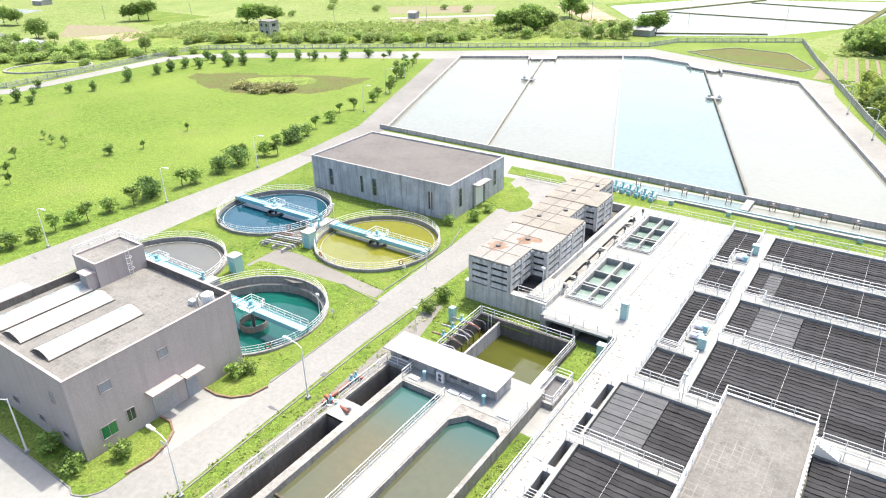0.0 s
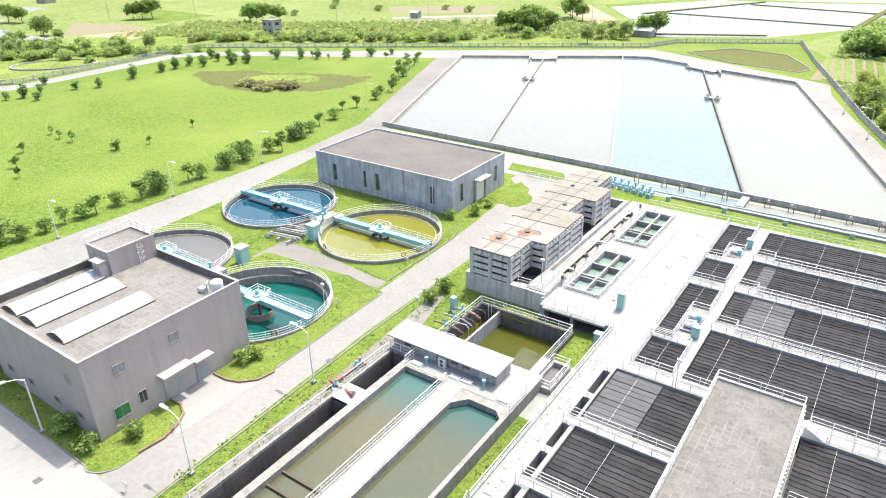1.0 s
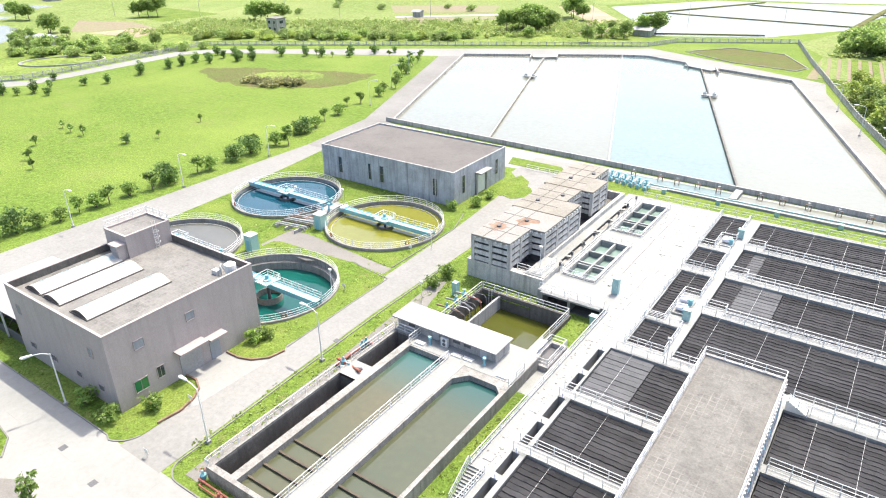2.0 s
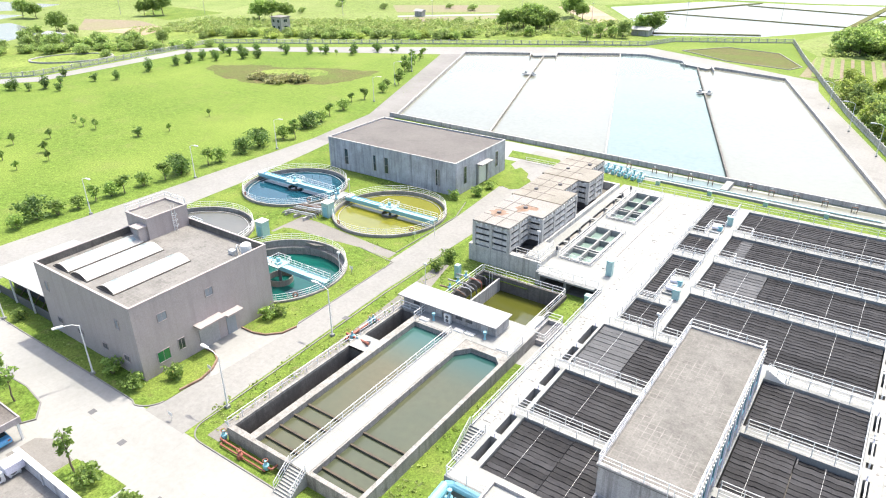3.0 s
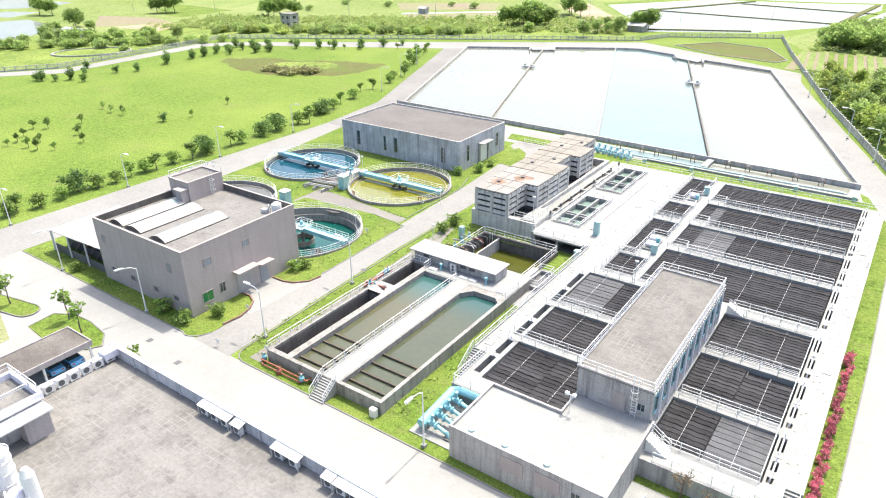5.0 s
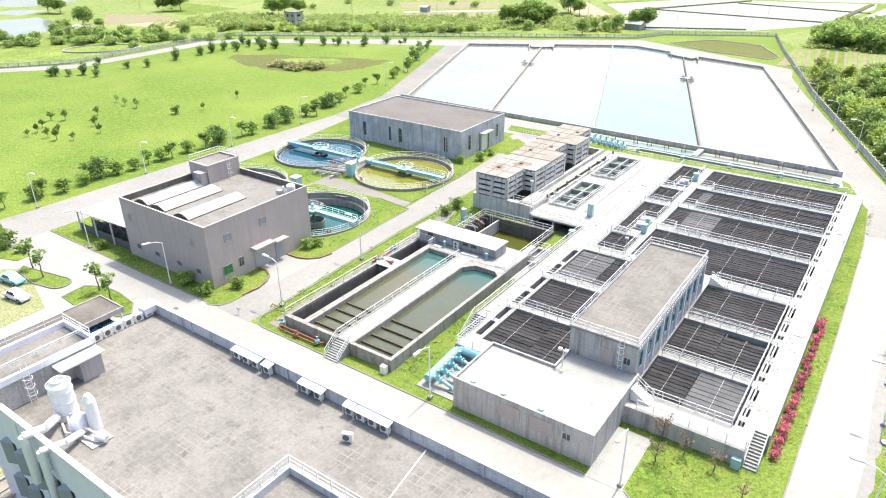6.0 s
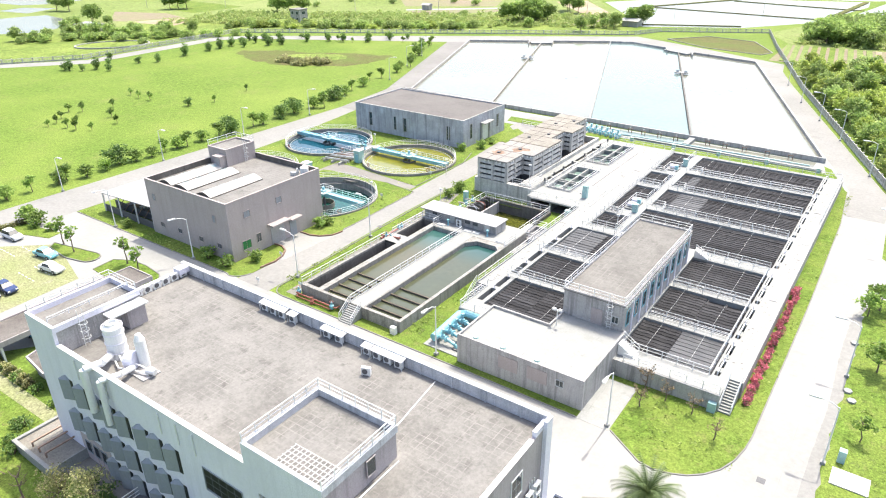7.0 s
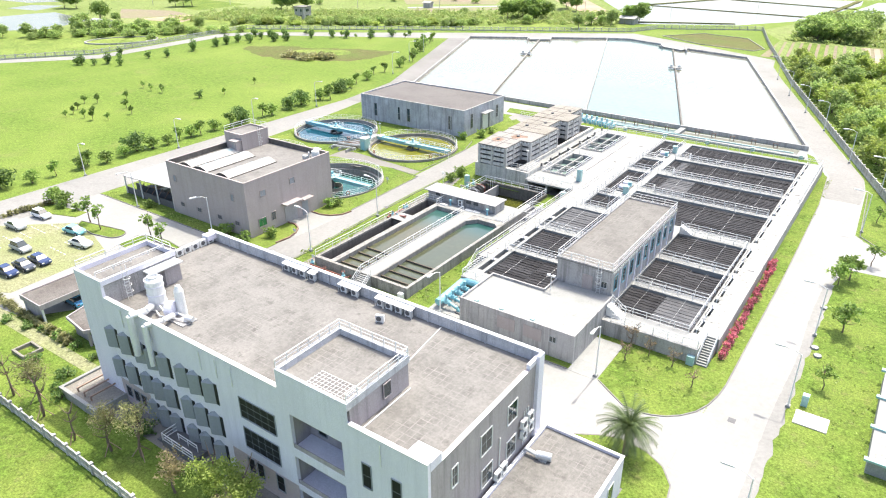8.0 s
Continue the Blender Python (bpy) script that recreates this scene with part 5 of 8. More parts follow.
        rails = [[(cx - 1.4, cy - 1.4), (cx + 1.4, cy - 1.4), (cx + 1.4, cy - 0.75)], [(cx + 1.4, cy + 0.75), (cx + 1.4, cy + 1.4), (cx - 1.4, cy + 1.4), (cx - 1.4, cy - 1.4)], [(cx + 1.4, cy + 0.72), (x1, cy + 0.72)]]
        for line in rails:
            railing(line, zb + 0.66, 1.0, step=1.6)
        for lx in (x0 + 0.4,):
            part("rail_box", Geo().box(lx, cy - 0.85, zb + 0.66, lx + 0.9, cy + 0.85, zb + 0.95), white_paint, br)
    for a in (250, 330):
        x, y = cx + (RADIUS + 0.2) * math.cos(radians(a)), cy + (RADIUS + 0.2) * math.sin(radians(a))
        buoy = Geo()
        m = 12
        for i in range(m):
            t0, t1 = 2 * math.pi * i / m, 2 * math.pi * (i + 1) / m
            buoy.tube((x - math.sin(radians(a)) * 0.35 * math.cos(t0), y + math.cos(radians(a)) * 0.35 * math.cos(t0), rim + 0.6 + 0.35 * math.sin(t0)), (x - math.sin(radians(a)) * 0.35 * math.cos(t1), y + math.cos(radians(a)) * 0.35 * math.cos(t1), rim + 0.6 + 0.35 * math.sin(t1)), 0.08, 6)
        lone("lifebuoy", buoy, red_pipe, "faded orange lifebuoy hung on a tank railing", "lifebuoy", "lifebuoys")


clarifier(*CIRCLES[0], 0.55, -0.15, grey_water, True)
clarifier(*CIRCLES[1], 0.35, -2.1, teal_water, True, True)
clarifier(*CIRCLES[2], 0.55, -0.15, olive_water, True)
clarifier(*CIRCLES[3], 0.55, -0.15, blue_water, True)
for cx, cy, kx, ky in ((-83.7, 84.2, -79.9, 77.1), (-83.4, 58.0, -83.5, 64.3)):
    hub = thing("valve_platform", "concrete platform with pipes between two round tanks", "platform", (cx, cy, 0))
    part("base", Geo().box(cx - 1.0, cy - 3.2, 0, cx + 1.0, cy + 2.2, 1.0), deck_concrete, hub)
    for k in range(5):
        part("pipe", Geo().path([(cx - 3.4 + k * 0.25, cy - 7.5 + k * 0.7, 0.4), (cx + 1.6, cy - 6.5 + k * 0.8, 0.8 + 0.1 * k)], 0.13, 7), (galvanised, wall_concrete, rust_stain, wall_concrete, galvanised)[k], hub)
    railing([(cx - 0.95, cy - 3.1), (cx + 0.95, cy - 3.1)], 1.0)
    for dx, dy in ((-0.8, 0.6), (0.7, -1.6), (-0.6, -2.2)):
        part("valve_body", Geo().lathe(cx + dx, cy + dy, [(0, 1.0), (0.3, 1.0), (0.25, 1.3), (0.15, 1.4), (0.13, 2.0), (0.3, 2.05), (0.3, 2.3), (0, 2.35)], 10), aqua_paint, hub)
    kiosk = thing("control_kiosk", "pale aqua control kiosk between the round tanks", "kiosk", (kx, ky, 0))
    part("cabinet", Geo().box(kx - 0.85, ky - 0.8, 0, kx + 0.85, ky + 0.8, 2.9), pale_aqua, kiosk)
    part("roof", Geo().box(kx - 0.95, ky - 0.9, 2.9, kx + 0.95, ky + 0.9, 3.0), white_paint, kiosk)
    part("door", Geo().box(kx - 0.45, ky - 0.84, 0.1, kx + 0.45, ky - 0.802, 2.1), aqua_paint, kiosk)


# ---- buildings ----
def window(parent, axis, face, a, z, w, h, frame_mat=None, pane=None, cols=2, rows=1, out=1):
    """A framed window on a wall: axis names the wall's normal, a its middle along the wall, out the side it faces."""
    frame_mat, pane = frame_mat or galvanised, pane or glass

    def bx(g, u0, u1, d0, d1, z0, z1):
        d0, d1 = sorted((face + out * d0, face + out * d1))
        return g.box(u0, d0, z0, u1, d1, z1) if axis == "y" else g.box(d0, u0, z0, d1, u1, z1)

    w0, w1, z0, z1 = a - w / 2, a + w / 2, z - h / 2, z + h / 2
    win = part("window", bx(Geo(), w0, w1, 0.004, 0.03, z0, z1), frame_mat, parent)
    g = Geo()
    t = 0.07
    bx(g, w0 - t, w0, 0.004, 0.09, z0 - t, z1 + t)
    bx(g, w1, w1 + t, 0.004, 0.09, z0 - t, z1 + t)
    bx(g, w0, w1, 0.004, 0.09, z1, z1 + t)
    bx(g, w0, w1, 0.004, 0.12, z0 - t, z0)
    part("frame", g, frame_mat, win)
    for i in range(cols):
        for j in range(rows):
            u0, u1 = w0 + w * i / cols + 0.03, w0 + w * (i + 1) / cols - 0.03
            v0, v1 = z0 + h * j / rows + 0.03, z0 + h * (j + 1) / rows - 0.03
            part("pane", bx(Geo(), u0, u1, 0.031, 0.045, v0, v1), pane, win)
    return win


def parapet_block(parent, x0, y0, x1, y1, top, roof_z, wall_mat, roof_mat, t=0.25, base=0.0, cap=None):
    """Four walls that rise above a flat roof."""
    part("wall", slab([(x0, y0, x1, y1)], [(x0 + t, y0 + t, x1 - t, y1 - t)], base, top), wall_mat, parent)
    part("roof", Geo().box(x0 + t, y0 + t, roof_z - 0.3, x1 - t, y1 - t, roof_z), roof_mat, parent)
    if cap:
        part("coping", slab([(x0 - 0.05, y0 - 0.05, x1 + 0.05, y1 + 0.05)], [(x0 + t + 0.03, y0 + t + 0.03, x1 - t - 0.03, y1 - t - 0.03)], top, top + 0.06), cap, parent)


def roof_ladder(parent, x, y, z0, z1, axis="y", out=-1):
    g = Geo()
    d = 0.25 * out
    for s in (-0.25, 0.25):
        if axis == "y":
            g.tube((x + s, y + d, z0), (x + s, y + d, z1 + 1.0), 0.035, 5)
        else:
            g.tube((x + d, y + s, z0), (x + d, y + s, z1 + 1.0), 0.035, 5)
    n = int((z1 - z0) / 0.35)
    for i in range(n):
        z = z0 + 0.3 + i * 0.35
        if axis == "y":
            g.tube((x - 0.25, y + d, z), (x + 0.25, y + d, z), 0.025, 5)
        else:
            g.tube((x + d, y - 0.25, z), (x + d, y + 0.25, z), 0.025, 5)
    lad = part("ladder", g, white_paint, parent, "white steel cage ladder")
    g = Geo()
    for i in range(max(2, int((z1 - z0) / 0.8))):
        z = z0 + 1.0 + i * 0.8
        pts = []
        for k in range(9):
            a = math.pi * k / 8
            u, v = 0.4 * math.cos(a), d + out * 0.6 * math.sin(a)
            pts.append((x + u, y + v, z) if axis == "y" else (x + v, y + u, z))
        g.path(pts, 0.025, 4)
    part("cage", g, white_paint, lad)


# storage hall behind the round tanks
hall = thing("storage_hall", "large grey concrete hall with a flat roof", "building", (-82, 108, 0))
HX0, HX1, HY0, HY1, HZ = -99.8, -65.4, 98.6, 118.0, 6.9
parapet_block(hall, HX0, HY0, HX1, HY1, HZ, HZ - 0.25, hall_wall, hall_roof, 0.25, cap=wall_concrete)
for k in range(12):
    x = HX0 + 1.4 + k * 2.87
    part("pilaster", Geo().box(x - 0.12, HY0 - 0.06, 0, x + 0.12, HY0 - 0.003, HZ - 0.5), hall_wall, hall)
for x in (-94.6, -86.6, -83.2, -69.8):
    window(hall, "y", HY0, x, 3.2, 0.9, 3.4, wall_concrete, glass, 1, 2, out=-1)
for y, h in ((102.0, 3.6), (114.4, 3.2)):
    window(hall, "x", HX1, y, 3.6, 0.9, h, wall_concrete, glass, 1, 3, out=1)
part("roller_door", Geo().box(HX1 + 0.003, 106.8, 0.05, HX1 + 0.06, 110.0, 4.4), white_paint, hall, "pale roller door")
part("door_canopy", Geo().box(HX1 + 0.003, 106.2, 4.5, HX1 + 1.5, 110.6, 4.75), wall_concrete, hall)
for y in (106.3, 110.05):
    part("door_jamb", Geo().box(HX1 + 0.003, y, 0.05, HX1 + 0.4, y + 0.45, 4.5), wall_concrete, hall)

# workshop
shop = thing("workshop", "tall taupe rendered workshop with a parapet roof", "building", (-73.8, 38, 0))
BX0, BX1, BY0, BY1, BZ = -84.7, -62.9, 27.4, 48.1, 10.3
parapet_block(shop, BX0, BY0, BX1, BY1, BZ, 9.3, taupe_wall, roof_concrete, 0.22, cap=taupe_wall)
# thin dark sheet over the four inner faces of the parapet
part("parapet_lining", slab([(BX0 + 0.223, BY0 + 0.223, BX1 - 0.223, BY1 - 0.223)], [(BX0 + 0.26, BY0 + 0.26, BX1 - 0.26, BY1 - 0.26)], 9.31, BZ - 0.05), dark_concrete, shop, "thin dark lining on the inside of the parapet")
for x0, w in ((-83.2, 3.6), (-79.1, 4.0), (-72.7, 3.6)):
    light = thing("skylight", "long pale barrel skylight on the workshop roof", "skylight", (x0, 34, 9.3), group="roof skylights")
    n = 10
    y0, y1 = 29.2, 40.2

    def crown(f):
        """Height of the low vault across its width, slightly peaked in the middle."""
        return 9.46 + 0.5 * math.sin(math.pi * f) + 0.12 * (1 - abs(2 * f - 1))

    ring = [(x0 + w * i / n, crown(i / n)) for i in range(n + 1)]
    g = Geo().add([(x, y0, z) for x, z in ring] + [(x, y1, z) for x, z in ring], [(i + 1, i, n + 1 + i, n + 2 + i) for i in range(n)])
    part("shell", g, skylight_sheet, light)
    for y in (y0 + 0.02, y1 - 0.02):
        part("gable", Geo().add([(x, y, z) for x, z in ring], [tuple(range(n + 1))]), dark_concrete, light, "dark end of the vault")
    part("kerb", slab([(x0 - 0.12, y0 - 0.12, x0 + w + 0.12, y1 + 0.12)], [], 9.3, 9.455), dark_concrete, light)
    for yy in (30.9, 33.6, 36.4, 39.0):
        for f0, f1 in ((0.2, 0.42), (0.58, 0.8)):
            pane = Geo()
            for q in range(2):
                ya = yy - 0.55 + q * 0.6
                pane.add([(x0 + w * f, y, crown(f) + 0.03) for f, y in ((f0, ya), (f1, ya), (f1, ya + 0.5), (f0, ya + 0.5))], [(0, 1, 2, 3)])
            part("pane", pane, pale_pane, light, "pale blue translucent pane")
sx0, sx1, sy0, sy1 = -84.7, -79.6, 41.2, 47.9
house = part("stair_house", slab([(sx0, sy0, sx1, sy1)], [], 9.3, 12.3), taupe_wall, shop)
part("stair_roof", slab([(sx0 - 0.05, sy0 - 0.05, sx1 + 0.05, sy1 + 0.05)], [(sx0 + 0.25, sy0 + 0.25, sx1 - 0.25, sy1 - 0.25)], 12.3, 12.6), taupe_wall, shop)
part("stair_roof_slab", Geo().box(sx0 + 0.25, sy0 + 0.25, 12.3, sx1 - 0.25, sy1 - 0.25, 12.34), roof_concrete, shop)
part("stair_door", Geo().box(sx1 - 1.9, sy0 - 1.3, 9.3, sx1 - 0.3, sy0 - 0.004, 11.4), taupe_wall, shop)
part("stair_door_leaf", Geo().box(sx1 - 1.5, sy0 - 1.34, 9.32, sx1 - 0.7, sy0 - 1.303, 11.2), sheet_roof, shop, "pale metal door leaf")
part("stair_canopy", Geo().box(sx1 - 2.2, sy0 - 1.5, 11.4, sx1 - 0.1, sy0 - 0.004, 11.55), taupe_wall, shop)
roof_ladder(shop, sx1, 45.4, 9.3, 12.4, "x", 1)
railing([(sx0 + 0.1, sy0 + 0.1), (sx0 + 0.1, sy1 - 0.1), (sx1 - 0.1, sy1 - 0.1)], 12.6, 1.0, rails=2)
for x, z in ((-82.7, 7.2), (-66.4, 7.0)):
    window(shop, "y", BY0, x, z, 0.7, 1.2, taupe_wall, louvre_grey, out=-1)
for x in (-81.6, -76.6, -70.8, -66.0):
    window(shop, "y", BY0, x, 2.3, 1.1, 0.8, taupe_wall, dark_grey, out=-1)
for y, z, w, h, p in ((31.2, 7.4, 1.2, 1.1, louvre_grey), (38.1, 7.6, 1.1, 1.1, louvre_grey), (30.4, 2.2, 1.7, 1.5, green_glass), (33.0, 2.5, 0.9, 1.5, glass)):
    window(shop, "x", BX1, y, z, w, h, taupe_wall, p)
part("roller_door", Geo().box(BX1 + 0.003, 35.6, 0.05, BX1 + 0.07, 38.6, 3.6), sheet_roof, shop, "pale grey roller door")
part("canopy", Geo().box(BX1 + 0.003, 35.0, 3.85, BX1 + 1.5, 39.0, 4.1), taupe_wall, shop)
part("door", Geo().box(BX1 + 0.003, 39.9, 0.05, BX1 + 0.07, 41.4, 2.9), louvre_grey, shop, "pale double door")
part("canopy", Geo().box(BX1 + 0.003, 39.4, 3.4, BX1 + 1.3, 42.0, 3.65), taupe_wall, shop)
vent = thing("roof_vent_unit", "pale water tank and pump on the workshop roof", "roof unit", (-64.8, 46, 9.3))
part("tank", Geo().lathe(-64.2, 45.8, [(0, 9.3), (0.75, 9.3), (0.75, 10.9), (0.4, 11.15), (0, 11.2)], 16), white_paint, vent)
part("pipe", Geo().path([(-65.2, 45.0, 9.3), (-65.2, 45.0, 10.5), (-65.8, 45.6, 10.5), (-65.8, 46.0, 9.3)], 0.1, 6), galvanised, vent)
part("pump", Geo().box(-66.6, 44.6, 9.3, -65.6, 45.3, 9.9), galvanised, vent)

# lean-to beside the workshop
lean = thing("lean_to", "open lean-to shelter with white sheet roof and clutter", "shelter", (-92, 32, 0))
part("roof", Geo().add([(-101.5, 27.6, 3.9), (-84.75, 27.6, 4.7), (-84.75, 40.5, 4.7), (-101.5, 40.5, 3.9), (-101.5, 27.6, 3.8), (-84.75, 27.6, 4.6), (-84.75, 40.5, 4.6), (-101.5, 40.5, 3.8)], [(0, 1, 2, 3), (7, 6, 5, 4), (0, 4, 5, 1), (1, 5, 6, 2), (2, 6, 7, 3), (3, 7, 4, 0)]), sheet_roof, lean)
for x in (-101.2, -95.8, -90.4, -85.2):
    for y in (27.8, 40.2):
        part("post", Geo().box(x - 0.1, y - 0.1, 0, x + 0.1, y + 0.1, 3.8 + (x + 101.5) * 0.0477), white_paint, lean)
part("back_wall", Geo().box(-101.4, 40.0, 0, -84.8, 40.15, 2.6), dark_concrete, lean)
part("low_wall", Geo().box(-101.4, 30.0, 0, -84.8, 30.15, 1.6), dark_grey, lean)
for k in range(7):
    x = -99.5 + k * 2.1
    lone("stored_plank", Geo().tube((x, 29.0, 0.05), (x + 1.6, 29.9, 2.4), 0.08, 5), wood_old, "old plank leaning in the lean-to shelter", "plank", "planks in the shelter")

# low pump hall with white roof
lb = thing("low_hall", "low grey concrete hall with white flat roof", "building", (-9, 30, 0))
LZ, LR = 4.1, 3.75
t = 0.22
outline = [(-17.6, 25.6, -9.1, 34.2), (-9.3, 25.6, -0.6, 38.0)]
part("wall", slab(outline, [(-17.6 + t, 25.6 + t, -9.0, 34.2 - t), (-9.3 + t, 25.6 + t, -0.6 - t, 38.0 - 0.05)], 0, LZ), wall_concrete, lb)
part("roof", slab([(-17.6 + t, 25.6 + t, -9.1, 34.2 - t), (-9.1, 25.6 + t, -0.6 - t, 37.95)], [], LR - 0.2, LR), deck_concrete, lb)
for x in (-10.3, -6.4):
    part("blocked_opening", Geo().box(x - 1.3, 25.54, 1.6, x + 1.3, 25.597, 3.4), taupe_wall, lb)
window(lb, "y", 25.6, -3.5, 2.6, 0.9, 0.8, out=-1)
for k in range(9):
    x = -16.6 + k * 1.95
    part("downpipe_stain", Geo().box(x - 0.09, 25.57, 0.2, x + 0.09, 25.597, LZ - 0.1), wall_concrete, lb)
for x in (-15.5, -11.6, -7.0):
    lone("roof_drain", Geo().lathe(x, 26.6, [(0, LR), (0.35, LR), (0.3, LR + 0.18), (0, LR + 0.22)], 10), pale_aqua, "small pale drain cap on the white roof", "drain", "roof drains")
mast = thing("roof_light", "twin floodlight on a short white post", "floodlight", (-8.6, 34.8, LR))
part("post", Geo().tube((-8.6, 34.8, LR), (-8.6, 34.8, LR + 2.3), 0.06, 6), white_paint, mast)
part("arm", Geo().tube((-9.1, 34.8, LR + 2.2), (-8.1, 34.8, LR + 2.2), 0.05, 6), white_paint, mast)
for x in (-9.0, -8.2):
    part("lamp_head", Geo().box(x - 0.2, 34.55, LR + 2.2, x + 0.2, 34.95, LR + 2.45), white_paint, mast)

# filter gallery
gal = thing("filter_gallery", "long grey concrete filter gallery with railed flat roof", "building", (-5, 52, DECK))
GX0, GX1, GY0, GY1, GZ = -9.3, -1.2, 38.0, 64.5, 7.3
part("wall", slab([(GX0, GY0, GX1, GY1)], [(GX0 + t, GY0 + t, GX1 - t, GY1 - t)], DECK, GZ), wall_concrete, gal)
part("roof", Geo().box(GX0 - 0.15, GY0 - 0.15, GZ, GX1 + 0.15, GY1 + 0.15, GZ + 0.12), gallery_roof, gal)
part("roof_kerb", slab([(GX0 - 0.15, GY0 - 0.15, GX1 + 0.15, GY1 + 0.15)], [(GX0 + 0.1, GY0 + 0.1, GX1 - 0.1, GY1 - 0.1)], GZ + 0.12, GZ + 0.3), wall_concrete, gal)
for k in range(9):
    y = GY0 + 1.6 + k * 2.88
    window(gal, "x", GX1, y, 5.1, 1.0, 2.2, aqua_paint, glass, 1, 2, out=1)
    part("pilaster", Geo().box(GX1 + 0.003, y + 1.35, DECK, GX1 + 0.14, y + 1.65, GZ - 0.1), white_wall, gal)
part("door", Geo().box(-5.4, GY0 - 0.06, LR, -3.9, GY0 - 0.003, LR + 2.2), taupe_wall, gal, "beige door onto the low roof")
window(gal, "y", GY0, -2.2, LR + 1.4, 0.8, 0.9, out=-1)
roof_ladder(gal, -2.9, GY0, LR, GZ + 0.2)
railing([(GX0, GY0), (GX1, GY0), (GX1, GY1), (GX0, GY1)], GZ + 0.3, 1.0, closed=True)
for i in range(44):
    piece("bracket", BRACKET, pose(GX1 + 0.12, GY0 + 0.3 + i * 0.6, GZ + 0.02), gal)
for y0, yb in ((65.4, 69.0), (37.8, 36.4)):
    st = thing("steel_stair", "white stair from the gallery down to the walkway", "stair", (-0.2, yb, DECK))
    if y0 > 60:
        for i in range(7):
            part("step", Geo().box(-0.8 + i * 0.3, 66.9, DECK, -0.5 + i * 0.3, 68.1, DECK + 1.25 - i * 0.17), white_paint, st)
    else:
        for i in range(8):
            part("step", Geo().box(-0.55 + i * 0.28, 35.4, DECK, -0.27 + i * 0.28, 36.8, DECK + 1.45 - i * 0.18), white_paint, st)
railing([(-0.6, 66.8), (1.4, 66.8)], [DECK + 1.2, DECK], step=1.0)
railing([(-0.5, 36.9), (1.6, 36.9)], [DECK + 1.4, DECK], step=1.0)

# stairs of the deck
st = thing("stair", "white concrete stair up to the filter deck", "stair", (12.7, 34.2, 0))
for i in range(11):
    part("step", Geo().box(12.06, 38.0 - 0.34 * (i + 1), 0, 13.4, 38.0 - 0.34 * i, DECK - DECK * (i + 1) / 12), deck_concrete, st)
railing([(13.4, 38.0), (13.4, 34.2)], [DECK, 0.15], step=1.0)
railing([(12.06, 38.0), (12.06, 34.3)], [DECK, 0.15], step=1.0)
st = thing("stair", "white concrete stair at the west end of the deck", "stair", (-23.7, 38, 0))
for i in range(11):
    part("step", Geo().box(-24.6, 41.0 - 0.3 * (i + 1), 0, -22.95, 41.0 - 0.3 * i, DECK - DECK * (i + 1) / 12), deck_concrete, st)
railing([(-24.6, 41.0), (-24.6, 37.6)], [DECK, 0.1], step=1.0)
lone("meter_box", Geo().box(11.0, 33.5, 0, 11.9, 34.05, 1.3), pale_aqua, "pale aqua meter box at the foot of the deck wall", "box")

# aqua pump manifold
man = thing("pipe_manifold", "large aqua water pipe manifold with pumps on a pad", "pipe", (-20.5, 29, 0))
part("pad", Geo().box(-23.4, 26.2, 0, -17.7, 33.4, 0.12), deck_concrete, man)
part("header", Geo().tube((-22.3, 27.0, 1.0), (-22.3, 33.2, 1.5), 0.55, 14), aqua_paint, man)
part("riser", Geo().path([(-22.3, 33.2, 1.5), (-21.4, 33.5, 1.7), (-18.0, 33.5, 1.7)], 0.5, 14), aqua_paint, man)
for k in range(4):
    y = 27.6 + k * 1.55
    br = part("branch", Geo().path([(-22.3, y, 1.1), (-20.6, y, 1.1), (-19.4, y, 0.7), (-19.0, y, 0.2)], 0.24, 10), aqua_paint, man)
    part("flange", Geo().tube((-20.75, y, 1.1), (-20.55, y, 1.1), 0.42, 12), aqua_paint, br)
    part("valve_body", Geo().lathe(-21.2, y, [(0, 1.0), (0.34, 1.0), (0.3, 1.5), (0.14, 1.65), (0.13, 2.2), (0.24, 2.25), (0.24, 2.4), (0, 2.45)], 10), aqua_paint, br)
    part("base", Geo().box(-19.5, y - 0.5, 0.12, -18.2, y + 0.5, 0.3), dark_grey, br)

# blue valves by the pond
for k in range(7):
    x, y = -47.4 + k * 1.6, 129.6 - k * 0.35
    v = thing("valve", "blue-green valve assembly by the pond wall", "valve", (x, y, 0), group="pond valves")
    part("body", Geo().tube((x, y - 1.1, 0.5), (x, y + 1.1, 0.5), 0.42, 10), aqua_paint, v)
    part("bypass", Geo().path([(x + 0.5, y - 1.2, 0.1), (x + 0.5, y - 1.2, 1.3), (x + 0.5, y + 1.2, 1.3), (x + 0.5, y + 1.2, 0.1)], 0.09, 6), white_paint, v, "white bypass pipe")
    part("bonnet", Geo().lathe(x, y, [(0.5, 0.02), (0.42, 1.1), (0.2, 1.25), (0.16, 1.9), (0.34, 1.95), (0.3, 2.15), (0, 2.2)], 10), aqua_paint, v)
for k in range(5):
    x = -34 + k * 10.5
    v = thing("valve_box", "pale aqua valve box on the pond walk", "box", (x, 127.3, 0), group="valve boxes on the pond walk")
    part("case", Geo().box(x - 0.4, 127.0, 0, x + 0.4, 127.6, 0.95), pale_aqua, v)
    part("lid", Geo().box(x - 0.45, 126.95, 0.95, x + 0.45, 127.65, 1.0), white_paint, v)
lone("supply_pipe", Geo().path([(-48, 129.9, 0.5), (6, 128.95, 0.72)], 0.16, 8), pale_aqua, "long pale aqua supply pipe beside the pond wall", "pipe")
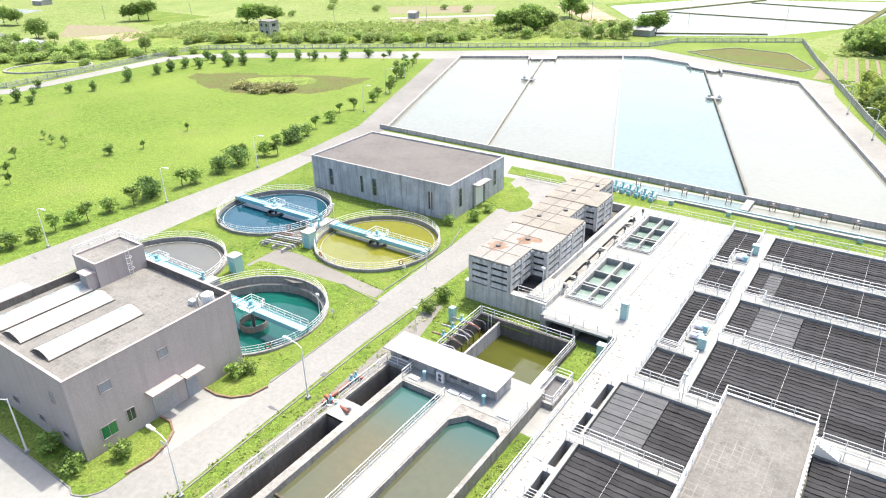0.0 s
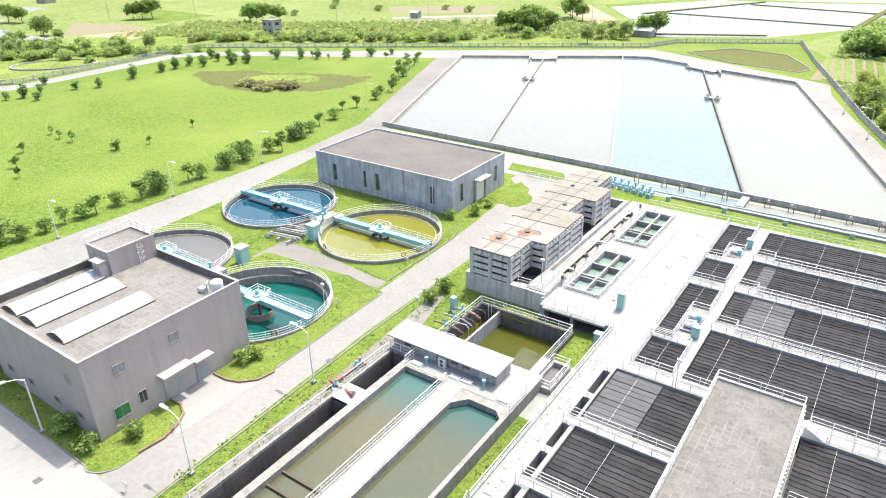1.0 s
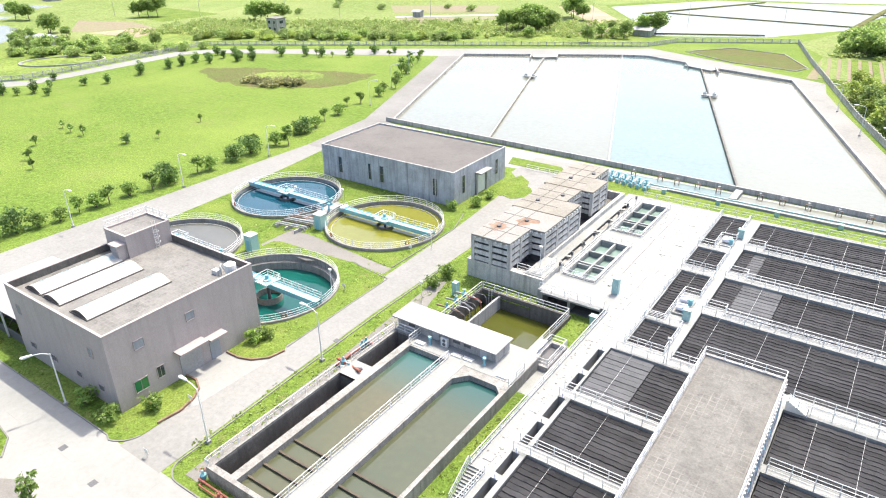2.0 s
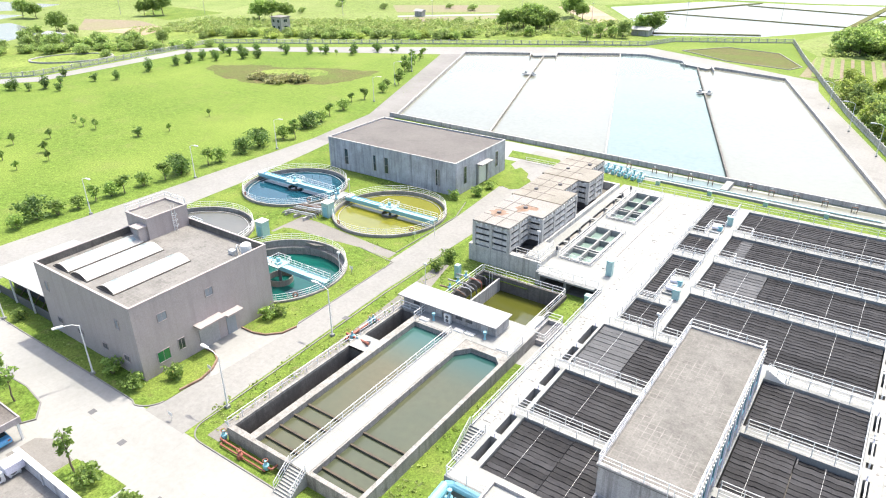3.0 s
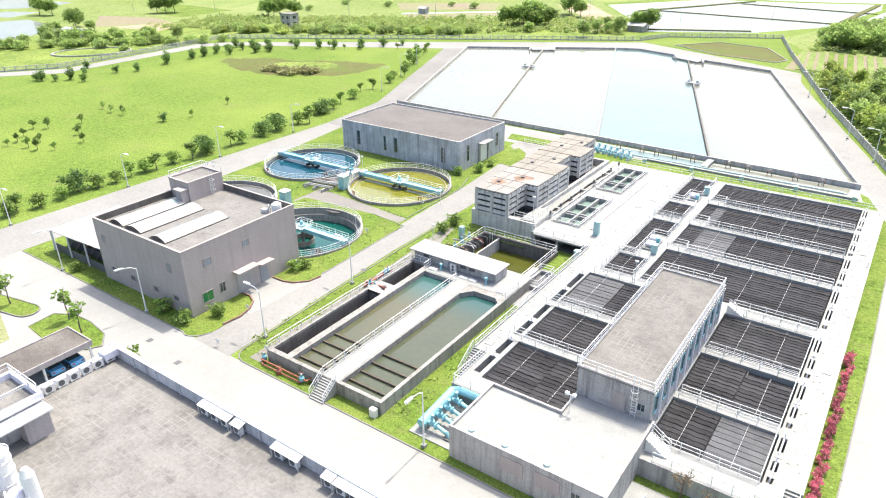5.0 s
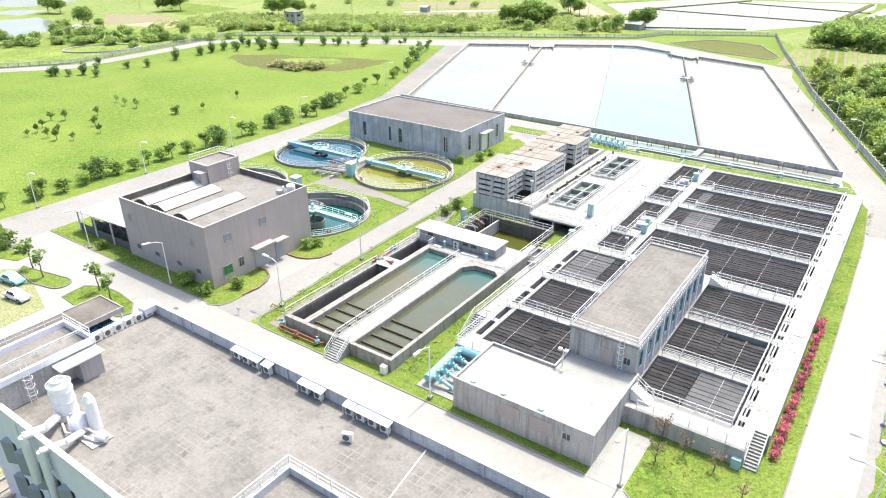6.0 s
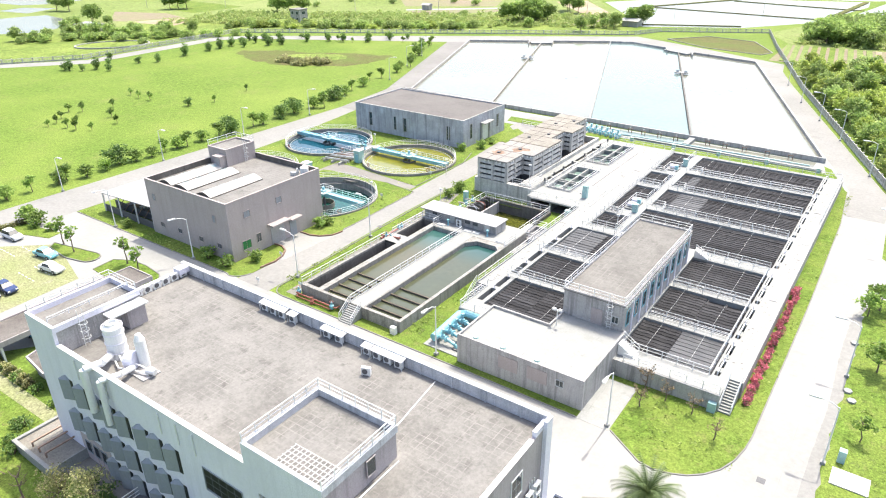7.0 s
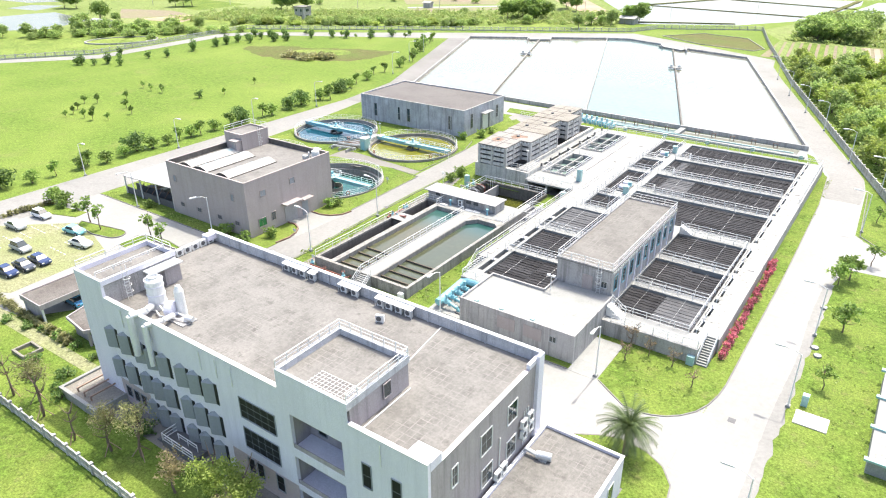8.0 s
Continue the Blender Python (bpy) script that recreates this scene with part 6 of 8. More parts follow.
wall_line("pond_walk", [(-34, 129.3), (-8, 128.6), (8.6, 128.2)], 0, 0.5, 1.1, deck_concrete, None, "raised white concrete walk before the pond")
lone("pond_landing", Geo().box(-22.2, 129.6, 0.02, -20.8, 135.2, 0.9), deck_concrete, "white concrete landing at the pond wall", "walk", kind="structure")
lone("overflow_channel", Geo().box(-50, 130.6, 0.02, -22.4, 134.4, 0.14), blue_pond_water, "shallow pale blue water in the overflow channel", "water", kind="structure")
lone("overflow_channel_east", Geo().box(-20.6, 130.2, 0.02, 6.6, 133.9, 0.12), pond_water, "shallow milky water in the overflow channel, paled for the sky sheen", "water", kind="structure")
for x, y in ((-42.7, 133.6), (-36.9, 133.5), (-33.3, 133.2), (-29.1, 133.2), (-24.9, 132.9), (-17.3, 133.6), (-13.2, 133.4), (-8.7, 133.2), (-3.6, 133.0), (1.4, 132.8)):
    gate = thing("penstock", "small rusty-pink penstock frame at the pond wall", "penstock", (x, y, 0), group="penstocks at the pond wall")
    for dx in (-0.45, 0.45):
        part("post", Geo().box(x + dx - 0.07, y - 0.07, 0.1, x + dx + 0.07, y + 0.07, 1.1), rust_stain, gate)
    part("head", Geo().box(x - 0.6, y - 0.1, 1.1, x + 0.6, y + 0.1, 1.22), rust_stain, gate)
    part("spindle", Geo().tube((x, y, 0.1), (x, y, 1.7), 0.04, 6), galvanised, gate)
    part("wheel", Geo().lathe(x, y, [(0.2, 1.6), (0.24, 1.63), (0.2, 1.66), (0.17, 1.63)], 10, True), white_paint, gate)
railing([(-64, 125.4), (-50, 125.2)], 0.02, step=2.6)
railing([(-35.0, 118.0), (13.3, 118.0)], DECK, step=2.4, rails=2)
railing([(13.3, 118.0), (13.3, 92)], DECK, step=2.4, rails=2)

# ---- office building ----
office = thing("office_building", "white three-storey office building with flat grey roof", "building", (-20, -1.5, 0))
OX0, OX1, OY0, OY1 = -44.7, 3.7, -10.3, 7.6
RZ, SZ_, NZ, EZ = 12.8, 14.0, 14.0, 13.1
th = 0.35
BALC = [(-11.3, -5.1, 7.9, 11.7), (-11.3, -5.1, 3.6, 6.9), (-11.3, -5.1, 0.3, 2.9)]
# south front: the wall is left open at the balconies
part("front_wall", Geo().box(OX0, OY0, 0, BALC[0][0], OY0 + th, SZ_), white_wall, office)
part("front_wall", Geo().box(BALC[0][1], OY0, 0, OX1, OY0 + th, SZ_), white_wall, office)
for z0, z1 in ((0.0, 0.3), (2.9, 3.6), (6.9, 7.9), (11.7, SZ_)):
    part("spandrel", Geo().box(BALC[0][0], OY0, z0, BALC[0][1], OY0 + th, z1), white_wall, office)
part("north_wall", Geo().box(OX0, OY1 - th, 0, OX1, OY1, NZ), stained_white, office)
part("west_wall", Geo().box(OX0, OY0 + th, 0, OX0 + th, OY1 - th, 13.3), white_wall, office)
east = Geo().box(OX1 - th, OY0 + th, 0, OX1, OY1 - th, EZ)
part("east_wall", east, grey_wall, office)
part("corner_pier", Geo().box(OX1 - th, OY1 - 2.2, EZ, OX1, OY1 - th, NZ - 0.35), white_wall, office)
part("corner_pier", Geo().box(OX1 - 2.2, OY0 + th, EZ, OX1 + 0.02, OY0 + 1.8, SZ_), white_wall, office)
part("corner_pier", Geo().box(OX1 + 0.003, OY1 - 1.0, 0, OX1 + 0.35, OY1, NZ), white_wall, office)
part("corner_pier", Geo().box(OX0 + th, OY1 - 1.7, 13.3, OX0 + 1.5, OY1 - th, NZ), white_wall, office)
part("coping", Geo().box(OX0 - 0.05, OY1 - th - 0.05, NZ, OX1 + 0.05, OY1 + 0.05, NZ + 0.08), white_paint, office)
part("coping", Geo().box(OX0 + 5.2, OY0 - 0.05, SZ_, -12.5, OY0 + th + 0.05, SZ_ + 0.08).box(-4.2, OY0 - 0.05, SZ_, OX1, OY0 + th + 0.05, SZ_ + 0.08), white_paint, office)
part("coping", Geo().box(OX1 - th - 0.04, OY0 + 1.8, EZ, OX1 + 0.05, OY1 - 2.6, EZ + 0.06), white_paint, office)
part("roof", Geo().box(OX0 + th, OY0 + th, RZ - 0.4, OX1 - th, OY1 - th, RZ), roof_concrete, office)
for i in range(13):
    x = OX0 + 4 + i * 3.5
    part("parapet_rib", Geo().box(x - 0.08, OY1 - th - 0.1, RZ, x + 0.08, OY1 - th - 0.002, NZ - 0.1), stained_white, office)
# west stair house
part("stair_house", slab([(OX0, OY0 + th, -39.6, -1.4)], [], RZ - 0.2, 15.4), wall_concrete, office)
part("stair_roof", Geo().box(OX0 + 0.3, OY0 + 0.3, 15.4, -39.7, -1.5, 15.45), roof_concrete, office)
part("stair_parapet", slab([(OX0, OY0, -39.4, -1.2)], [(OX0 + 0.3, OY0 + 0.3, -39.7, -1.5)], 15.4, 16.0), white_wall, office)
part("front_upstand", Geo().box(OX0, OY0, SZ_, -39.6, OY0 + th - 0.003, 15.4), white_wall, office)
part("stair_door_house", Geo().box(-39.6, -3.6, RZ, -38.2, -1.6, 15.0), grey_wall, office)
part("stair_door_canopy", Geo().box(-39.6, -5.4, 15.0, -37.9, -1.3, 15.15), white_paint, office)
roof_ladder(office, -39.4, -7.6, RZ, 15.9, "x", 1)
railing([(OX0 + 0.2, OY0 + 0.3), (OX0 + 0.2, -1.4), (-39.7, -1.4)], 16.0, 0.9)
railing([(-40.9, OY0 + 0.4), (-40.9, -1.5)], 16.0, 0.5, rails=2)
# second roof house with railing
part("roof_house", slab([(-12.4, OY0 + th, -4.3, -2.3)], [], RZ - 0.2, 15.3), grey_wall, office)
part("house_parapet", slab([(-12.5, OY0, -4.2, -2.2)], [(-12.2, OY0 + 0.3, -4.5, -2.5)], 15.3, 16.0), stained_white, office)
part("house_roof", Geo().box(-12.2, OY0 + 0.3, 15.3, -4.5, -2.5, 15.36), roof_concrete, office)
part("house_front", Geo().box(-12.5, OY0 - 0.02, SZ_, -4.2, OY0 - 0.003, 16.02), white_wall, office)
window(office, "x", -4.2, -5.4, 14.4, 0.9, 1.4, grey_wall, glass, 1, 1, out=1)
railing([(-12.4, OY0 + 0.1), (-12.4, -2.3), (-4.3, -2.3), (-4.3, OY0 + 0.1)], 16.0, 0.9, step=1.3)
g = Geo()
for i in range(12):
    g.tube((-9.4 + i * 0.4, OY0 + 0.5, 15.5), (-9.4 + i * 0.4, OY0 + 2.6, 15.5), 0.022, 4)
for i in range(6):
    g.tube((-9.5, OY0 + 0.5 + i * 0.42, 15.54), (-4.9, OY0 + 0.5 + i * 0.42, 15.54), 0.022, 4)
lone("pipe_grid", g, white_paint, "white pipe grid lying on the roof house", "pipe grid")
# pinkish tile cladding of the ground floor
for x0, x1 in ((OX0 + 4.5, -34.6), (-20.6, BALC[0][0])):
    part("plinth_cladding", Geo().box(x0, OY0 - 0.03, 0, x1, OY0 - 0.003, 3.3), pink_tile, office, "pinkish tile cladding of the ground floor")
for x in (-38.9, -37.4, -36.0):
    window(office, "y", OY0 - 0.03, x, 1.9, 0.9, 1.4, louvre_grey, dark_glass, 1, 2, out=-1)
# angled window bays
for row, z in enumerate((9.1, 5.1, 1.4)):
    for k, x in enumerate((-39.4, -36.9, -34.1, -32.0, -29.9, -26.9, -24.8, -22.5)):
        if row == 2 and k < 2:
            continue
        bay = part("window_bay", Geo().hexa([(x - 0.8, OY0 - 0.003), (x - 0.72, OY0 - 0.5), (x - 0.5, OY0 - 0.52), (x + 0.55, OY0 - 0.08), (x + 0.55, OY0 - 0.003)], z - 1.2, z + 1.2), louvre_grey, office, "angled grey window bay")
        for zc, tip in ((z + 1.2, z + 1.55), (z - 1.2, z - 1.5)):
            part("bay_cap", Geo().add([(x - 0.8, OY0 - 0.003, zc), (x - 0.72, OY0 - 0.5, zc), (x - 0.5, OY0 - 0.52, zc), (x + 0.55, OY0 - 0.08, zc), (x + 0.55, OY0 - 0.003, zc), (x - 0.15, OY0 - 0.003, tip)], [(0, 1, 5), (1, 2, 5), (2, 3, 5), (3, 4, 5), (4, 0, 5)]), louvre_grey, bay)
        part("pane", Geo().box(x + 0.56, OY0 - 0.05, z - 1.25, x + 0.98, OY0 - 0.003, z + 1.25), dark_glass, bay)
for z, h in ((9.35, 2.3), (5.75, 2.4)):
    window(office, "y", OY0, -15.8, z, 4.8, h, louvre_grey, dark_glass, 5, 3, out=-1)
for x, z, w, h in ((-2.5, 9.5, 0.9, 2.5), (0.6, 9.5, 0.9, 2.5), (-2.5, 5.4, 0.9, 2.3), (0.6, 5.4, 0.9, 2.3), (-17.9, 2.2, 0.9, 1.8), (-16.6, 2.2, 0.9, 1.8), (-13.8, 2.2, 1.0, 1.9)):
    window(office, "y", OY0, x, z, w, h, louvre_grey, dark_glass, 1, 2, out=-1)
for x0, x1, z0, z1 in BALC:
    part("balcony_floor", Geo().box(x0, OY0 + th, z0 - 0.25, x1, OY0 + 2.2, z0), white_wall, office)
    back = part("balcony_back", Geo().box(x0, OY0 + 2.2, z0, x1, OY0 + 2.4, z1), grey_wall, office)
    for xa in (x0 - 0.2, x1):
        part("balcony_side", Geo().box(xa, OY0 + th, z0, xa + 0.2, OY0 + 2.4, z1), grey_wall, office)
    part("balcony_rail", Geo().box(x0, OY0 + 0.05, z0, x1, OY0 + 0.15, z0 + 0.45), grey_wall, office)
    for x in (x0 + 1.6, x1 - 0.9):
        window(office, "y", OY0 + 2.2, x, z0 + 1.6, 1.0, 2.0, louvre_grey, dark_glass, 1, 2, out=-1)
for y, z, w, h in ((-2.0, 10.2, 1.7, 2.2), (2.4, 10.4, 1.6, 2.1), (-6.8, 10.2, 0.8, 2.0), (-1.8, 6.3, 1.7, 2.0), (2.4, 6.3, 1.6, 2.0), (-6.8, 6.2, 0.8, 1.9)):
    window(office, "x", OX1, y, z, w, h, white_paint, glass, 2, 2, out=1)
for x in (-36.5, -31.5, -23.4, -21.0, -18.8, -0.9):
    part("drain_pipe", Geo().tube((x, OY0 - 0.08, 11.4), (x, OY0 - 0.08, 13.6), 0.06, 6), white_paint, office)
for y in (4.6, 5.0, 5.4, 0.2):
    part("drain_pipe", Geo().tube((OX1 + 0.1, y, 5.0), (OX1 + 0.1, y, 9.0), 0.06, 6), white_paint, office)


def condenser(x, y, z, rz):
    """A wall or roof air-conditioning condenser."""
    c = thing("air_conditioner", "white air-conditioning condenser on the office", "air conditioner", (0, 0, 0), group="condensers on the office")
    part("case", Geo().box(-0.45, -0.17, 0, 0.45, 0.17, 0.8), white_paint, c)
    part("fan_grille", Geo().tube((-0.08, -0.175, 0.4), (-0.08, -0.2, 0.4), 0.28, 14), dark_grey, c)
    for fx in (-0.4, 0.3):
        part("foot", Geo().box(fx, -0.2, -0.08, fx + 0.1, 0.2, 0), galvanised, c)
    c.matrix_basis = pose(x, y, z + 0.08, 0, 0, rz)
    return c


first = condenser(-43.6, -0.4, RZ, 90)
for k in range(1, 7):
    copy_thing(first, pose(-43.6, -0.4 + k * 1.15, RZ + 0.08, 0, 0, 90))
for x in (-29.6, -28.3, -27.0, -25.4, -20.5, -18.9, -15.2, -14.0, -12.7, -11.4):
    copy_thing(first, pose(x, OY1 - th - 0.42, RZ + 0.08, 0, 0, 0))
for x0, x1 in ((-30.2, -26.3), (-26.0, -24.8), (-21.2, -18.2), (-15.8, -14.7), (-14.6, -10.8)):
    y0, y1 = OY1 - th - 0.8, OY1 - th - 0.003
    hood = thing("condenser_hood", "pale sheet-metal rain hood over condensers on the roof", "hood", ((x0 + x1) / 2, y0, RZ), group="condenser hoods")
    part("sheet", Geo().add([(x0, y0, RZ + 0.98), (x1, y0, RZ + 0.98), (x1, y1, RZ + 1.14), (x0, y1, RZ + 1.14), (x0, y0, RZ + 1.01), (x1, y0, RZ + 1.01), (x1, y1, RZ + 1.17), (x0, y1, RZ + 1.17)], [(3, 2, 1, 0), (4, 5, 6, 7), (0, 1, 5, 4), (1, 2, 6, 5), (2, 3, 7, 6), (3, 0, 4, 7)]), white_paint, hood)
    for x in (x0 + 0.04, x1 - 0.04):
        part("leg", Geo().box(x - 0.03, y0 + 0.04, RZ, x + 0.03, y0 + 0.1, RZ + 0.99), galvanised, hood)
copy_thing(first, pose(-13.2, 4.3, RZ + 0.08, 0, 0, 20))
for y, z in ((4.2, 6.4), (5.4, 6.5), (4.2, 7.6), (5.4, 7.7), (0.6, 5.0), (-0.4, 4.9)):
    copy_thing(first, pose(OX1 + 0.35, y, z, 0, 0, 90))
    lone("condenser_bracket", Geo().box(OX1 + 0.003, y - 0.4, z - 0.16, OX1 + 0.6, y + 0.4, z - 0.09), galvanised, "steel bracket carrying a condenser", "bracket", "condenser brackets")
lone("roof_cable", Geo().path([(-6.2, -2.1, RZ + 0.05), (-7.4, 7.0, RZ + 0.05)], 0.06, 6), white_paint, "white conduit lying across the office roof", "pipe")
lone("roof_cable", Geo().path([(-3.9, -9.6, RZ + 0.06), (-3.9, -2.6, RZ + 0.06)], 0.06, 6), white_paint, "white conduit lying across the office roof", "pipe")

# exhaust scrubber on the roof edge
scrub = thing("exhaust_scrubber", "white plastic exhaust scrubber tower with ducts", "scrubber", (-34.8, -7.6, RZ))
part("tower", Geo().lathe(-34.9, -6.9, [(0, RZ), (0.92, RZ), (0.92, RZ + 3.3), (0.6, RZ + 3.6), (0.6, RZ + 3.8), (0.5, RZ + 3.8), (0.5, RZ + 3.5), (0, RZ + 3.4)], 24), white_paint, scrub)
for z in (0.7, 1.7, 2.7, 3.4):
    part("hoop", Geo().lathe(-34.9, -6.9, [(0.92, RZ + z), (0.97, RZ + z), (0.97, RZ + z + 0.08), (0.92, RZ + z + 0.08)], 24, True), white_wall, scrub)
part("chimney", Geo().lathe(-31.4, -6.4, [(0, RZ), (0.5, RZ), (0.5, RZ + 2.9), (0.25, RZ + 3.5), (0, RZ + 3.65)], 18), white_paint, scrub)
part("duct", Geo().path([(-34.4, -8.0, RZ + 0.8), (-33.2, -9.4, RZ + 1.3), (-33.6, -10.9, RZ + 1.3), (-33.6, -10.95, 9.4)], 0.36, 14), white_paint, scrub)
part("duct", Geo().path([(-31.2, -7.6, RZ + 0.6), (-30.6, -9.2, RZ + 1.0), (-31.2, -10.85, RZ + 1.0), (-31.2, -10.9, 9.0)], 0.28, 12), white_paint, scrub)
part("fan", Geo().tube((-32.4, -7.4, RZ + 0.9), (-31.6, -7.0, RZ + 0.9), 0.85, 18), white_wall, scrub)
part("motor", Geo().tube((-29.8, -7.2, RZ + 0.5), (-28.9, -6.9, RZ + 0.5), 0.28, 12), galvanised, scrub)
part("skid", Geo().box(-32.6, -8.0, RZ + 0.003, -29.2, -6.2, RZ + 0.12), wall_concrete, scrub)
for dx, z in ((0.0, 0.35), (0.5, 0.7)):
    part("pipe", Geo().path([(-33.8, -7.9 + dx, RZ + z), (-32.6, -8.3 + dx, RZ + z), (-31.0, -7.7 + dx, RZ + z), (-29.4, -7.3 + dx, RZ + 0.3)], 0.09, 8), white_paint, scrub)

# annex of the office
annex = thing("annex", "single-storey grey annex with a flat roof", "building", (8, 2, 0))
parapet_block(annex, OX1 + 0.36, -9.0, 12.3, 9.0, 4.6, 4.3, white_wall, roof_concrete, 0.22, cap=white_paint)
for y in (-6, -2, 2, 6):
    window(annex, "x", 12.3, y, 2.4, 1.2, 2.0, white_paint, glass, 2, 1, out=1)
blower = thing("roof_fan", "grey exhaust fan with duct on the annex roof", "fan", (6.2, 4.6, 4.3))
part("case", Geo().tube((5.4, 4.4, 4.75), (6.8, 4.8, 4.75), 0.4, 14), galvanised, blower)
part("duct", Geo().path([(5.4, 4.4, 4.75), (4.2, 4.4, 4.9)], 0.2, 10), white_paint, blower)
part("foot", Geo().box(5.7, 4.2, 4.3, 6.5, 5.0, 4.45), galvanised, blower)

# car shelter and garden house west of the office
cs = thing("car_shelter", "flat brown-roofed car shelter on slim posts", "shelter", (-63, 3, 0))
part("roof", slab([(-70.2, -7.4, -64.8, 14.0)], [], 2.7, 2.9), brown_roof, cs)
part("fascia", slab([(-70.35, -7.55, -64.65, 14.15)], [(-70.2, -7.4, -64.8, 14.0)], 2.3, 3.05), grey_wall, cs)
for y in (-7.2, 3.0):
    part("end_wall", Geo().box(-69.8, y, 0, -65.2, y + 0.2, 2.3), grey_wall, cs)
for x, y in ((-70.0, 13.8), (-65.0, 13.8), (-70.0, 8.0), (-65.0, 8.0), (-70.0, 1.0), (-65.0, 1.0), (-70.0, -7.2), (-65.0, -7.2)):
    part("post", Geo().box(x - 0.12, y - 0.12, 0, x + 0.12, y + 0.12, 2.74), white_paint, cs)
gh = thing("garden_shelter", "flat-roofed garden shelter with a dark roof and pale rim", "shelter", (-56, -4.5, 0))
ROOF_LINE = [(-59.4, -6.6), (-54.2, -7.2), (-52.6, -4.6), (-52.8, -1.8), (-57.6, -1.4), (-60.2, -3.8)]
part("roof", Geo().hexa(ROOF_LINE, 2.35, 2.6), brown_roof, gh)
wall_line("roof_rim", ROOF_LINE + ROOF_LINE[:1], 2.3, 2.75, 0.22, grey_wall, gh, "pale concrete rim")
for x, y in ((-58.8, -6.0), (-54.4, -6.6), (-53.2, -2.4), (-57.4, -2.0), (-59.4, -3.8)):
    part("post", Geo().box(x - 0.15, y - 0.15, 0, x + 0.15, y + 0.15, 2.36), grey_wall, gh)
part("back_wall", Geo().box(-58.6, -6.2, 0, -54.6, -6.0, 1.1), grey_wall, gh)
porch = thing("porch", "pale concrete porch with wooden pergola beams", "porch", (-44, -12, 0))
part("slab", Geo().box(-47.3, -14.1, 0.01, -39.86, -8.66, 1.0), rust_slab, porch)
part("kerb", slab([(-47.5, -14.3, -39.8, -8.6)], [(-47.1, -13.9, -39.9, -8.7)], 0, 1.25), deck_concrete, porch)
for k in range(3):
    part("beam", Geo().box(-45.0 + k * 1.4, -13.4, 1.5, -44.85 + k * 1.4, -9.0, 1.65), wood_old, porch)
    part("beam_post", Geo().box(-45.0 + k * 1.4, -13.4, 1.0, -44.85 + k * 1.4, -13.25, 1.5), wood_old, porch)
ent = thing("entrance_steps", "dark entrance landing with white double handrails", "steps", (-27.6, -11.4, 0))
part("landing", Geo().box(-30.0, -12.5, 0, -24.8, -10.35, 0.7), dark_grey, ent)
for i in range(4):
    part("step", Geo().box(-30.0 - 0.35 * (i + 1), -12.3, 0, -30.0 - 0.35 * i, -10.5, 0.56 - 0.14 * i), dark_grey, ent)
railing([(-30.0, -10.6), (-30.0, -12.4), (-24.8, -12.4)], 0.7, 1.0, rails=3, r=0.055)
railing([(-28.6, -11.4), (-25.4, -11.4)], 0.7, 0.9, rails=2)
lone("planter", slab([(-61.4, -13.4, -58.4, -10.8)], [(-61.1, -13.1, -58.7, -11.1)], 0, 0.5), rust_slab, "low square brick planter on the front lawn", "planter")


# ---- trees and plants ----
def leaves(g, cx, cy, cz, rx, ry, rz, clumps, per, size, rnd, hollow=0.45, droop=0.0):
    """Small leaf quads gathered in clumps in an uneven crown."""
    for _ in range(clumps):
        while True:
            u = Vector((rnd.uniform(-1, 1), rnd.uniform(-1, 1), rnd.uniform(-1, 1)))
            if hollow < u.length < 1:
                break
        k = 0.8 + 0.6 * noise.noise(u * 2.3 + Vector((cx, cy, cz)))
        c = Vector((cx + u.x * rx * k, cy + u.y * ry * k, cz + u.z * rz * k))
        spread = 0.2 * (rx + rz) / 2
        for _ in range(per):
            p = c + Vector((rnd.gauss(0, spread), rnd.gauss(0, spread), rnd.gauss(0, spread * 0.7)))
            a = Vector((rnd.gauss(0, 1), rnd.gauss(0, 1), rnd.gauss(0, 0.6))).normalized()
            b = a.cross(Vector((rnd.gauss(0, 1), rnd.gauss(0, 1), rnd.gauss(0, 1)))).normalized()
            s = size * rnd.uniform(0.6, 1.3)
            a, b = a * s, b * s * 0.55
            if droop:
                a.z -= droop * s
            g.add([p - a, p + b, p + a, p - b], [(0, 1, 2, 3)])
    return g


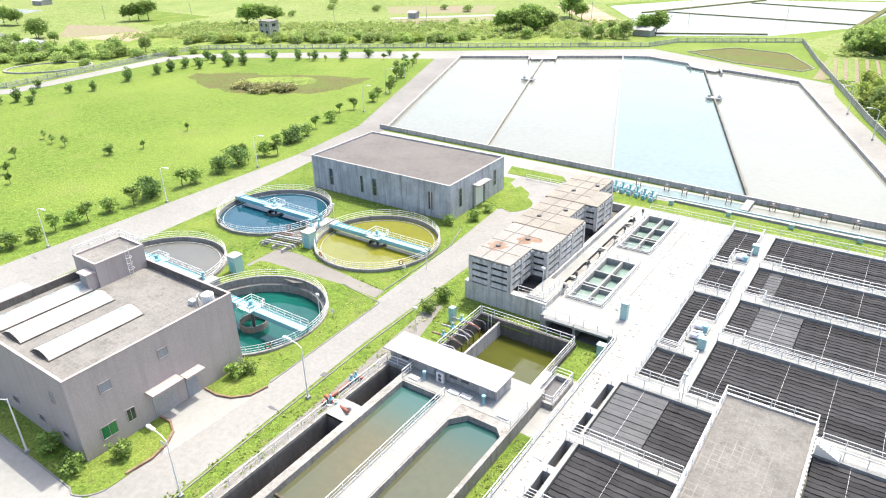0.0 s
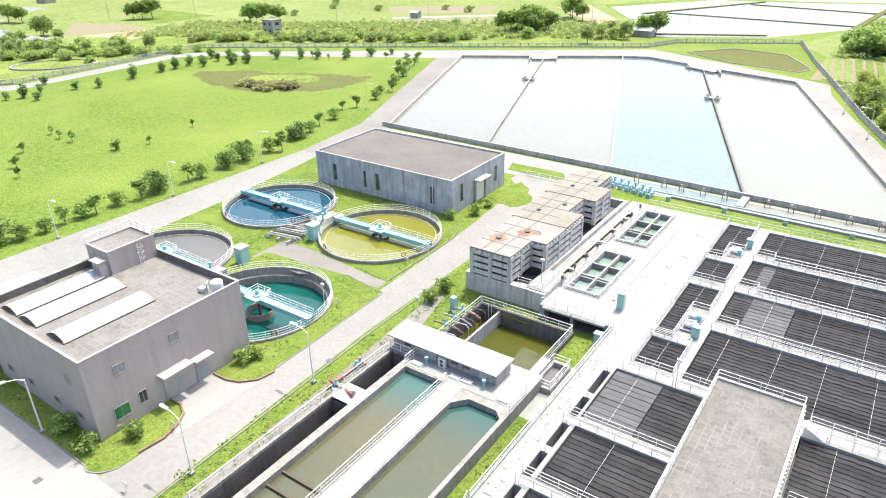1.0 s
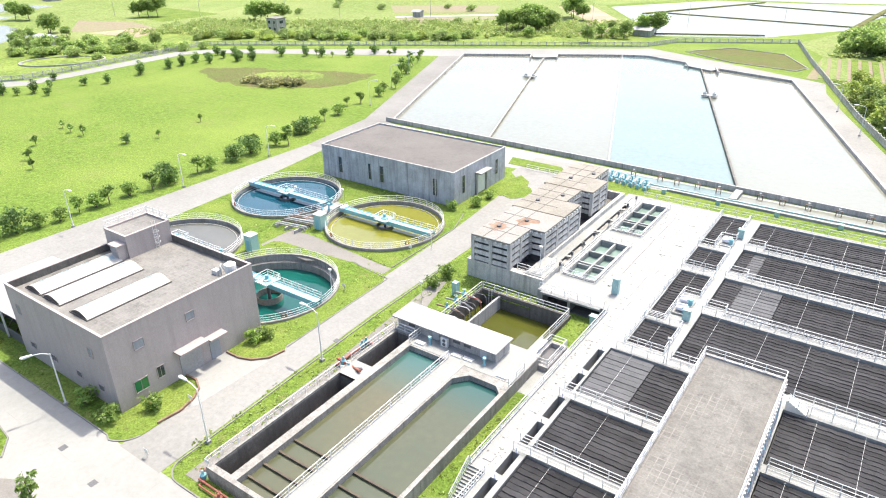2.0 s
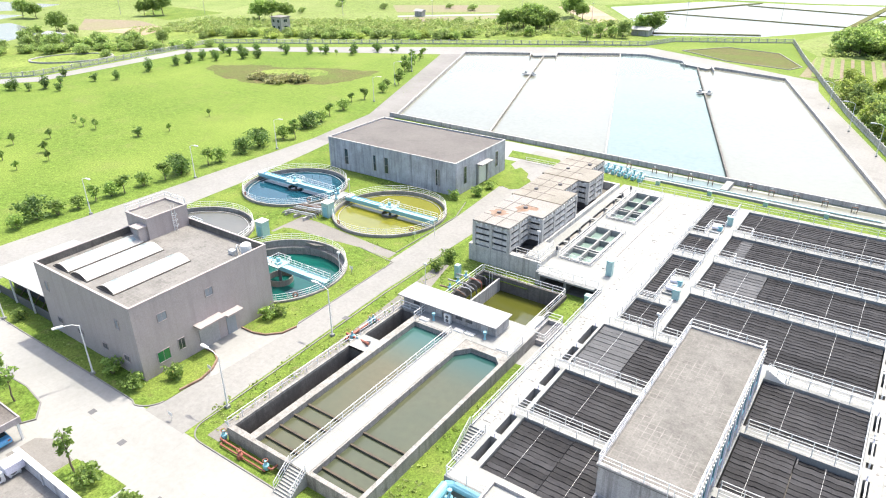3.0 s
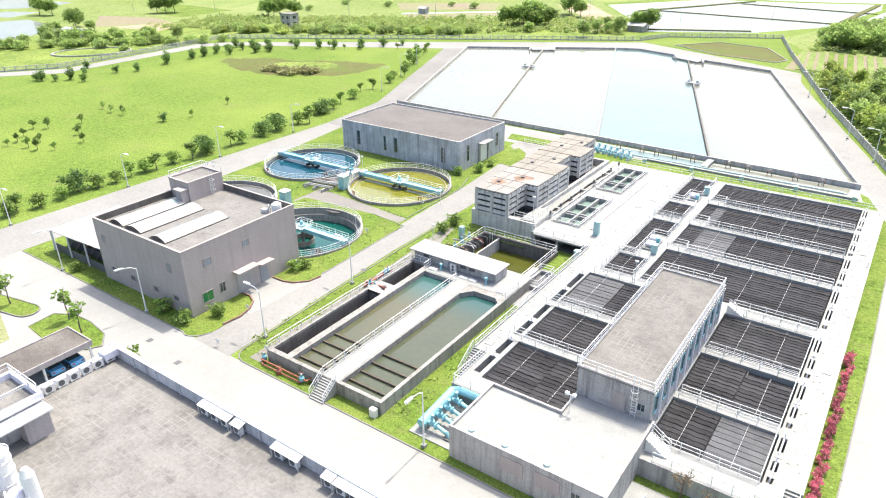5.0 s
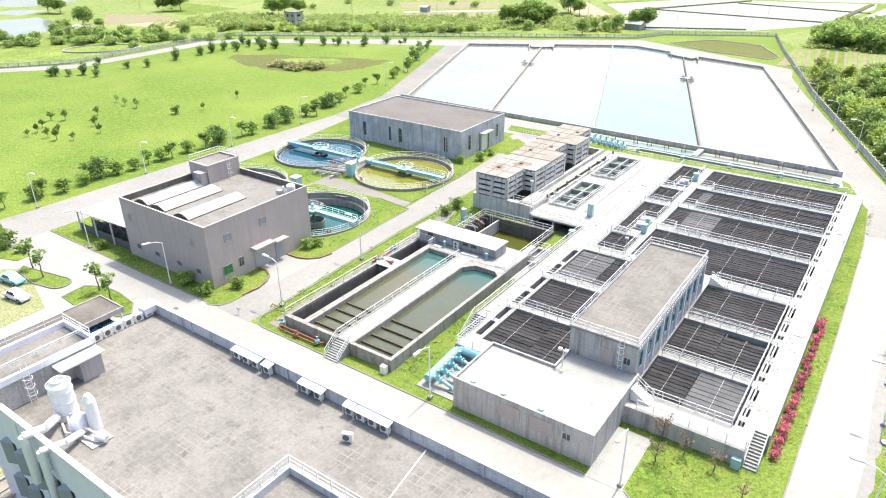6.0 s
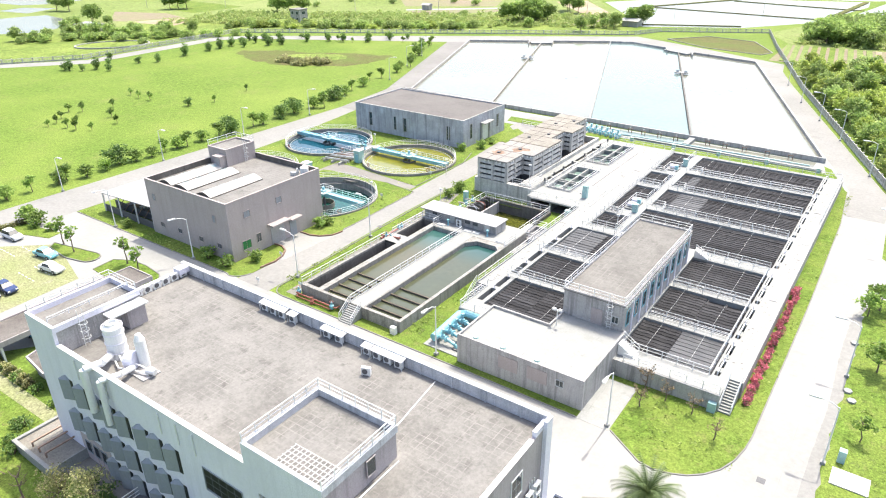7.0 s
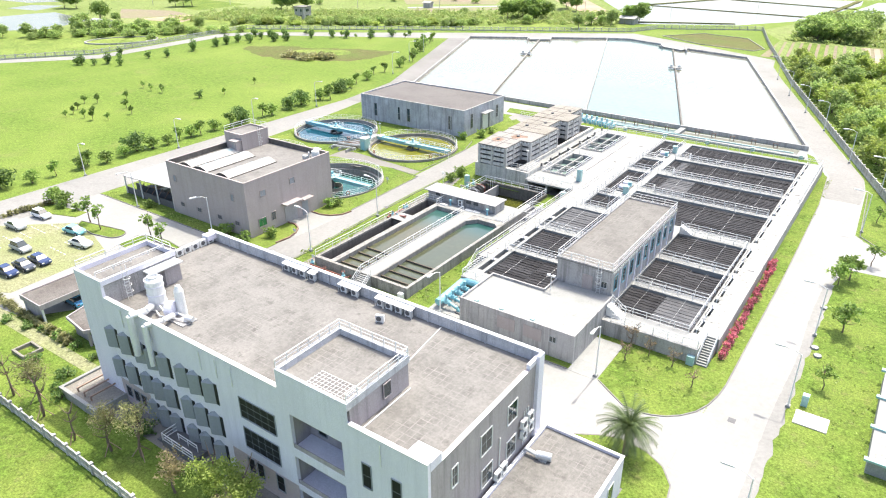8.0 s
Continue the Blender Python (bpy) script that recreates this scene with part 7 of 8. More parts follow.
def tree(name, label, height, spread, leaf, seed, clear=0.25, clumps=34, per=16, size=0.24, category="tree", stakes=False, limbs=6, group=""):
    """A tapered trunk with limbs and a crown of small leaves, built at the origin."""
    rnd = random.Random(seed)
    t = thing(name, label, category, (0, 0, 0), group)
    g = Geo()
    lean = Vector((rnd.uniform(-0.06, 0.06), rnd.uniform(-0.06, 0.06), 1))
    r0 = 0.03 * height ** 0.9
    pts = [Vector((0, 0, -0.1))] + [Vector((lean.x * height * f + rnd.uniform(-0.03, 0.03) * height, lean.y * height * f + rnd.uniform(-0.03, 0.03) * height, height * f)) for f in (0.2, 0.4, 0.62, 0.82)]
    for i, (p, q) in enumerate(zip(pts, pts[1:])):
        g.tube(p, q, r0 * (1 - 0.2 * i), 7, r0 * (0.8 - 0.2 * i))
    for i in range(limbs):
        f = rnd.uniform(clear, 0.8)
        k = min(3, int(f / 0.22))
        p = pts[k].lerp(pts[k + 1], 0.6)
        a = rnd.uniform(0, 2 * math.pi)
        q = p + Vector((math.cos(a) * spread * 0.7, math.sin(a) * spread * 0.7, height * rnd.uniform(0.08, 0.26)))
        m = p.lerp(q, 0.5) + Vector((0, 0, -0.04 * height))
        g.tube(p, m, r0 * 0.42, 5, r0 * 0.3)
        g.tube(m, q, r0 * 0.3, 5, r0 * 0.1)
        if limbs > 7:
            for _ in range(3):
                s = m.lerp(q, rnd.uniform(0.2, 1)) + Vector((0, 0, 0))
                g.tube(s, s + Vector((rnd.uniform(-0.5, 0.5), rnd.uniform(-0.5, 0.5), rnd.uniform(0.2, 0.8))) * spread * 0.6, r0 * 0.14, 4, r0 * 0.04)
    part("trunk", g, bark, t)
    if leaf:
        h0 = height * clear
        zc = (height + h0) / 2
        crown = Geo()
        for b in range(4):
            a = 2 * math.pi * b / 4 + rnd.uniform(-0.5, 0.5)
            o = spread * (0.42 if b else 0.1)
            k = rnd.uniform(0.55, 0.75) if b else 0.7
            leaves(crown, o * math.cos(a), o * math.sin(a), zc + rnd.uniform(-0.16, 0.2) * (height - h0), spread * k, spread * k, (height - h0) / 2 * rnd.uniform(0.55, 0.8), max(4, clumps // 4), per, size, rnd)
        part("crown", crown, leaf, t)
    if stakes:
        for i in range(3):
            a = 2 * math.pi * i / 3 + 0.4
            part("stake", Geo().tube((1.0 * math.cos(a), 1.0 * math.sin(a), 0), (-0.15 * math.cos(a), -0.15 * math.sin(a), 1.5), 0.05, 5), wood_old, t)
    return t


def bush(name, label, height, spread, leaf, seed, clumps=26, per=16, size=0.2, category="bush", group=""):
    rnd = random.Random(seed)
    t = thing(name, label, category, (0, 0, 0), group)
    g = Geo()
    for i in range(6):
        a = 2 * math.pi * i / 6 + rnd.uniform(-0.3, 0.3)
        g.tube((0.1 * math.cos(a), 0.1 * math.sin(a), -0.05), (spread * 0.5 * math.cos(a), spread * 0.5 * math.sin(a), height * 0.7), 0.05, 5, 0.015)
    part("stem", g, bark, t)
    part("foliage", leaves(Geo(), 0, 0, height * 0.52, spread, spread, height * 0.5, clumps, per, size, rnd, 0.3), leaf, t)
    return t


USED = set()


def plant(proto, spots, seed=1, jitter=0.0):
    """Sets copies of a plant at (x, y) or (x, y, z); the first spot takes the plant itself."""
    rnd = random.Random(seed)
    for s in spots:
        z = s[2] if len(s) > 2 else 0.0
        m = pose(s[0] + rnd.uniform(-jitter, jitter), s[1] + rnd.uniform(-jitter, jitter), z, 0, 0, rnd.uniform(0, 360))
        k = rnd.uniform(0.82, 1.2)
        if proto in USED:
            ob = copy_thing(proto, m)
            ob.scale = (k, k, k * rnd.uniform(0.9, 1.1))
        else:
            proto.matrix_basis = m
            USED.add(proto)


ROW = "rounded green roadside shrub in the lawn row"
row_a = bush("shrub", ROW, 3.2, 1.7, leaf_mid, 11, 34, 18, 0.26, "shrub", "roadside shrubs")
row_b = tree("young_tree", "young leafy roadside tree in the lawn row", 4.0, 1.5, leaf_mid, 12, 0.12, 34, 16, 0.26, group="roadside trees")
row_c = bush("shrub", "large dark rounded shrub beside the road", 4.2, 2.4, leaf_dark, 13, 44, 20, 0.28, "shrub", "roadside shrubs")
small_a = tree("sapling", "small young tree standing in the big lawn", 3.0, 0.9, leaf_mid, 14, 0.25, 20, 12, 0.24, group="lawn saplings")
small_b = bush("shrub", "small dark shrub near the boundary fence", 3.0, 1.25, leaf_dark, 15, 24, 14, 0.26, "shrub", "fence shrubs")
plant(row_a, [(-124.2, 30), (-123.6, 36), (-124.1, 48.6), (-124.6, 59.5), (-124.1, 67.7), (-125.4, 77.3), (-122.8, 86.6), (-124.9, 107.5), (-128.4, 124.2), (-132, 137.6), (-136.1, 160.8), (-144, 180), (-124.3, 41), (-124, 20), (-125, 10), (-139.5, 167), (-150, 192), (-124.2, 53)], 2, 0.5)
plant(row_b, [(-124.4, 56.7), (-123.9, 63), (-123.4, 71.5), (-124, 83.9), (-122.5, 109), (-126.5, 113.4), (-130.7, 130.1), (-136.1, 145.6), (-134.6, 150.1), (-138.4, 172), (-149.8, 189.3), (-152, 197), (-155.1, 202.7), (-124.5, 33), (-124.4, 25), (-158, 210), (-160, 215), (-147, 184)], 3, 0.5)
plant(row_c, [(-123.9, 94.2), (-124.8, 99.8), (-126.5, 117.2), (-124, 76), (-125.2, 45.4), (-126.8, 119.5), (-126, 14)], 4, 0.3)
plant(small_a, [(-173, 55), (-166, 54), (-168, 58), (-158, 57), (-177, 74), (-166, 68), (-158, 64), (-179, 66), (-187, 86), (-180, 86), (-175, 86), (-159, 111), (-155, 95), (-171, 52), (-162, 55), (-182, 64), (-205.5, 196.4), (-202.9, 201.7), (-195.3, 201.8), (-188.1, 219.1), (-176, 58), (-131.5, 106), (-176, 215), (-230, 183), (-165, 214)], 5, 0.6)
plant(small_b, [(-159, 87.5), (-232.7, 119), (-235.5, 142.2), (-235, 153.5), (-234.8, 159.4), (-236.7, 166.9), (-233.5, 171.1), (-231.6, 177.2), (-223.2, 177.9), (-220.4, 181.9), (-223.3, 197.7), (-220.1, 199.4), (-189.2, 205), (-162, 204.7), (-168.4, 220), (-187, 220), (-240, 110), (-246, 96), (-228, 104), (-213, 206), (-236, 186), (-180, 223), (-250, 118), (-238, 98)], 6, 0.8)
reed = bush("reeds", "patch of green reeds in the boggy hollow", 1.7, 4.2, leaf_olive, 17, 40, 22, 0.45, "reeds")
column = bush("shrub", "dark columnar shrub beside the perimeter road", 4.2, 1.3, leaf_dark, 16, 36, 18, 0.26, "shrub", "perimeter shrubs")
plant(column, [(-234, 165), (-227, 167), (-221, 176), (-218, 180), (-233, 153), (-233, 158), (-232, 140), (-229, 125), (-240, 180), (-234, 185), (-229, 190), (-214, 192), (-206, 198), (-199, 200), (-243, 97), (-236, 104), (-192, 210), (-184, 216)], 83, 0.6)
plant(reed, [(-182, 154), (-177, 156), (-187, 153.5), (-171, 158), (-176, 152)], 7, 0.5)
lot_tree = tree("young_tree", "thin young street tree with sparse crown", 5.4, 1.3, leaf_mid, 18, 0.4, 22, 14, 0.26, group="car park trees")
plant(lot_tree, [(-93.0, 15.2, 0.1), (-88.6, 14.6, 0.1), (-77.1, 17.2, 0.1), (-72.3, 16.4, 0.1), (-55.6, 14.4)], 8)
plant(row_a, [(-108.6, 16.6), (-105.4, 17.2)], 88)
garden = bush("shrub", "loose green shrub beside the workshop wall", 2.0, 1.3, leaf_mid, 19, 26, 16, 0.2, "shrub", "workshop shrubs")
plant(garden, [(-60.6, 30.2, 0.08), (-60.4, 47.2, 0.08), (-63.0, 26.0, 0.08), (-91.0, 26.0, 0.08), (-61.6, 45.6, 0.08), (-67.6, 26.2, 0.08), (-104.6, 16.3, 0.05), (-100.8, 16.9, 0.05), (-53.0, 14.6, 0.05), (-46.0, 14.6, 0.05), (-43.4, 15.2, 0.05), (-41.0, 14.4, 0.05), (-62.0, 101.5), (-61.6, 106.0), (-50.8, 74.5), (-50.2, 71.0), (-65.0, 97.4)], 9, 0.3)
low = bush("shrub", "low clipped shrub in the front garden", 1.1, 1.0, leaf_dark, 20, 20, 14, 0.16, "shrub", "garden shrubs")
plant(low, [(-57.1, -12.7), (-53.5, -14.9), (-50.4, -11.8), (-49.0, -14.1), (-55.5, -8.2), (-51.6, -8.4), (-59.4, -8.6), (-63.0, -8.4), (-66.2, -9.0), (-46.8, -15.0), (-36.0, -12.2), (-33.4, -12.0), (-70, -10), (-73, -11)], 10, 0.4)
east_tree = tree("tree", "round-headed green tree on the east lawn", 4.4, 2.0, leaf_mid, 21, 0.3, 44, 20, 0.24, group="east lawn trees")
plant(east_tree, [(24.8, 69.2), (26.0, 52.6), (23.6, 66.6), (40, 60), (48, 92)], 11)
east_small = tree("sapling", "thin sapling on the east lawn", 3.2, 1.0, leaf_mid, 22, 0.45, 16, 12, 0.2, group="east lawn trees")
plant(east_small, [(25.8, 37.7), (27.0, 76.4), (34, 50), (26, 96)], 12)
twig = tree("bare_tree", "nearly leafless thin young tree with brown twigs", 3.4, 1.0, leaf_brown, 23, 0.2, 14, 7, 0.12, limbs=12, group="lawn twigs")
plant(twig, [(4.6, 30.0), (6.6, 32.6), (9.8, 32.0), (13.0, 29.2), (4.0, 33.4)], 13)
staked = tree("staked_tree", "bare pruned tree held by wooden stakes", 6.2, 1.5, None, 24, 0.4, stakes=True, limbs=12, group="staked trees")
plant(staked, [(-52.1, -17.5), (-45.3, -17.4), (-38.6, -17.5), (-58.5, -17.2)], 14)
olive_tree = tree("tree", "tall airy olive-green tree in the front garden", 6.4, 2.0, leaf_olive, 25, 0.35, 60, 22, 0.11, stakes=True, limbs=10, group="front garden trees")
plant(olive_tree, [(-33.8, -16.1), (-30.4, -14.7), (-48.6, -16.2)], 15)
bright = tree("tree", "bright green bushy tree by the office front", 6.6, 2.3, leaf_yellow, 26, 0.15, 90, 32, 0.14, group="front garden trees")
plant(bright, [(-18.5, -14.3), (-15.3, -13.7), (-60.5, -21.5)], 16)
rusty = tree("tree", "russet-leaved airy tree by the office front", 5.4, 1.7, leaf_russet, 27, 0.2, 56, 22, 0.12, group="front garden trees")
plant(rusty, [(-23.2, -15.8)], 28)
plant(olive_tree, [(-14.2, -17.2)], 17)


# palm beside the annex
palm_leaf = foliage("palm_leaf", (0.085, 0.135, 0.045), (0.17, 0.225, 0.085))
palm = thing("palm_tree", "feathery green date palm on a kerbed lawn", "palm", (10.8, 14.2, 0))
rnd = random.Random(5)
g = Geo()
for i in range(7):
    g.tube((10.8, 14.2, i * 0.55), (10.8, 14.2, (i + 1) * 0.55), 0.34 - 0.01 * i, 10, 0.29 - 0.01 * i)
part("trunk", g, bark, palm)
for i in range(76):
    a = 2.4 * i + rnd.uniform(-0.2, 0.2)
    rise = 1.3 - 1.75 * i / 76 + rnd.uniform(-0.1, 0.1)
    length = rnd.uniform(3.0, 3.8)
    g = Geo()
    prev = Vector((10.8, 14.2, 3.8))
    d = Vector((math.cos(a) * math.cos(rise), math.sin(a) * math.cos(rise), math.sin(rise)))
    side = Vector((-math.sin(a), math.cos(a), 0))
    for k in range(9):
        q = prev + d * (length / 9)
        d = (d + Vector((0, 0, -0.16))).normalized()
        g.tube(prev, q, 0.035 - 0.003 * k, 4, 0.032 - 0.003 * k, cap=False)
        for sgn in (-1, 1):
            for f in (0.25, 0.75):
                b = prev.lerp(q, f)
                tip = b + (side * sgn * 0.62 + d * 0.42 + Vector((0, 0, -0.2))) * (1.0 - 0.06 * k)
                w = d * 0.042
                g.add([b - w * 1.4, b + w * 1.4, tip], [(0, 1, 2)])
        prev = q
    part("frond", g, palm_leaf, palm)

# pink flowering hedge along the deck
flower = bush("flower_bush", "bright pink-red flowering shrub along the deck wall", 1.2, 0.55, petal, 31, 16, 12, 0.12, "flower bush", "flowering hedge")
plant(flower, [(14.4 + 0.12 * math.sin(i * 2.1), 37.0 + i * 1.12, 0.08) for i in range(29)], 18, 0.12)
hedge_green = bush("hedge_bush", "green hedge shrub along the car park", 1.0, 0.8, leaf_olive, 32, 18, 14, 0.16, "hedge", "car park hedge")
plant(hedge_green, [(-109.6 + 0.12 * i, 4 + i * 1.1) for i in range(12)] + [(-92 + i * 1.05, -8.0) for i in range(34)], 19, 0.1)

# trees beyond the fence
belt_a = tree("tree", "yellow-green broad tree outside the east fence", 6.2, 3.0, leaf_yellow, 41, 0.1, 60, 22, 0.34, group="trees outside the fence")
belt_b = tree("tree", "green broad tree outside the fence", 6.6, 3.2, leaf_fresh, 42, 0.1, 60, 22, 0.36, group="trees outside the fence")
belt_c = tree("tree", "tall dark spreading tree in the fields", 10.0, 5.8, leaf_mid, 43, 0.15, 90, 26, 0.5, group="field trees")
belt_d = bush("bush", "pale green wild bush in the rough ground", 3.2, 3.2, leaf_yellow, 44, 40, 18, 0.36, "bush", "wild bushes")
belt_e = bush("bush", "green wild bush in the rough ground", 3.6, 3.0, leaf_fresh, 45, 40, 18, 0.36, "bush", "wild bushes")
rnd = random.Random(77)


def fence_x(y):
    return 26.5 + (y - 108) * (-35.4 / 100.5)


spots_a, spots_b, spots_d, spots_e = [], [], [], []
y = 92.0
while y < 232:
    (spots_a if rnd.random() < 0.6 else spots_b).append((fence_x(y) + rnd.uniform(4.0, 5.5), y))
    y += rnd.uniform(4.0, 5.6)
for _ in range(330):
    y = rnd.uniform(86, 250)
    d = rnd.uniform(7, 60) if rnd.random() < 0.7 else rnd.uniform(40, 95)
    rnd.choice((spots_b, spots_d, spots_d, spots_e, spots_a, spots_a)).append((fence_x(y) + d, y))
for _ in range(70):
    f = rnd.random()
    x, y = -285 + 118 * f, 196 + 62 * f
    rnd.choice((spots_d, spots_e, spots_e)).append((x + rnd.uniform(-6, 4), y + rnd.uniform(3, 16)))
for _ in range(30):
    rnd.choice((spots_e, spots_b, spots_d)).append((rnd.uniform(-335, -268), 0))
    x = spots_e[-1][0]
for s in (spots_b, spots_d, spots_e):
    for i, p in enumerate(s):
        if p[1] == 0:
            s[i] = (p[0], 168 + (p[0] + 300) * 0.45 + rnd.uniform(-22, 10) - 12)
for _ in range(120):
    rnd.choice((spots_d, spots_e, spots_e)).append((rnd.uniform(-345, -150), rnd.uniform(262, 380)))
for _ in range(26):
    rnd.choice((spots_d, spots_e, spots_b)).append((rnd.uniform(-165, -100), rnd.uniform(284, 318)))
for _ in range(60):
    a, d = rnd.uniform(0, 6.28), rnd.uniform(0, 1) ** 0.5
    rnd.choice((spots_b, spots_e, spots_b)).append((-14 + 18 * d * math.cos(a), 318 + 12 * d * math.sin(a)))
for _ in range(150):
    f = rnd.random()
    rnd.choice((spots_d, spots_e, spots_a)).append((-268 + 105 * f + rnd.uniform(-3, 2), 196 + 56 * f + rnd.uniform(2, 34)))
spots_a = [p for p in spots_a if not (-32 < p[0] < 30 and 252 < p[1] < 300)]
plant(belt_a, spots_a[:110], 20)
plant(belt_b, spots_b[:92], 21)
plant(belt_d, spots_d[:130], 22)
plant(belt_e, spots_e[:118] + [(-330 + 70 * f + 3 * math.sin(f * 40), 118 + 66 * f + 4 * math.cos(f * 57)) for f in [i / 24 for i in range(25)]], 23)
scrub_leaf = foliage("scrub_leaf", (0.195, 0.280, 0.078), (0.377, 0.455, 0.143))
pale_leaf = foliage("pale_leaf", (0.288, 0.362, 0.106), (0.450, 0.500, 0.188))
for leaf, seed, n in ((scrub_leaf, 61, 1300), (pale_leaf, 62, 1000)):
    rnd = random.Random(seed)
    g = Geo()
    for _ in range(n):
        if rnd.random() < 0.5:
            y = rnd.uniform(84, 256)
            x = fence_x(y) + 3.4 + 75 * rnd.random() ** 1.4
        else:
            f = rnd.random()
            x, y = -330 + 215 * f + rnd.uniform(-8, 8), 186 + 112 * f + rnd.uniform(4, 60)
            if math.hypot(x + 266, y - 238) < 14:
                continue
        if rnd.random() < 0.16:
            x, y = rnd.uniform(-36, 50), rnd.uniform(300, 352)
            if x < -30 + (y - 300) * 0.1:
                continue
        r = rnd.uniform(1.2, 3.4)
        leaves(g, x, y, 0.6, r, r * rnd.uniform(0.7, 1.3), rnd.uniform(0.8, 2.4), 10, 9, 0.42, rnd, 0.2)
    lone("scrub", g, leaf, "low tangled wild scrub outside the boundary fence", "scrub", kind="stuff")
plant(belt_c, [(-168, 296), (-164, 301), (-160, 297), (-157, 303), (-153, 299), (-150, 306), (-155, 310), (-163, 308), (-159, 352), (-152, 349), (-163, 358), (-378, 240), (-375, 244), (-381, 236), (-108, 320), (-104, 323), (-436, 192), (-428, 196), (-366, 176), (-360, 172), (-300, 262), (-294, 268), (-306, 258)], 24)
copse = tree("tree", "dense broadleaf tree in the copse beyond the fence", 9.0, 5.8, leaf_fresh, 46, 0.02, 120, 26, 0.5, group="copse trees")
rnd = random.Random(81)
plant(copse, [(-24 + 24 * rnd.random() ** 0.8, 305 + 40 * rnd.random()) for _ in range(26)] + [(4 + 40 * rnd.random(), 312 + 30 * rnd.random()) for _ in range(8)], 82)
for spots, k in (([(-352, 158), (-345, 175), (-340, 150), (-318, 142), (-309, 147), (-300, 150), (-322, 130), (-335, 122), (-342, 112), (-298, 156), (-304, 160), (-292, 166), (-286, 170), (-312, 152), (-296, 172), (-280, 178)], 25),):
    plant(belt_b, spots, k, 2.0)


# ---- fences ----
def fence(points, label, step=3.0, h=1.7, base=0.0):
    """Concrete posts with a low plinth and slatted panels between them."""
    f = thing("fence", label, "fence", (*points[0], 0))
    key = ("fence", step)
    if key not in POSTS:
        POSTS[key] = (Geo().box(-0.16, -0.16, 0, 0.16, 0.16, h + 0.15).hexa([(-0.2, -0.2), (0.2, -0.2), (0.2, 0.2), (-0.2, 0.2)], h + 0.15, h + 0.25).mesh("fence_post", pale_concrete), Geo())
        g = POSTS[key][1]
        slots = [0.22 + k * (step - 0.44) / 8 for k in range(9)]
        holes = [(a + 0.09, 0.45, b - 0.0, h - 0.12) for a, b in zip(slots, slots[1:])]
        plate = slab([(0.16, 0.0, step - 0.16, h + 0.05)], holes, -0.07, 0.07)
        plate.v = [(x, -z, y) for x, y, z in plate.v]
        back = slab([(0.16, 0.0, step - 0.16, h + 0.05)], holes, -0.07, -0.07)
        plate.add([(x, -z, y) for x, y, z in back.v], [f[::-1] for f in back.f])
        where = {}
        for v in plate.v:
            where.setdefault(tuple(round(c, 3) for c in v), len(where))
        g.add(list(where), [tuple(where[tuple(round(c, 3) for c in plate.v[i])] for i in f) for f in plate.f])
        POSTS[key] = (POSTS[key][0], g.mesh("panel", pale_concrete))
    post, panel = POSTS[key]
    for p, q in zip(points, points[1:]):
        d = math.dist(p, q)
        n = max(1, round(d / step))
        a = math.degrees(math.atan2(q[1] - p[1], q[0] - p[0]))
        for i in range(n):
            x, y = p[0] + (q[0] - p[0]) * i / n, p[1] + (q[1] - p[1]) * i / n
            piece("fence_post", post, pose(x, y, base, 0, 0, a), f)
            piece("panel", panel, pose(x, y, base, 0, 0, a) @ Matrix.Diagonal((d / n / step, 1, 1, 1)), f)
    piece("fence_post", post, pose(*points[-1], base), f)
    return f


GREY_FENCE = "grey concrete boundary fence with posts and slats"
fence([(35, 86), (26.5, 108), (-8.9, 208.5), (-32, 285), (-43.5, 327)], GREY_FENCE)
fence([(-43.5, 327), (-88, 305), (-95, 289), (-170, 248), (-266, 193)], GREY_FENCE, 3.6)
fence([(-266, 193), (-264, 178), (-261, 112), (-302, 56), (-330, 20)], GREY_FENCE, 3.6)
fence([(-66, -19), (-8, -19)], "grey concrete garden fence with square posts", 2.4, 1.3)

# ---- street lamps ----
lamp = thing("street_lamp", "tall white street lamp with one arm", "street lamp", (0, 0, 0), group="street lamps")
part("pole", Geo().tube((0, 0, 0), (0, 0, 7.2), 0.11, 8, 0.06), white_paint, lamp)
part("base", Geo().box(-0.25, -0.25, 0, 0.25, 0.25, 0.35), deck_concrete, lamp)
part("arm", Geo().path([(0, 0, 7.1), (0.7, 0, 7.5), (1.9, 0, 7.65)], 0.05, 6), white_paint, lamp)
head = Geo().hexa([(1.6, -0.12), (2.7, -0.2), (2.85, 0.0), (2.7, 0.2), (1.6, 0.12)], 7.56, 7.74)
part("lamp_head", head, white_paint, lamp)
LAMPS = [(-118.8, 28.6, 0), (-118.9, 52.4, 0), (-119.1, 76.4, 0), (-119.6, 100.5, 10), (-92.7, 24.6, -90), (-69.8, 24.6, -110), (-51.0, 47.6, 180), (-50.7, 29.9, 180), (-20.6, 25.2, -90), (2.8, 24.9, -90), (23.1, 32.0, 180), (23.1, 49.6, 180), (25.0, 112.5, 190), (17.4, 130.5, 190), (8.6, 155.5, 190), (1.4, 172.5, 190), (-6.4, 191.5, 190), (-14.2, 214.0, 190), (24.2, 90.0, 180), (-130.5, 150, 20), (-140, 172, 20), (-148, 192, 20), (23.1, 10.0, 180)]
lamp.matrix_basis = pose(*LAMPS[0][:2], 0, 0, 0, LAMPS[0][2])
for x, y, a in LAMPS[1:]:
    copy_thing(lamp, pose(x, y, 0, 0, 0, a))
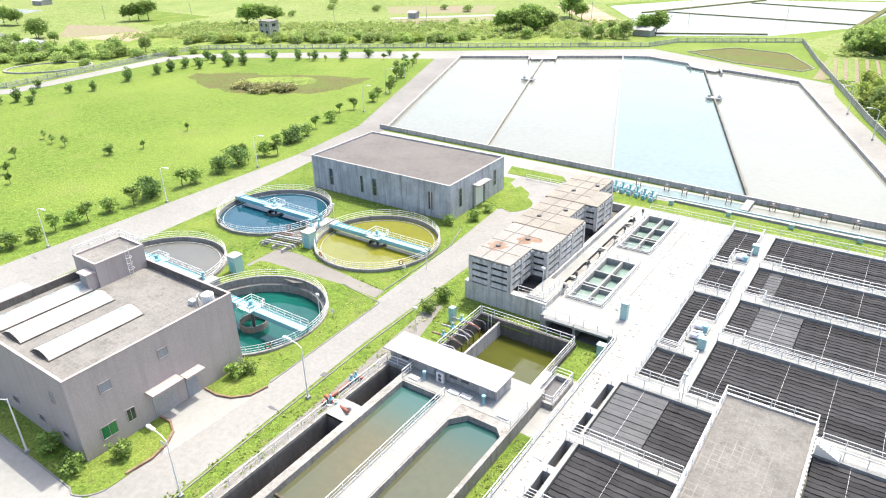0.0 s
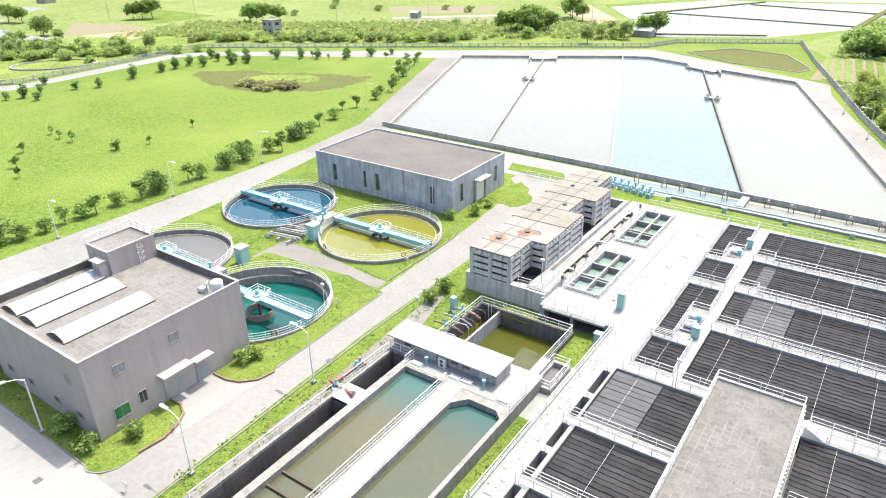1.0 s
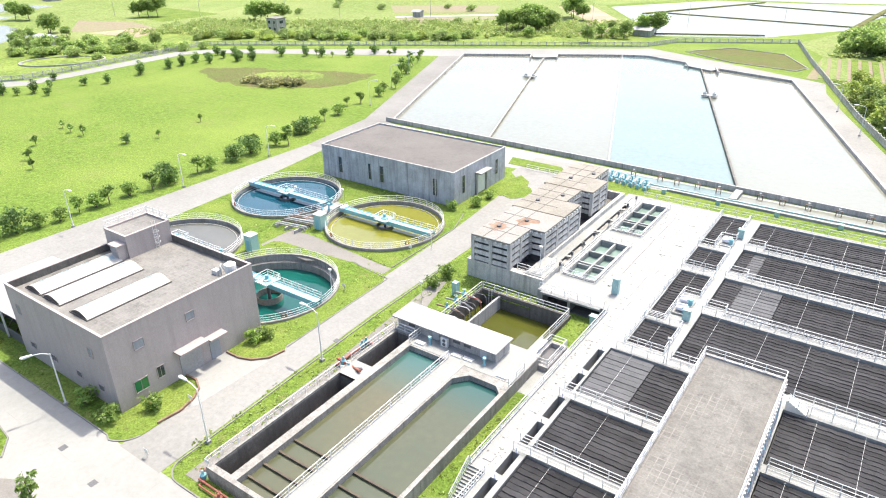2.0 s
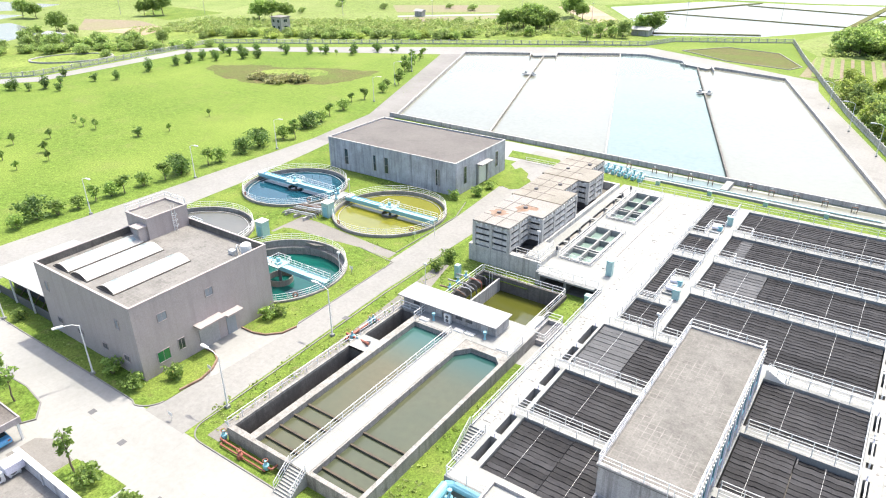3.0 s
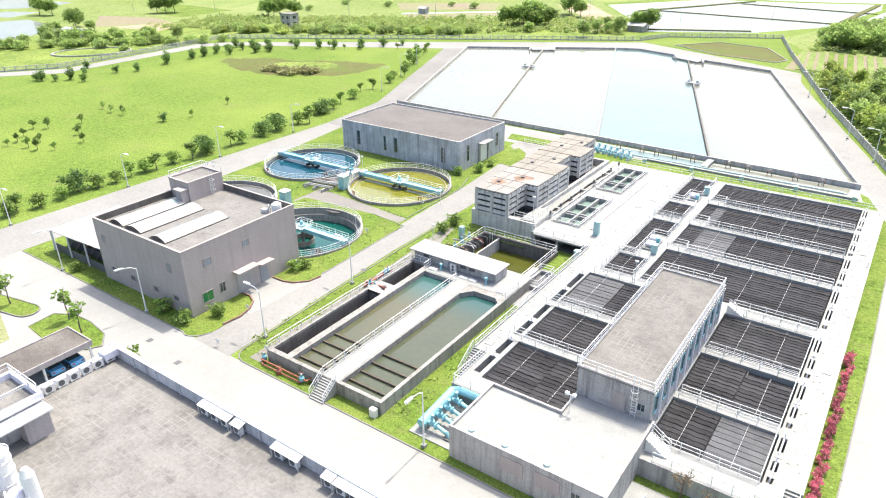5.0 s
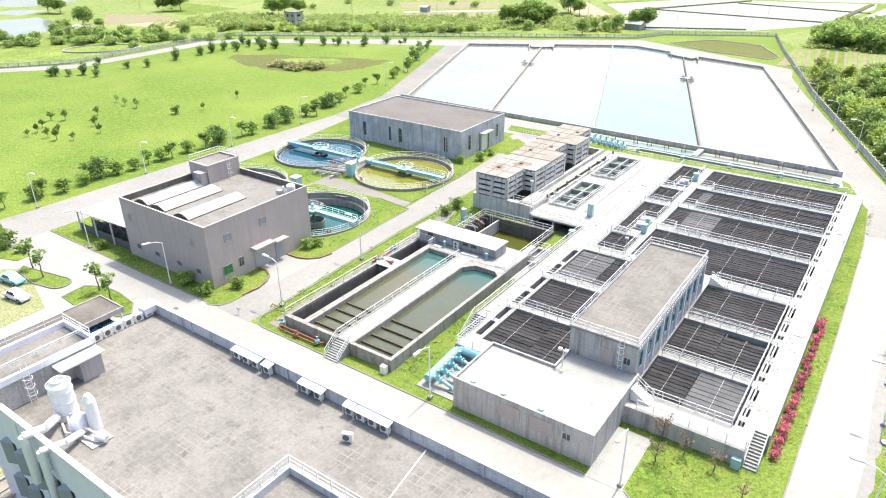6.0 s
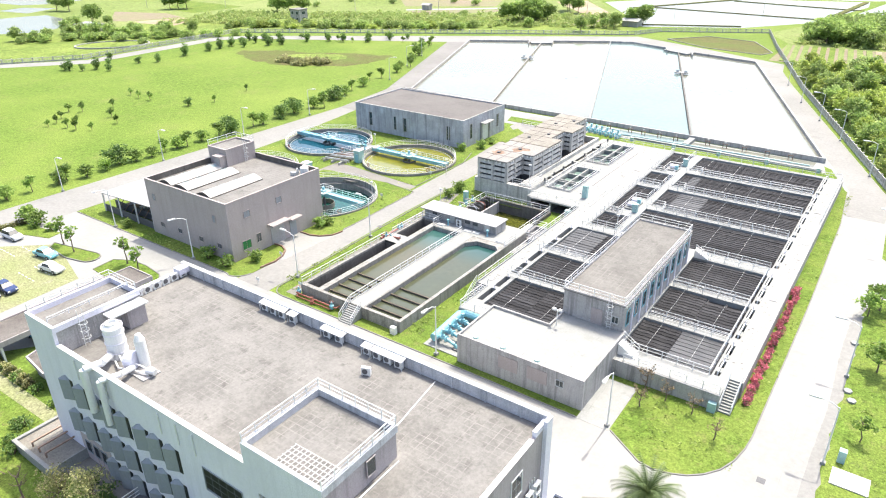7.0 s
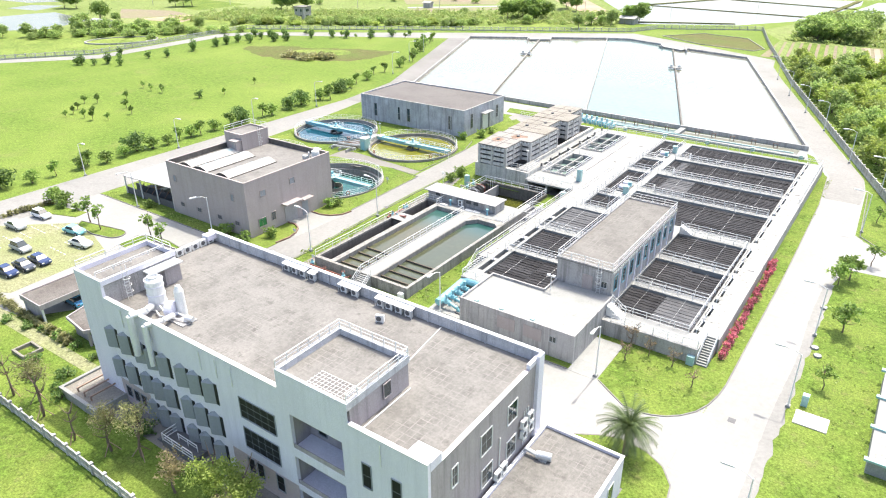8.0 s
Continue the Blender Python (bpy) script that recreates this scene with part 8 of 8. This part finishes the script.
for x, y, z in ((-14.0, 67.9, DECK), (-8.2, 46.6, DECK), (-37.2, 80.0, CT0), (-58.0, 81.0, 0), (-83.4, 87.0, 0), (-62.5, 61.5, 0), (-48.9, 66.0, 0), (-44.0, 119.6, 0), (-45.4, 120.4, 0)):
    d = thing("deck_lamp", "slim pale floodlight post", "lamp post", (x, y, z), group="floodlight posts")
    part("pole", Geo().tube((x, y, z), (x, y, z + 3.6), 0.05, 6), white_paint, d)
    part("lamp_head", Geo().box(x - 0.25, y - 0.15, z + 3.5, x + 0.25, y + 0.15, z + 3.75), white_paint, d)


# ---- cars ----
def car_paint(name, c):
    return material(name, c, rough=0.25, vary=0.04, grain=2.0, bump=0.0, spec=0.6)


def car(x, y, rz, paint, label, tall=0.0):
    c = thing("car", label, "car", (0, 0, 0), group="parked cars")
    prof = [(-2.2, 0.35), (-2.25, 0.7), (-2.1, 0.92), (-1.2, 1.0), (1.0, 0.98), (2.05, 0.82), (2.2, 0.55), (2.15, 0.3)]
    g = Geo()
    n = len(prof)
    wide = [0.82, 0.86, 0.84, 0.86, 0.86, 0.82, 0.76, 0.78]
    verts = [(px, -w, pz) for (px, pz), w in zip(prof, wide)] + [(px, w, pz) for (px, pz), w in zip(prof, wide)]
    g.add(verts, [tuple(range(n)), tuple(range(2 * n - 1, n - 1, -1))] + [(i + 1, i, n + i, n + i + 1) for i in range(n - 1)] + [(0, n - 1, 2 * n - 1, n)])
    part("body", g, paint, c)
    top = 1.45 + tall
    back = -1.9 if tall else -1.45
    cab = Geo().add([(back, -0.78, 0.98), (1.05, -0.78, 0.97), (0.35, -0.62, top), (back + 0.45, -0.62, top), (back, 0.78, 0.98), (1.05, 0.78, 0.97), (0.35, 0.62, top), (back + 0.45, 0.62, top)],
                    [(0, 1, 2, 3), (7, 6, 5, 4), (1, 5, 6, 2), (4, 0, 3, 7)])
    part("window_glass", cab, glass, c)
    part("roof", Geo().hexa([(back + 0.4, -0.64), (0.38, -0.64), (0.38, 0.64), (back + 0.4, 0.64)], top, top + 0.05), paint, c)
    for px in (-1.35, 1.35):
        for py in (-0.78, 0.78):
            wh = part("wheel", Geo().tube((px, py - 0.1, 0.32), (px, py + 0.1, 0.32), 0.32, 14), rubber, c)
            part("rim", Geo().tube((px, py - 0.115, 0.32), (px, py + 0.115, 0.32), 0.19, 10), galvanised, wh)
    for py in (-0.58, 0.58):
        part("headlight", Geo().box(2.08, py - 0.18, 0.58, 2.2, py + 0.18, 0.74), white_paint, c)
        part("tail_light", Geo().box(-2.27, py - 0.16, 0.66, -2.19, py + 0.16, 0.82), red_pipe, c)
    c.matrix_basis = pose(x, y, 0.04, 0, 0, rz)
    return c


paint_white, paint_silver, paint_navy, paint_dark, paint_cyan, paint_blue = (car_paint(n, c) for n, c in (("paint_white", (0.75, 0.76, 0.77)), ("paint_silver", (0.4, 0.42, 0.44)), ("paint_navy", (0.03, 0.05, 0.13)), ("paint_dark", (0.07, 0.08, 0.1)), ("paint_cyan", (0.2, 0.5, 0.6)), ("paint_blue", (0.10, 0.33, 0.58))))
car(-85.0, 9.0, 8, paint_white, "white saloon car parked on grass bays")
car(-91.0, 11.1, 8, paint_cyan, "light blue hatchback parked on grass bays")
car(-103.3, 11.4, 5, paint_white, "white estate car parked by the hedge", 0.15)
car(-102.1, 6.2, 5, paint_silver, "silver saloon car parked on grass bays")
car(-91.8, 2.2, 3, paint_silver, "silver van-like car parked on grass bays", 0.3)
car(-84.4, 1.7, 3, paint_navy, "navy blue saloon car parked on grass bays")
car(-84.4, -0.8, 3, paint_dark, "dark grey car parked on grass bays")
car(-84.6, -3.3, 3, paint_navy, "navy car parked at the end of the bays")
car(-67.4, 9.6, 180, paint_blue, "bright blue car under the shelter")
car(-67.2, 12.0, 180, paint_blue, "blue car under the shelter")
car(-66.8, -2.0, 180, paint_blue, "blue car under the flat-roofed shelter")

# ---- east lawn structures ----
cover = thing("covered_reservoir", "low white covered structure with pale blue beams", "structure", (38, 34, 0))
part("slab", Geo().box(31.4, 25.4, 0, 46, 43.2, 1.6), deck_concrete, cover)
for y in (25.2, 31.0, 37.0, 43.0):
    part("beam", Geo().box(31.0, y, 1.6, 46, y + 0.5, 1.85), pale_aqua, cover)
lone("manhole_slab", Geo().box(24.0, 29.4, 0.06, 27.4, 32.0, 0.17), pale_concrete, "pale concrete manhole slab in the lawn", "slab")
lone("manhole_lid", Geo().lathe(26.4, 30.2, [(0, 0.17), (0.4, 0.17), (0.36, 0.22), (0, 0.23)], 16), galvanised, "round metal lid on the manhole slab", "lid")
lone("meter_box", Geo().box(24.2, 33.0, 0.05, 24.9, 33.7, 1.5), pale_aqua, "pale aqua meter box on the lawn edge", "box")
for x, y in ((23.6, 46.4), (24.2, 44.6), (23.0, 58.0)):
    lone("flat_stone", Geo().hexa(arc(x, y, 0.5, 0, 300, 5), 0.05, 0.3), deck_concrete, "pale flat stone at the road edge", "stone")
for x, y in ((-54.2, 24.9), (-57.8, 33.0), (-47.6, 27.5), (-61.0, 62.6), (-60.6, 78.6), (-19.8, 29.4)):
    sign = thing("notice_board", "small white notice board on a post", "sign", (x, y, 0), group="notice boards")
    part("post", Geo().tube((x, y, 0), (x, y, 0.9), 0.03, 5), galvanised, sign)
    part("board", Geo().box(x - 0.35, y - 0.05, 0.7, x + 0.35, y - 0.02, 1.2), white_paint, sign)
for x, y in ((-55.5, 19.6), (-63.0, 20.6), (-45.0, 17.0), (-52.6, 52.0), (18.5, 26.0)):
    lone("drain_grate", slab([(x - 0.4, y - 0.4, x + 0.4, y + 0.4)], [], 0.02, 0.045), dark_grey, "dark square drain grate in the road", "grate", "road grates")

# ---- fields and far things ----
paddy = water("paddy", (0.14, 0.16, 0.14), (0.18, 0.19, 0.17), rough=0.15, ripple=0.02, scale=0.5, big=0.02)
earth_field = material("earth_field", (0.22, 0.185, 0.135), rough=0.95, vary=0.2, big=0.03, grain=0.4, tint=(0.19, 0.20, 0.10), bump=0.3, spec=0.1)
pale_green = material("pale_green", (0.15, 0.205, 0.06), rough=0.9, vary=0.25, big=0.04, grain=0.5, tint=(0.19, 0.23, 0.08), bump=0.4, spec=0.1, fine=0.30)
for poly, mat, lab in (
        ([(-162, 411), (-117, 472), (-60, 480), (-18, 492), (-16, 462), (-32, 375), (-58, 338), (-102, 317), (-112, 335)], paddy, "flooded pale paddy field"),
        ([(-130, 482), (-60, 488), (-15, 500), (60, 560), (-60, 720), (-240, 620)], paddy, "flooded pale paddy field"),
        ([(-9, 486), (-22, 392), (10, 392), (60, 384), (120, 420), (60, 520)], paddy, "flooded pale paddy field"),
        ([(-170, 418), (-124, 478), (-240, 600), (-330, 520), (-240, 430)], pale_green, "pale green field"),
        ([(-560, 227), (-489, 242), (-477, 215), (-491, 196), (-580, 190)], paddy, "flooded pale paddy field"),
        ([(-426, 167), (-421, 178), (-369, 171), (-352, 140), (-370, 118), (-430, 140)], paddy, "flooded pale paddy field"),
        ([(-475, 190), (-452, 200), (-440, 176), (-470, 172)], paddy, "flooded pale paddy field"),
        ([(-401, 210), (-365, 222), (-340, 216), (-352, 187), (-362, 184)], earth_field, "bare earth field"),
        ([(-338, 215), (-323, 210), (-314, 192), (-349, 186)], soil, "bare pale soil patch beside the lane"),
        ([(-423, 274), (-351, 270), (-351, 231), (-385, 236)], lawn, "bright green meadow"),
        ([(-286, 352), (-225, 386), (-211, 354), (-261, 325)], earth_field, "bare brown field"),
        ([(-251, 313), (-205, 350), (-201, 344), (-247, 308)], deck_concrete, "long pale concrete strip between the fields"),
        ([(-245, 306), (-200, 341), (-196, 331), (-226, 296)], earth_field, "bare brown field"),
        ([(-194, 331), (-178, 330), (-163, 300), (-186, 284)], lawn, "bright green plot"),
        ([(-143, 308), (-126, 301), (-119, 318), (-148, 350)], earth_field, "bare brown field"),
        ([(-175, 412), (-118, 334), (-121, 322), (-152, 352), (-190, 396)], soil, "bare pale slope with tracks"),
        ([(-500, 300), (-430, 282), (-360, 278), (-380, 330), (-470, 360)], pale_green, "pale green meadow"),
        ([(-262, 262), (-238, 244), (-206, 262), (-232, 292)], pale_green, "bright green mound meadow"),
        ([(-30, 298), (-29, 256), (26, 254), (26, 299)], earth_field, "bed of striped vegetable plots"),
        ([(-78, 285), (-64, 302), (-43, 297), (-31, 273), (-34, 266), (-57, 271)], marsh_grass, "hollow weedy earth basin with stone edge")):
    flat("field", poly, 0.03, mat, lab, "field")
for k in range(16):
    x = -29 + k * 3.3
    wall_line("vegetable_bed", [(x, 297.5), (x + 4.5, 257)], 0, 0.22 + 0.05 * (k % 2), 2.1, (pale_green, lawn, pale_green, soil, soil, earth_field)[min(5, k // 3) if k % 3 else (k // 3) % 3], None, "raised strip of a vegetable plot", "vegetable bed")
far_meadow = material("far_meadow", (0.155, 0.205, 0.06), rough=0.95, vary=0.3, big=0.012, grain=0.25, tint=(0.20, 0.235, 0.09), bump=0.4, spec=0.1, dirt=(0.23, 0.20, 0.12), dirt_at=0.6, fine=0.3)
flat("far_meadow", [(-800, 60), (-430, 90), (-345, 130), (-330, 205), (-260, 255), (-170, 300), (-106, 316), (-112, 334), (-165, 412), (-300, 640), (-800, 900)], 0.008, far_meadow, "patchy pale meadows and fallow plots", "field")
flat("far_meadow_east", [(-44, 328), (-30, 300), (150, 240), (700, 200), (700, 900), (60, 900), (120, 420), (60, 382), (10, 390), (-30, 374)], 0.008, far_meadow, "patchy pale meadows and fallow plots", "field")
flat("rough_ground", [(40, 60), (120, 60), (130, 230), (20, 255), (-14, 240), (-6, 214), (28, 116)], 0.02, rough_green, "rough overgrown ground outside the fence", "field")
flat("rough_ground_west", [(-268, 195), (-172, 250), (-98, 290), (-106, 316), (-170, 300), (-260, 255), (-330, 205), (-345, 130), (-312, 60), (-264, 112), (-268, 178)], 0.012, rough_green, "rough overgrown ground outside the fence", "field")
wall_line("basin_edge", [(-78, 285), (-64, 302), (-43, 297), (-31, 273), (-34, 266), (-57, 271), (-78, 285)], 0, 0.25, 0.4, tank_concrete, None, "stone edge of the hollow basin")
for a, c, w in (((-126, 398), (-30, 388), 0.6), ((-92, 457), (-16, 440), 0.8), ((-134, 390), (-88, 474), 2.2), ((-30, 372), (-20, 488), 3.0), ((-108, 322), (-60, 342), 1.2)):
    wall_line("field_bund", [a, c], 0, 0.4, w, marsh_grass, None, "narrow grass bund between flooded fields", "bund")
hut = thing("field_hut", "small two-storey concrete field hut", "hut", (-266, 238, 0))
part("wall", slab([(-270, 235, -263, 241)], [(-269.7, 235.3, -263.3, 240.7)], 0, 6.6), wall_concrete, hut)
part("roof", Geo().box(-270.5, 234.5, 6.6, -262.5, 241.5, 6.9), roof_concrete, hut)
for x in (-268.3, -264.8):
    for z in (1.8, 4.9):
        window(hut, "y", 235, x, z, 1.6, 1.5, out=-1)
for z in (1.8, 4.9):
    window(hut, "x", -263, 238, z, 2.4, 1.5, out=1)
for cx, cy, w, d in ((-328, 160, 15, 7), (-236, 318, 5, 3.5), (-520, 260, 12, 8), (-103, 316, 8, 6)):
    b = thing("farm_shed", "low farm shed with pale metal roof", "shed", (cx, cy, 0), group="farm sheds")
    part("wall", slab([(cx - w, cy - d / 2, cx, cy + d / 2)], [], 0, 2.8), wall_concrete, b)
    part("roof", Geo().add([(cx - w - 0.6, cy - d / 2 - 0.6, 2.8), (cx + 0.6, cy - d / 2 - 0.6, 2.8), (cx + 0.6, cy + d / 2 + 0.6, 2.8), (cx - w - 0.6, cy + d / 2 + 0.6, 2.8), (cx - w - 0.6, cy, 3.9), (cx + 0.6, cy, 3.9)], [(3, 2, 1, 0), (0, 1, 5, 4), (2, 3, 4, 5), (1, 2, 5), (3, 0, 4)]), sheet_roof, b)
oval = thing("oval_pool", "old oval concrete pool overgrown with grass", "pool", (-283, 137, 0))
g = Geo().lathe(0, 0, [(1.0, 0), (1.0, 0.6), (0.965, 0.6), (0.965, 0)], 40, True).turned(pose(-283, 138, 0, 0, 0, 50) @ Matrix.Diagonal((16, 10, 1, 1)))
part("rim", g, wall_concrete, oval)
part("bed", Geo().disc(0, 0, 0.2, 0.95, 40).turned(pose(-283, 138, 0, 0, 0, 50) @ Matrix.Diagonal((16, 10, 1, 1))), rough_green, oval)
for i in range(9):
    x, y = -400 + i * 42, 232 + i * 20 + (i % 3) * 9
    p = thing("power_pole", "thin wooden power pole in the fields", "pole", (x, y, 0), group="power poles")
    part("pole", Geo().tube((x, y, 0), (x, y, 9), 0.13, 6, 0.09), wall_concrete, p)
    part("cross_arm", Geo().box(x - 0.9, y - 0.06, 8.3, x + 0.9, y + 0.06, 8.45), galvanised, p)

# grass tufts on the lawns near the camera's way
rnd = random.Random(99)
g = Geo()
for x0, y0, x1, y1, n in ((3.6, 25.5, 15.6, 33.6, 700), (14.9, 38, 16.0, 116, 500), (24, 12, 60, 72, 4200), (24.6, 84, 50, 116, 900), (-105, -50, -10, -20, 3600), (-100, -18.6, -38, -15, 700), (-104, 60, -84, 118, 1500), (-84, 92, -62, 98, 300), (-61, 46, -58.8, 68, 250), (-27.2, 27, -24.9, 55, 300), (-50.5, 26, -46.8, 76, 500), (-36, 119.2, 12, 122.4, 300), (-47, 73.6, -30, 76.6, 160), (-230, 30, -126, 200, 5200)):
    for _ in range(n):
        x, y = rnd.uniform(x0, x1), rnd.uniform(y0, y1)
        if any((x - c[0]) ** 2 + (y - c[1]) ** 2 < (RADIUS + 0.6) ** 2 for c in CIRCLES) or (-84.8 < x < -62.8 and 27 < y < 48.3):
            continue
        if noise.noise((x * 0.12, y * 0.12, 3.0)) < -0.05:
            continue
        s = rnd.uniform(0.15, 0.4)
        for _ in range(3):
            a = rnd.uniform(0, 6.28)
            u, v = math.cos(a) * s, math.sin(a) * s
            g.add([(x - v * 0.3, y + u * 0.3, 0.03), (x + v * 0.3, y - u * 0.3, 0.03), (x + u * 0.8, y + v * 0.8, s * rnd.uniform(0.15, 0.4))], [(0, 1, 2)])
grass_blade = foliage("grass_blade", (0.13, 0.19, 0.03), (0.22, 0.28, 0.06))
lone("grass_tufts", g, grass_blade, "uneven tufts of longer green grass", "grass", kind="stuff")

# weeds and clumps of longer grass in the lawns between the tanks
rnd = random.Random(101)
g = Geo()
for x0, y0, x1, y1, n in ((-106, 60, -59.8, 98, 620), (-83, 45.8, -57.6, 69, 320), (-99, 94, -62, 98.4, 90), (-52.2, 26.5, -46.8, 76, 260), (-27.3, 26.6, -24.8, 55, 110), (3.8, 25.2, 13.4, 33.4, 150), (-105, 24.6, -62, 27.2, 140), (24, 10, 34, 72, 330), (-52, 73.5, -35.5, 77, 60), (-29.4, 68.2, -24.8, 74.2, 40), (-48, 118.8, 12, 122.5, 130), (-57, 10, -14, 15.6, 160), (14.9, 38, 16.1, 116, 120)):
    for _ in range(n):
        x, y = rnd.uniform(x0, x1), rnd.uniform(y0, y1)
        if any((x - c[0]) ** 2 + (y - c[1]) ** 2 < (RADIUS + 0.9) ** 2 for c in CIRCLES) or (-84.9 < x < -62.6 and 27 < y < 48.4) or (-84 < x < -66 and 68 < y < 76) or noise.noise((x * 0.18, y * 0.18, 7.0)) < -0.08:
            continue
        leaves(g, x, y, 0.08, 0.6, 0.6, 0.08, 2, 4, rnd.uniform(0.08, 0.18), rnd, 0.1)
weed_leaf = foliage("weed_leaf", (0.22, 0.31, 0.06), (0.40, 0.48, 0.14))
lone("weeds", g, weed_leaf, "patchy low weeds in the uneven lawns", "weeds", kind="stuff")

# ---- small fittings ----
for cx, cy in ((-84.8, 74.6),):
    rack = thing("pipe_rack", "cluster of weathered pipes between the round tanks", "pipes", (cx, cy, 0))
    for k in range(7):
        part("pipe", Geo().path([(cx - 3.2 + k * 0.15, cy - 1.6 + k * 0.75, 0.25), (cx - 2.6, cy - 1.4 + k * 0.75, 0.8), (cx + 3.4, cy - 0.4 + k * 0.75, 0.8), (cx + 3.6, cy - 0.3 + k * 0.75, 0.2)], 0.12, 7), (wall_concrete, galvanised, launder_steel, wall_concrete, galvanised, rust_stain, wall_concrete)[k], rack)
    for k in range(3):
        part("sleeper", Geo().box(cx - 2.4 + k * 2.4, cy - 1.8, 0, cx - 2.1 + k * 2.4, cy + 4.2, 0.65), wall_concrete, rack)
for k in range(6):
    x, y = -41.2 + k * 0.0, 64.0 + k * 1.45
    lone("pit_pipe", Geo().path([(-43.4, y, 1.1), (-41.6, y, 1.25), (-41.2, y, 0.9), (-41.2, y, -1.9)], 0.08, 8), (galvanised, dark_grey, galvanised, dark_grey, red_pipe, dark_grey)[k], "old pipe dropping into the open pit", "pipe", "pipes into the pit")
lone("pit_ladder", Geo().path([(-41.6, 72.7, 1.6), (-41.6, 72.7, -1.7)], 0.04, 5).path([(-41.1, 72.7, 1.6), (-41.1, 72.7, -1.7)], 0.04, 5), white_paint, "white ladder on the pit wall", "ladder")
# bay lines on the grass blocks
for row, y0 in enumerate((-1.9, 0.6, 3.1, 5.6, 8.1, 10.6)):
    for x0 in (-100.6, -89.0):
        for k in range(5):
            lone("bay_mark", Geo().box(x0 + k * 1.1, y0 - 0.06, 0.03, x0 + k * 1.1 + 0.6, y0 + 0.06, 0.042), white_paint, "short white bay mark on worn turf", "bay mark", "bay marks")
# cable trays and pipes on the deck
for x, y0, y1 in ((-27.2, 82.0, 112.0), (-36.9, 113.0, 117.2)):
    lone("floor_duct", Geo().box(x, y0, DECK + 0.002, x + 0.35, y1, DECK + 0.14), wall_concrete, "low grey cable duct along the deck", "duct")
for k, (x, y) in enumerate(((-26.5, 86), (-24.0, 96.5), (-27.8, 104), (-23.4, 110), (-22.6, 72.5), (-22.9, 101), (-37.2, 98.6), (12.4, 60.0), (12.6, 82.0), (12.2, 97.0), (-23.2, 52), (-23.4, 43))):
    lone("access_hatch", slab([(x - 0.5, y - 0.5, x + 0.5, y + 0.5)], [], DECK + 0.002, DECK + 0.07), (galvanised, wall_concrete)[k % 2], "grey square access hatch on the deck", "hatch", "deck hatches")
# lean-to clutter
for k in range(6):
    x = -99.6 + k * 2.4
    lone("storage_crate", Geo().box(x, 31.0, 0, x + 1.6, 32.4, 0.9 + 0.25 * (k % 3)), (dark_grey, wood_old, galvanised)[k % 3], "old crate stored under the lean-to", "crate", "crates under the lean-to")
lone("front_board", Geo().box(-101.3, 27.95, 0, -85.0, 28.05, 1.5), dark_grey, "dark boarding along the lean-to front", "board")
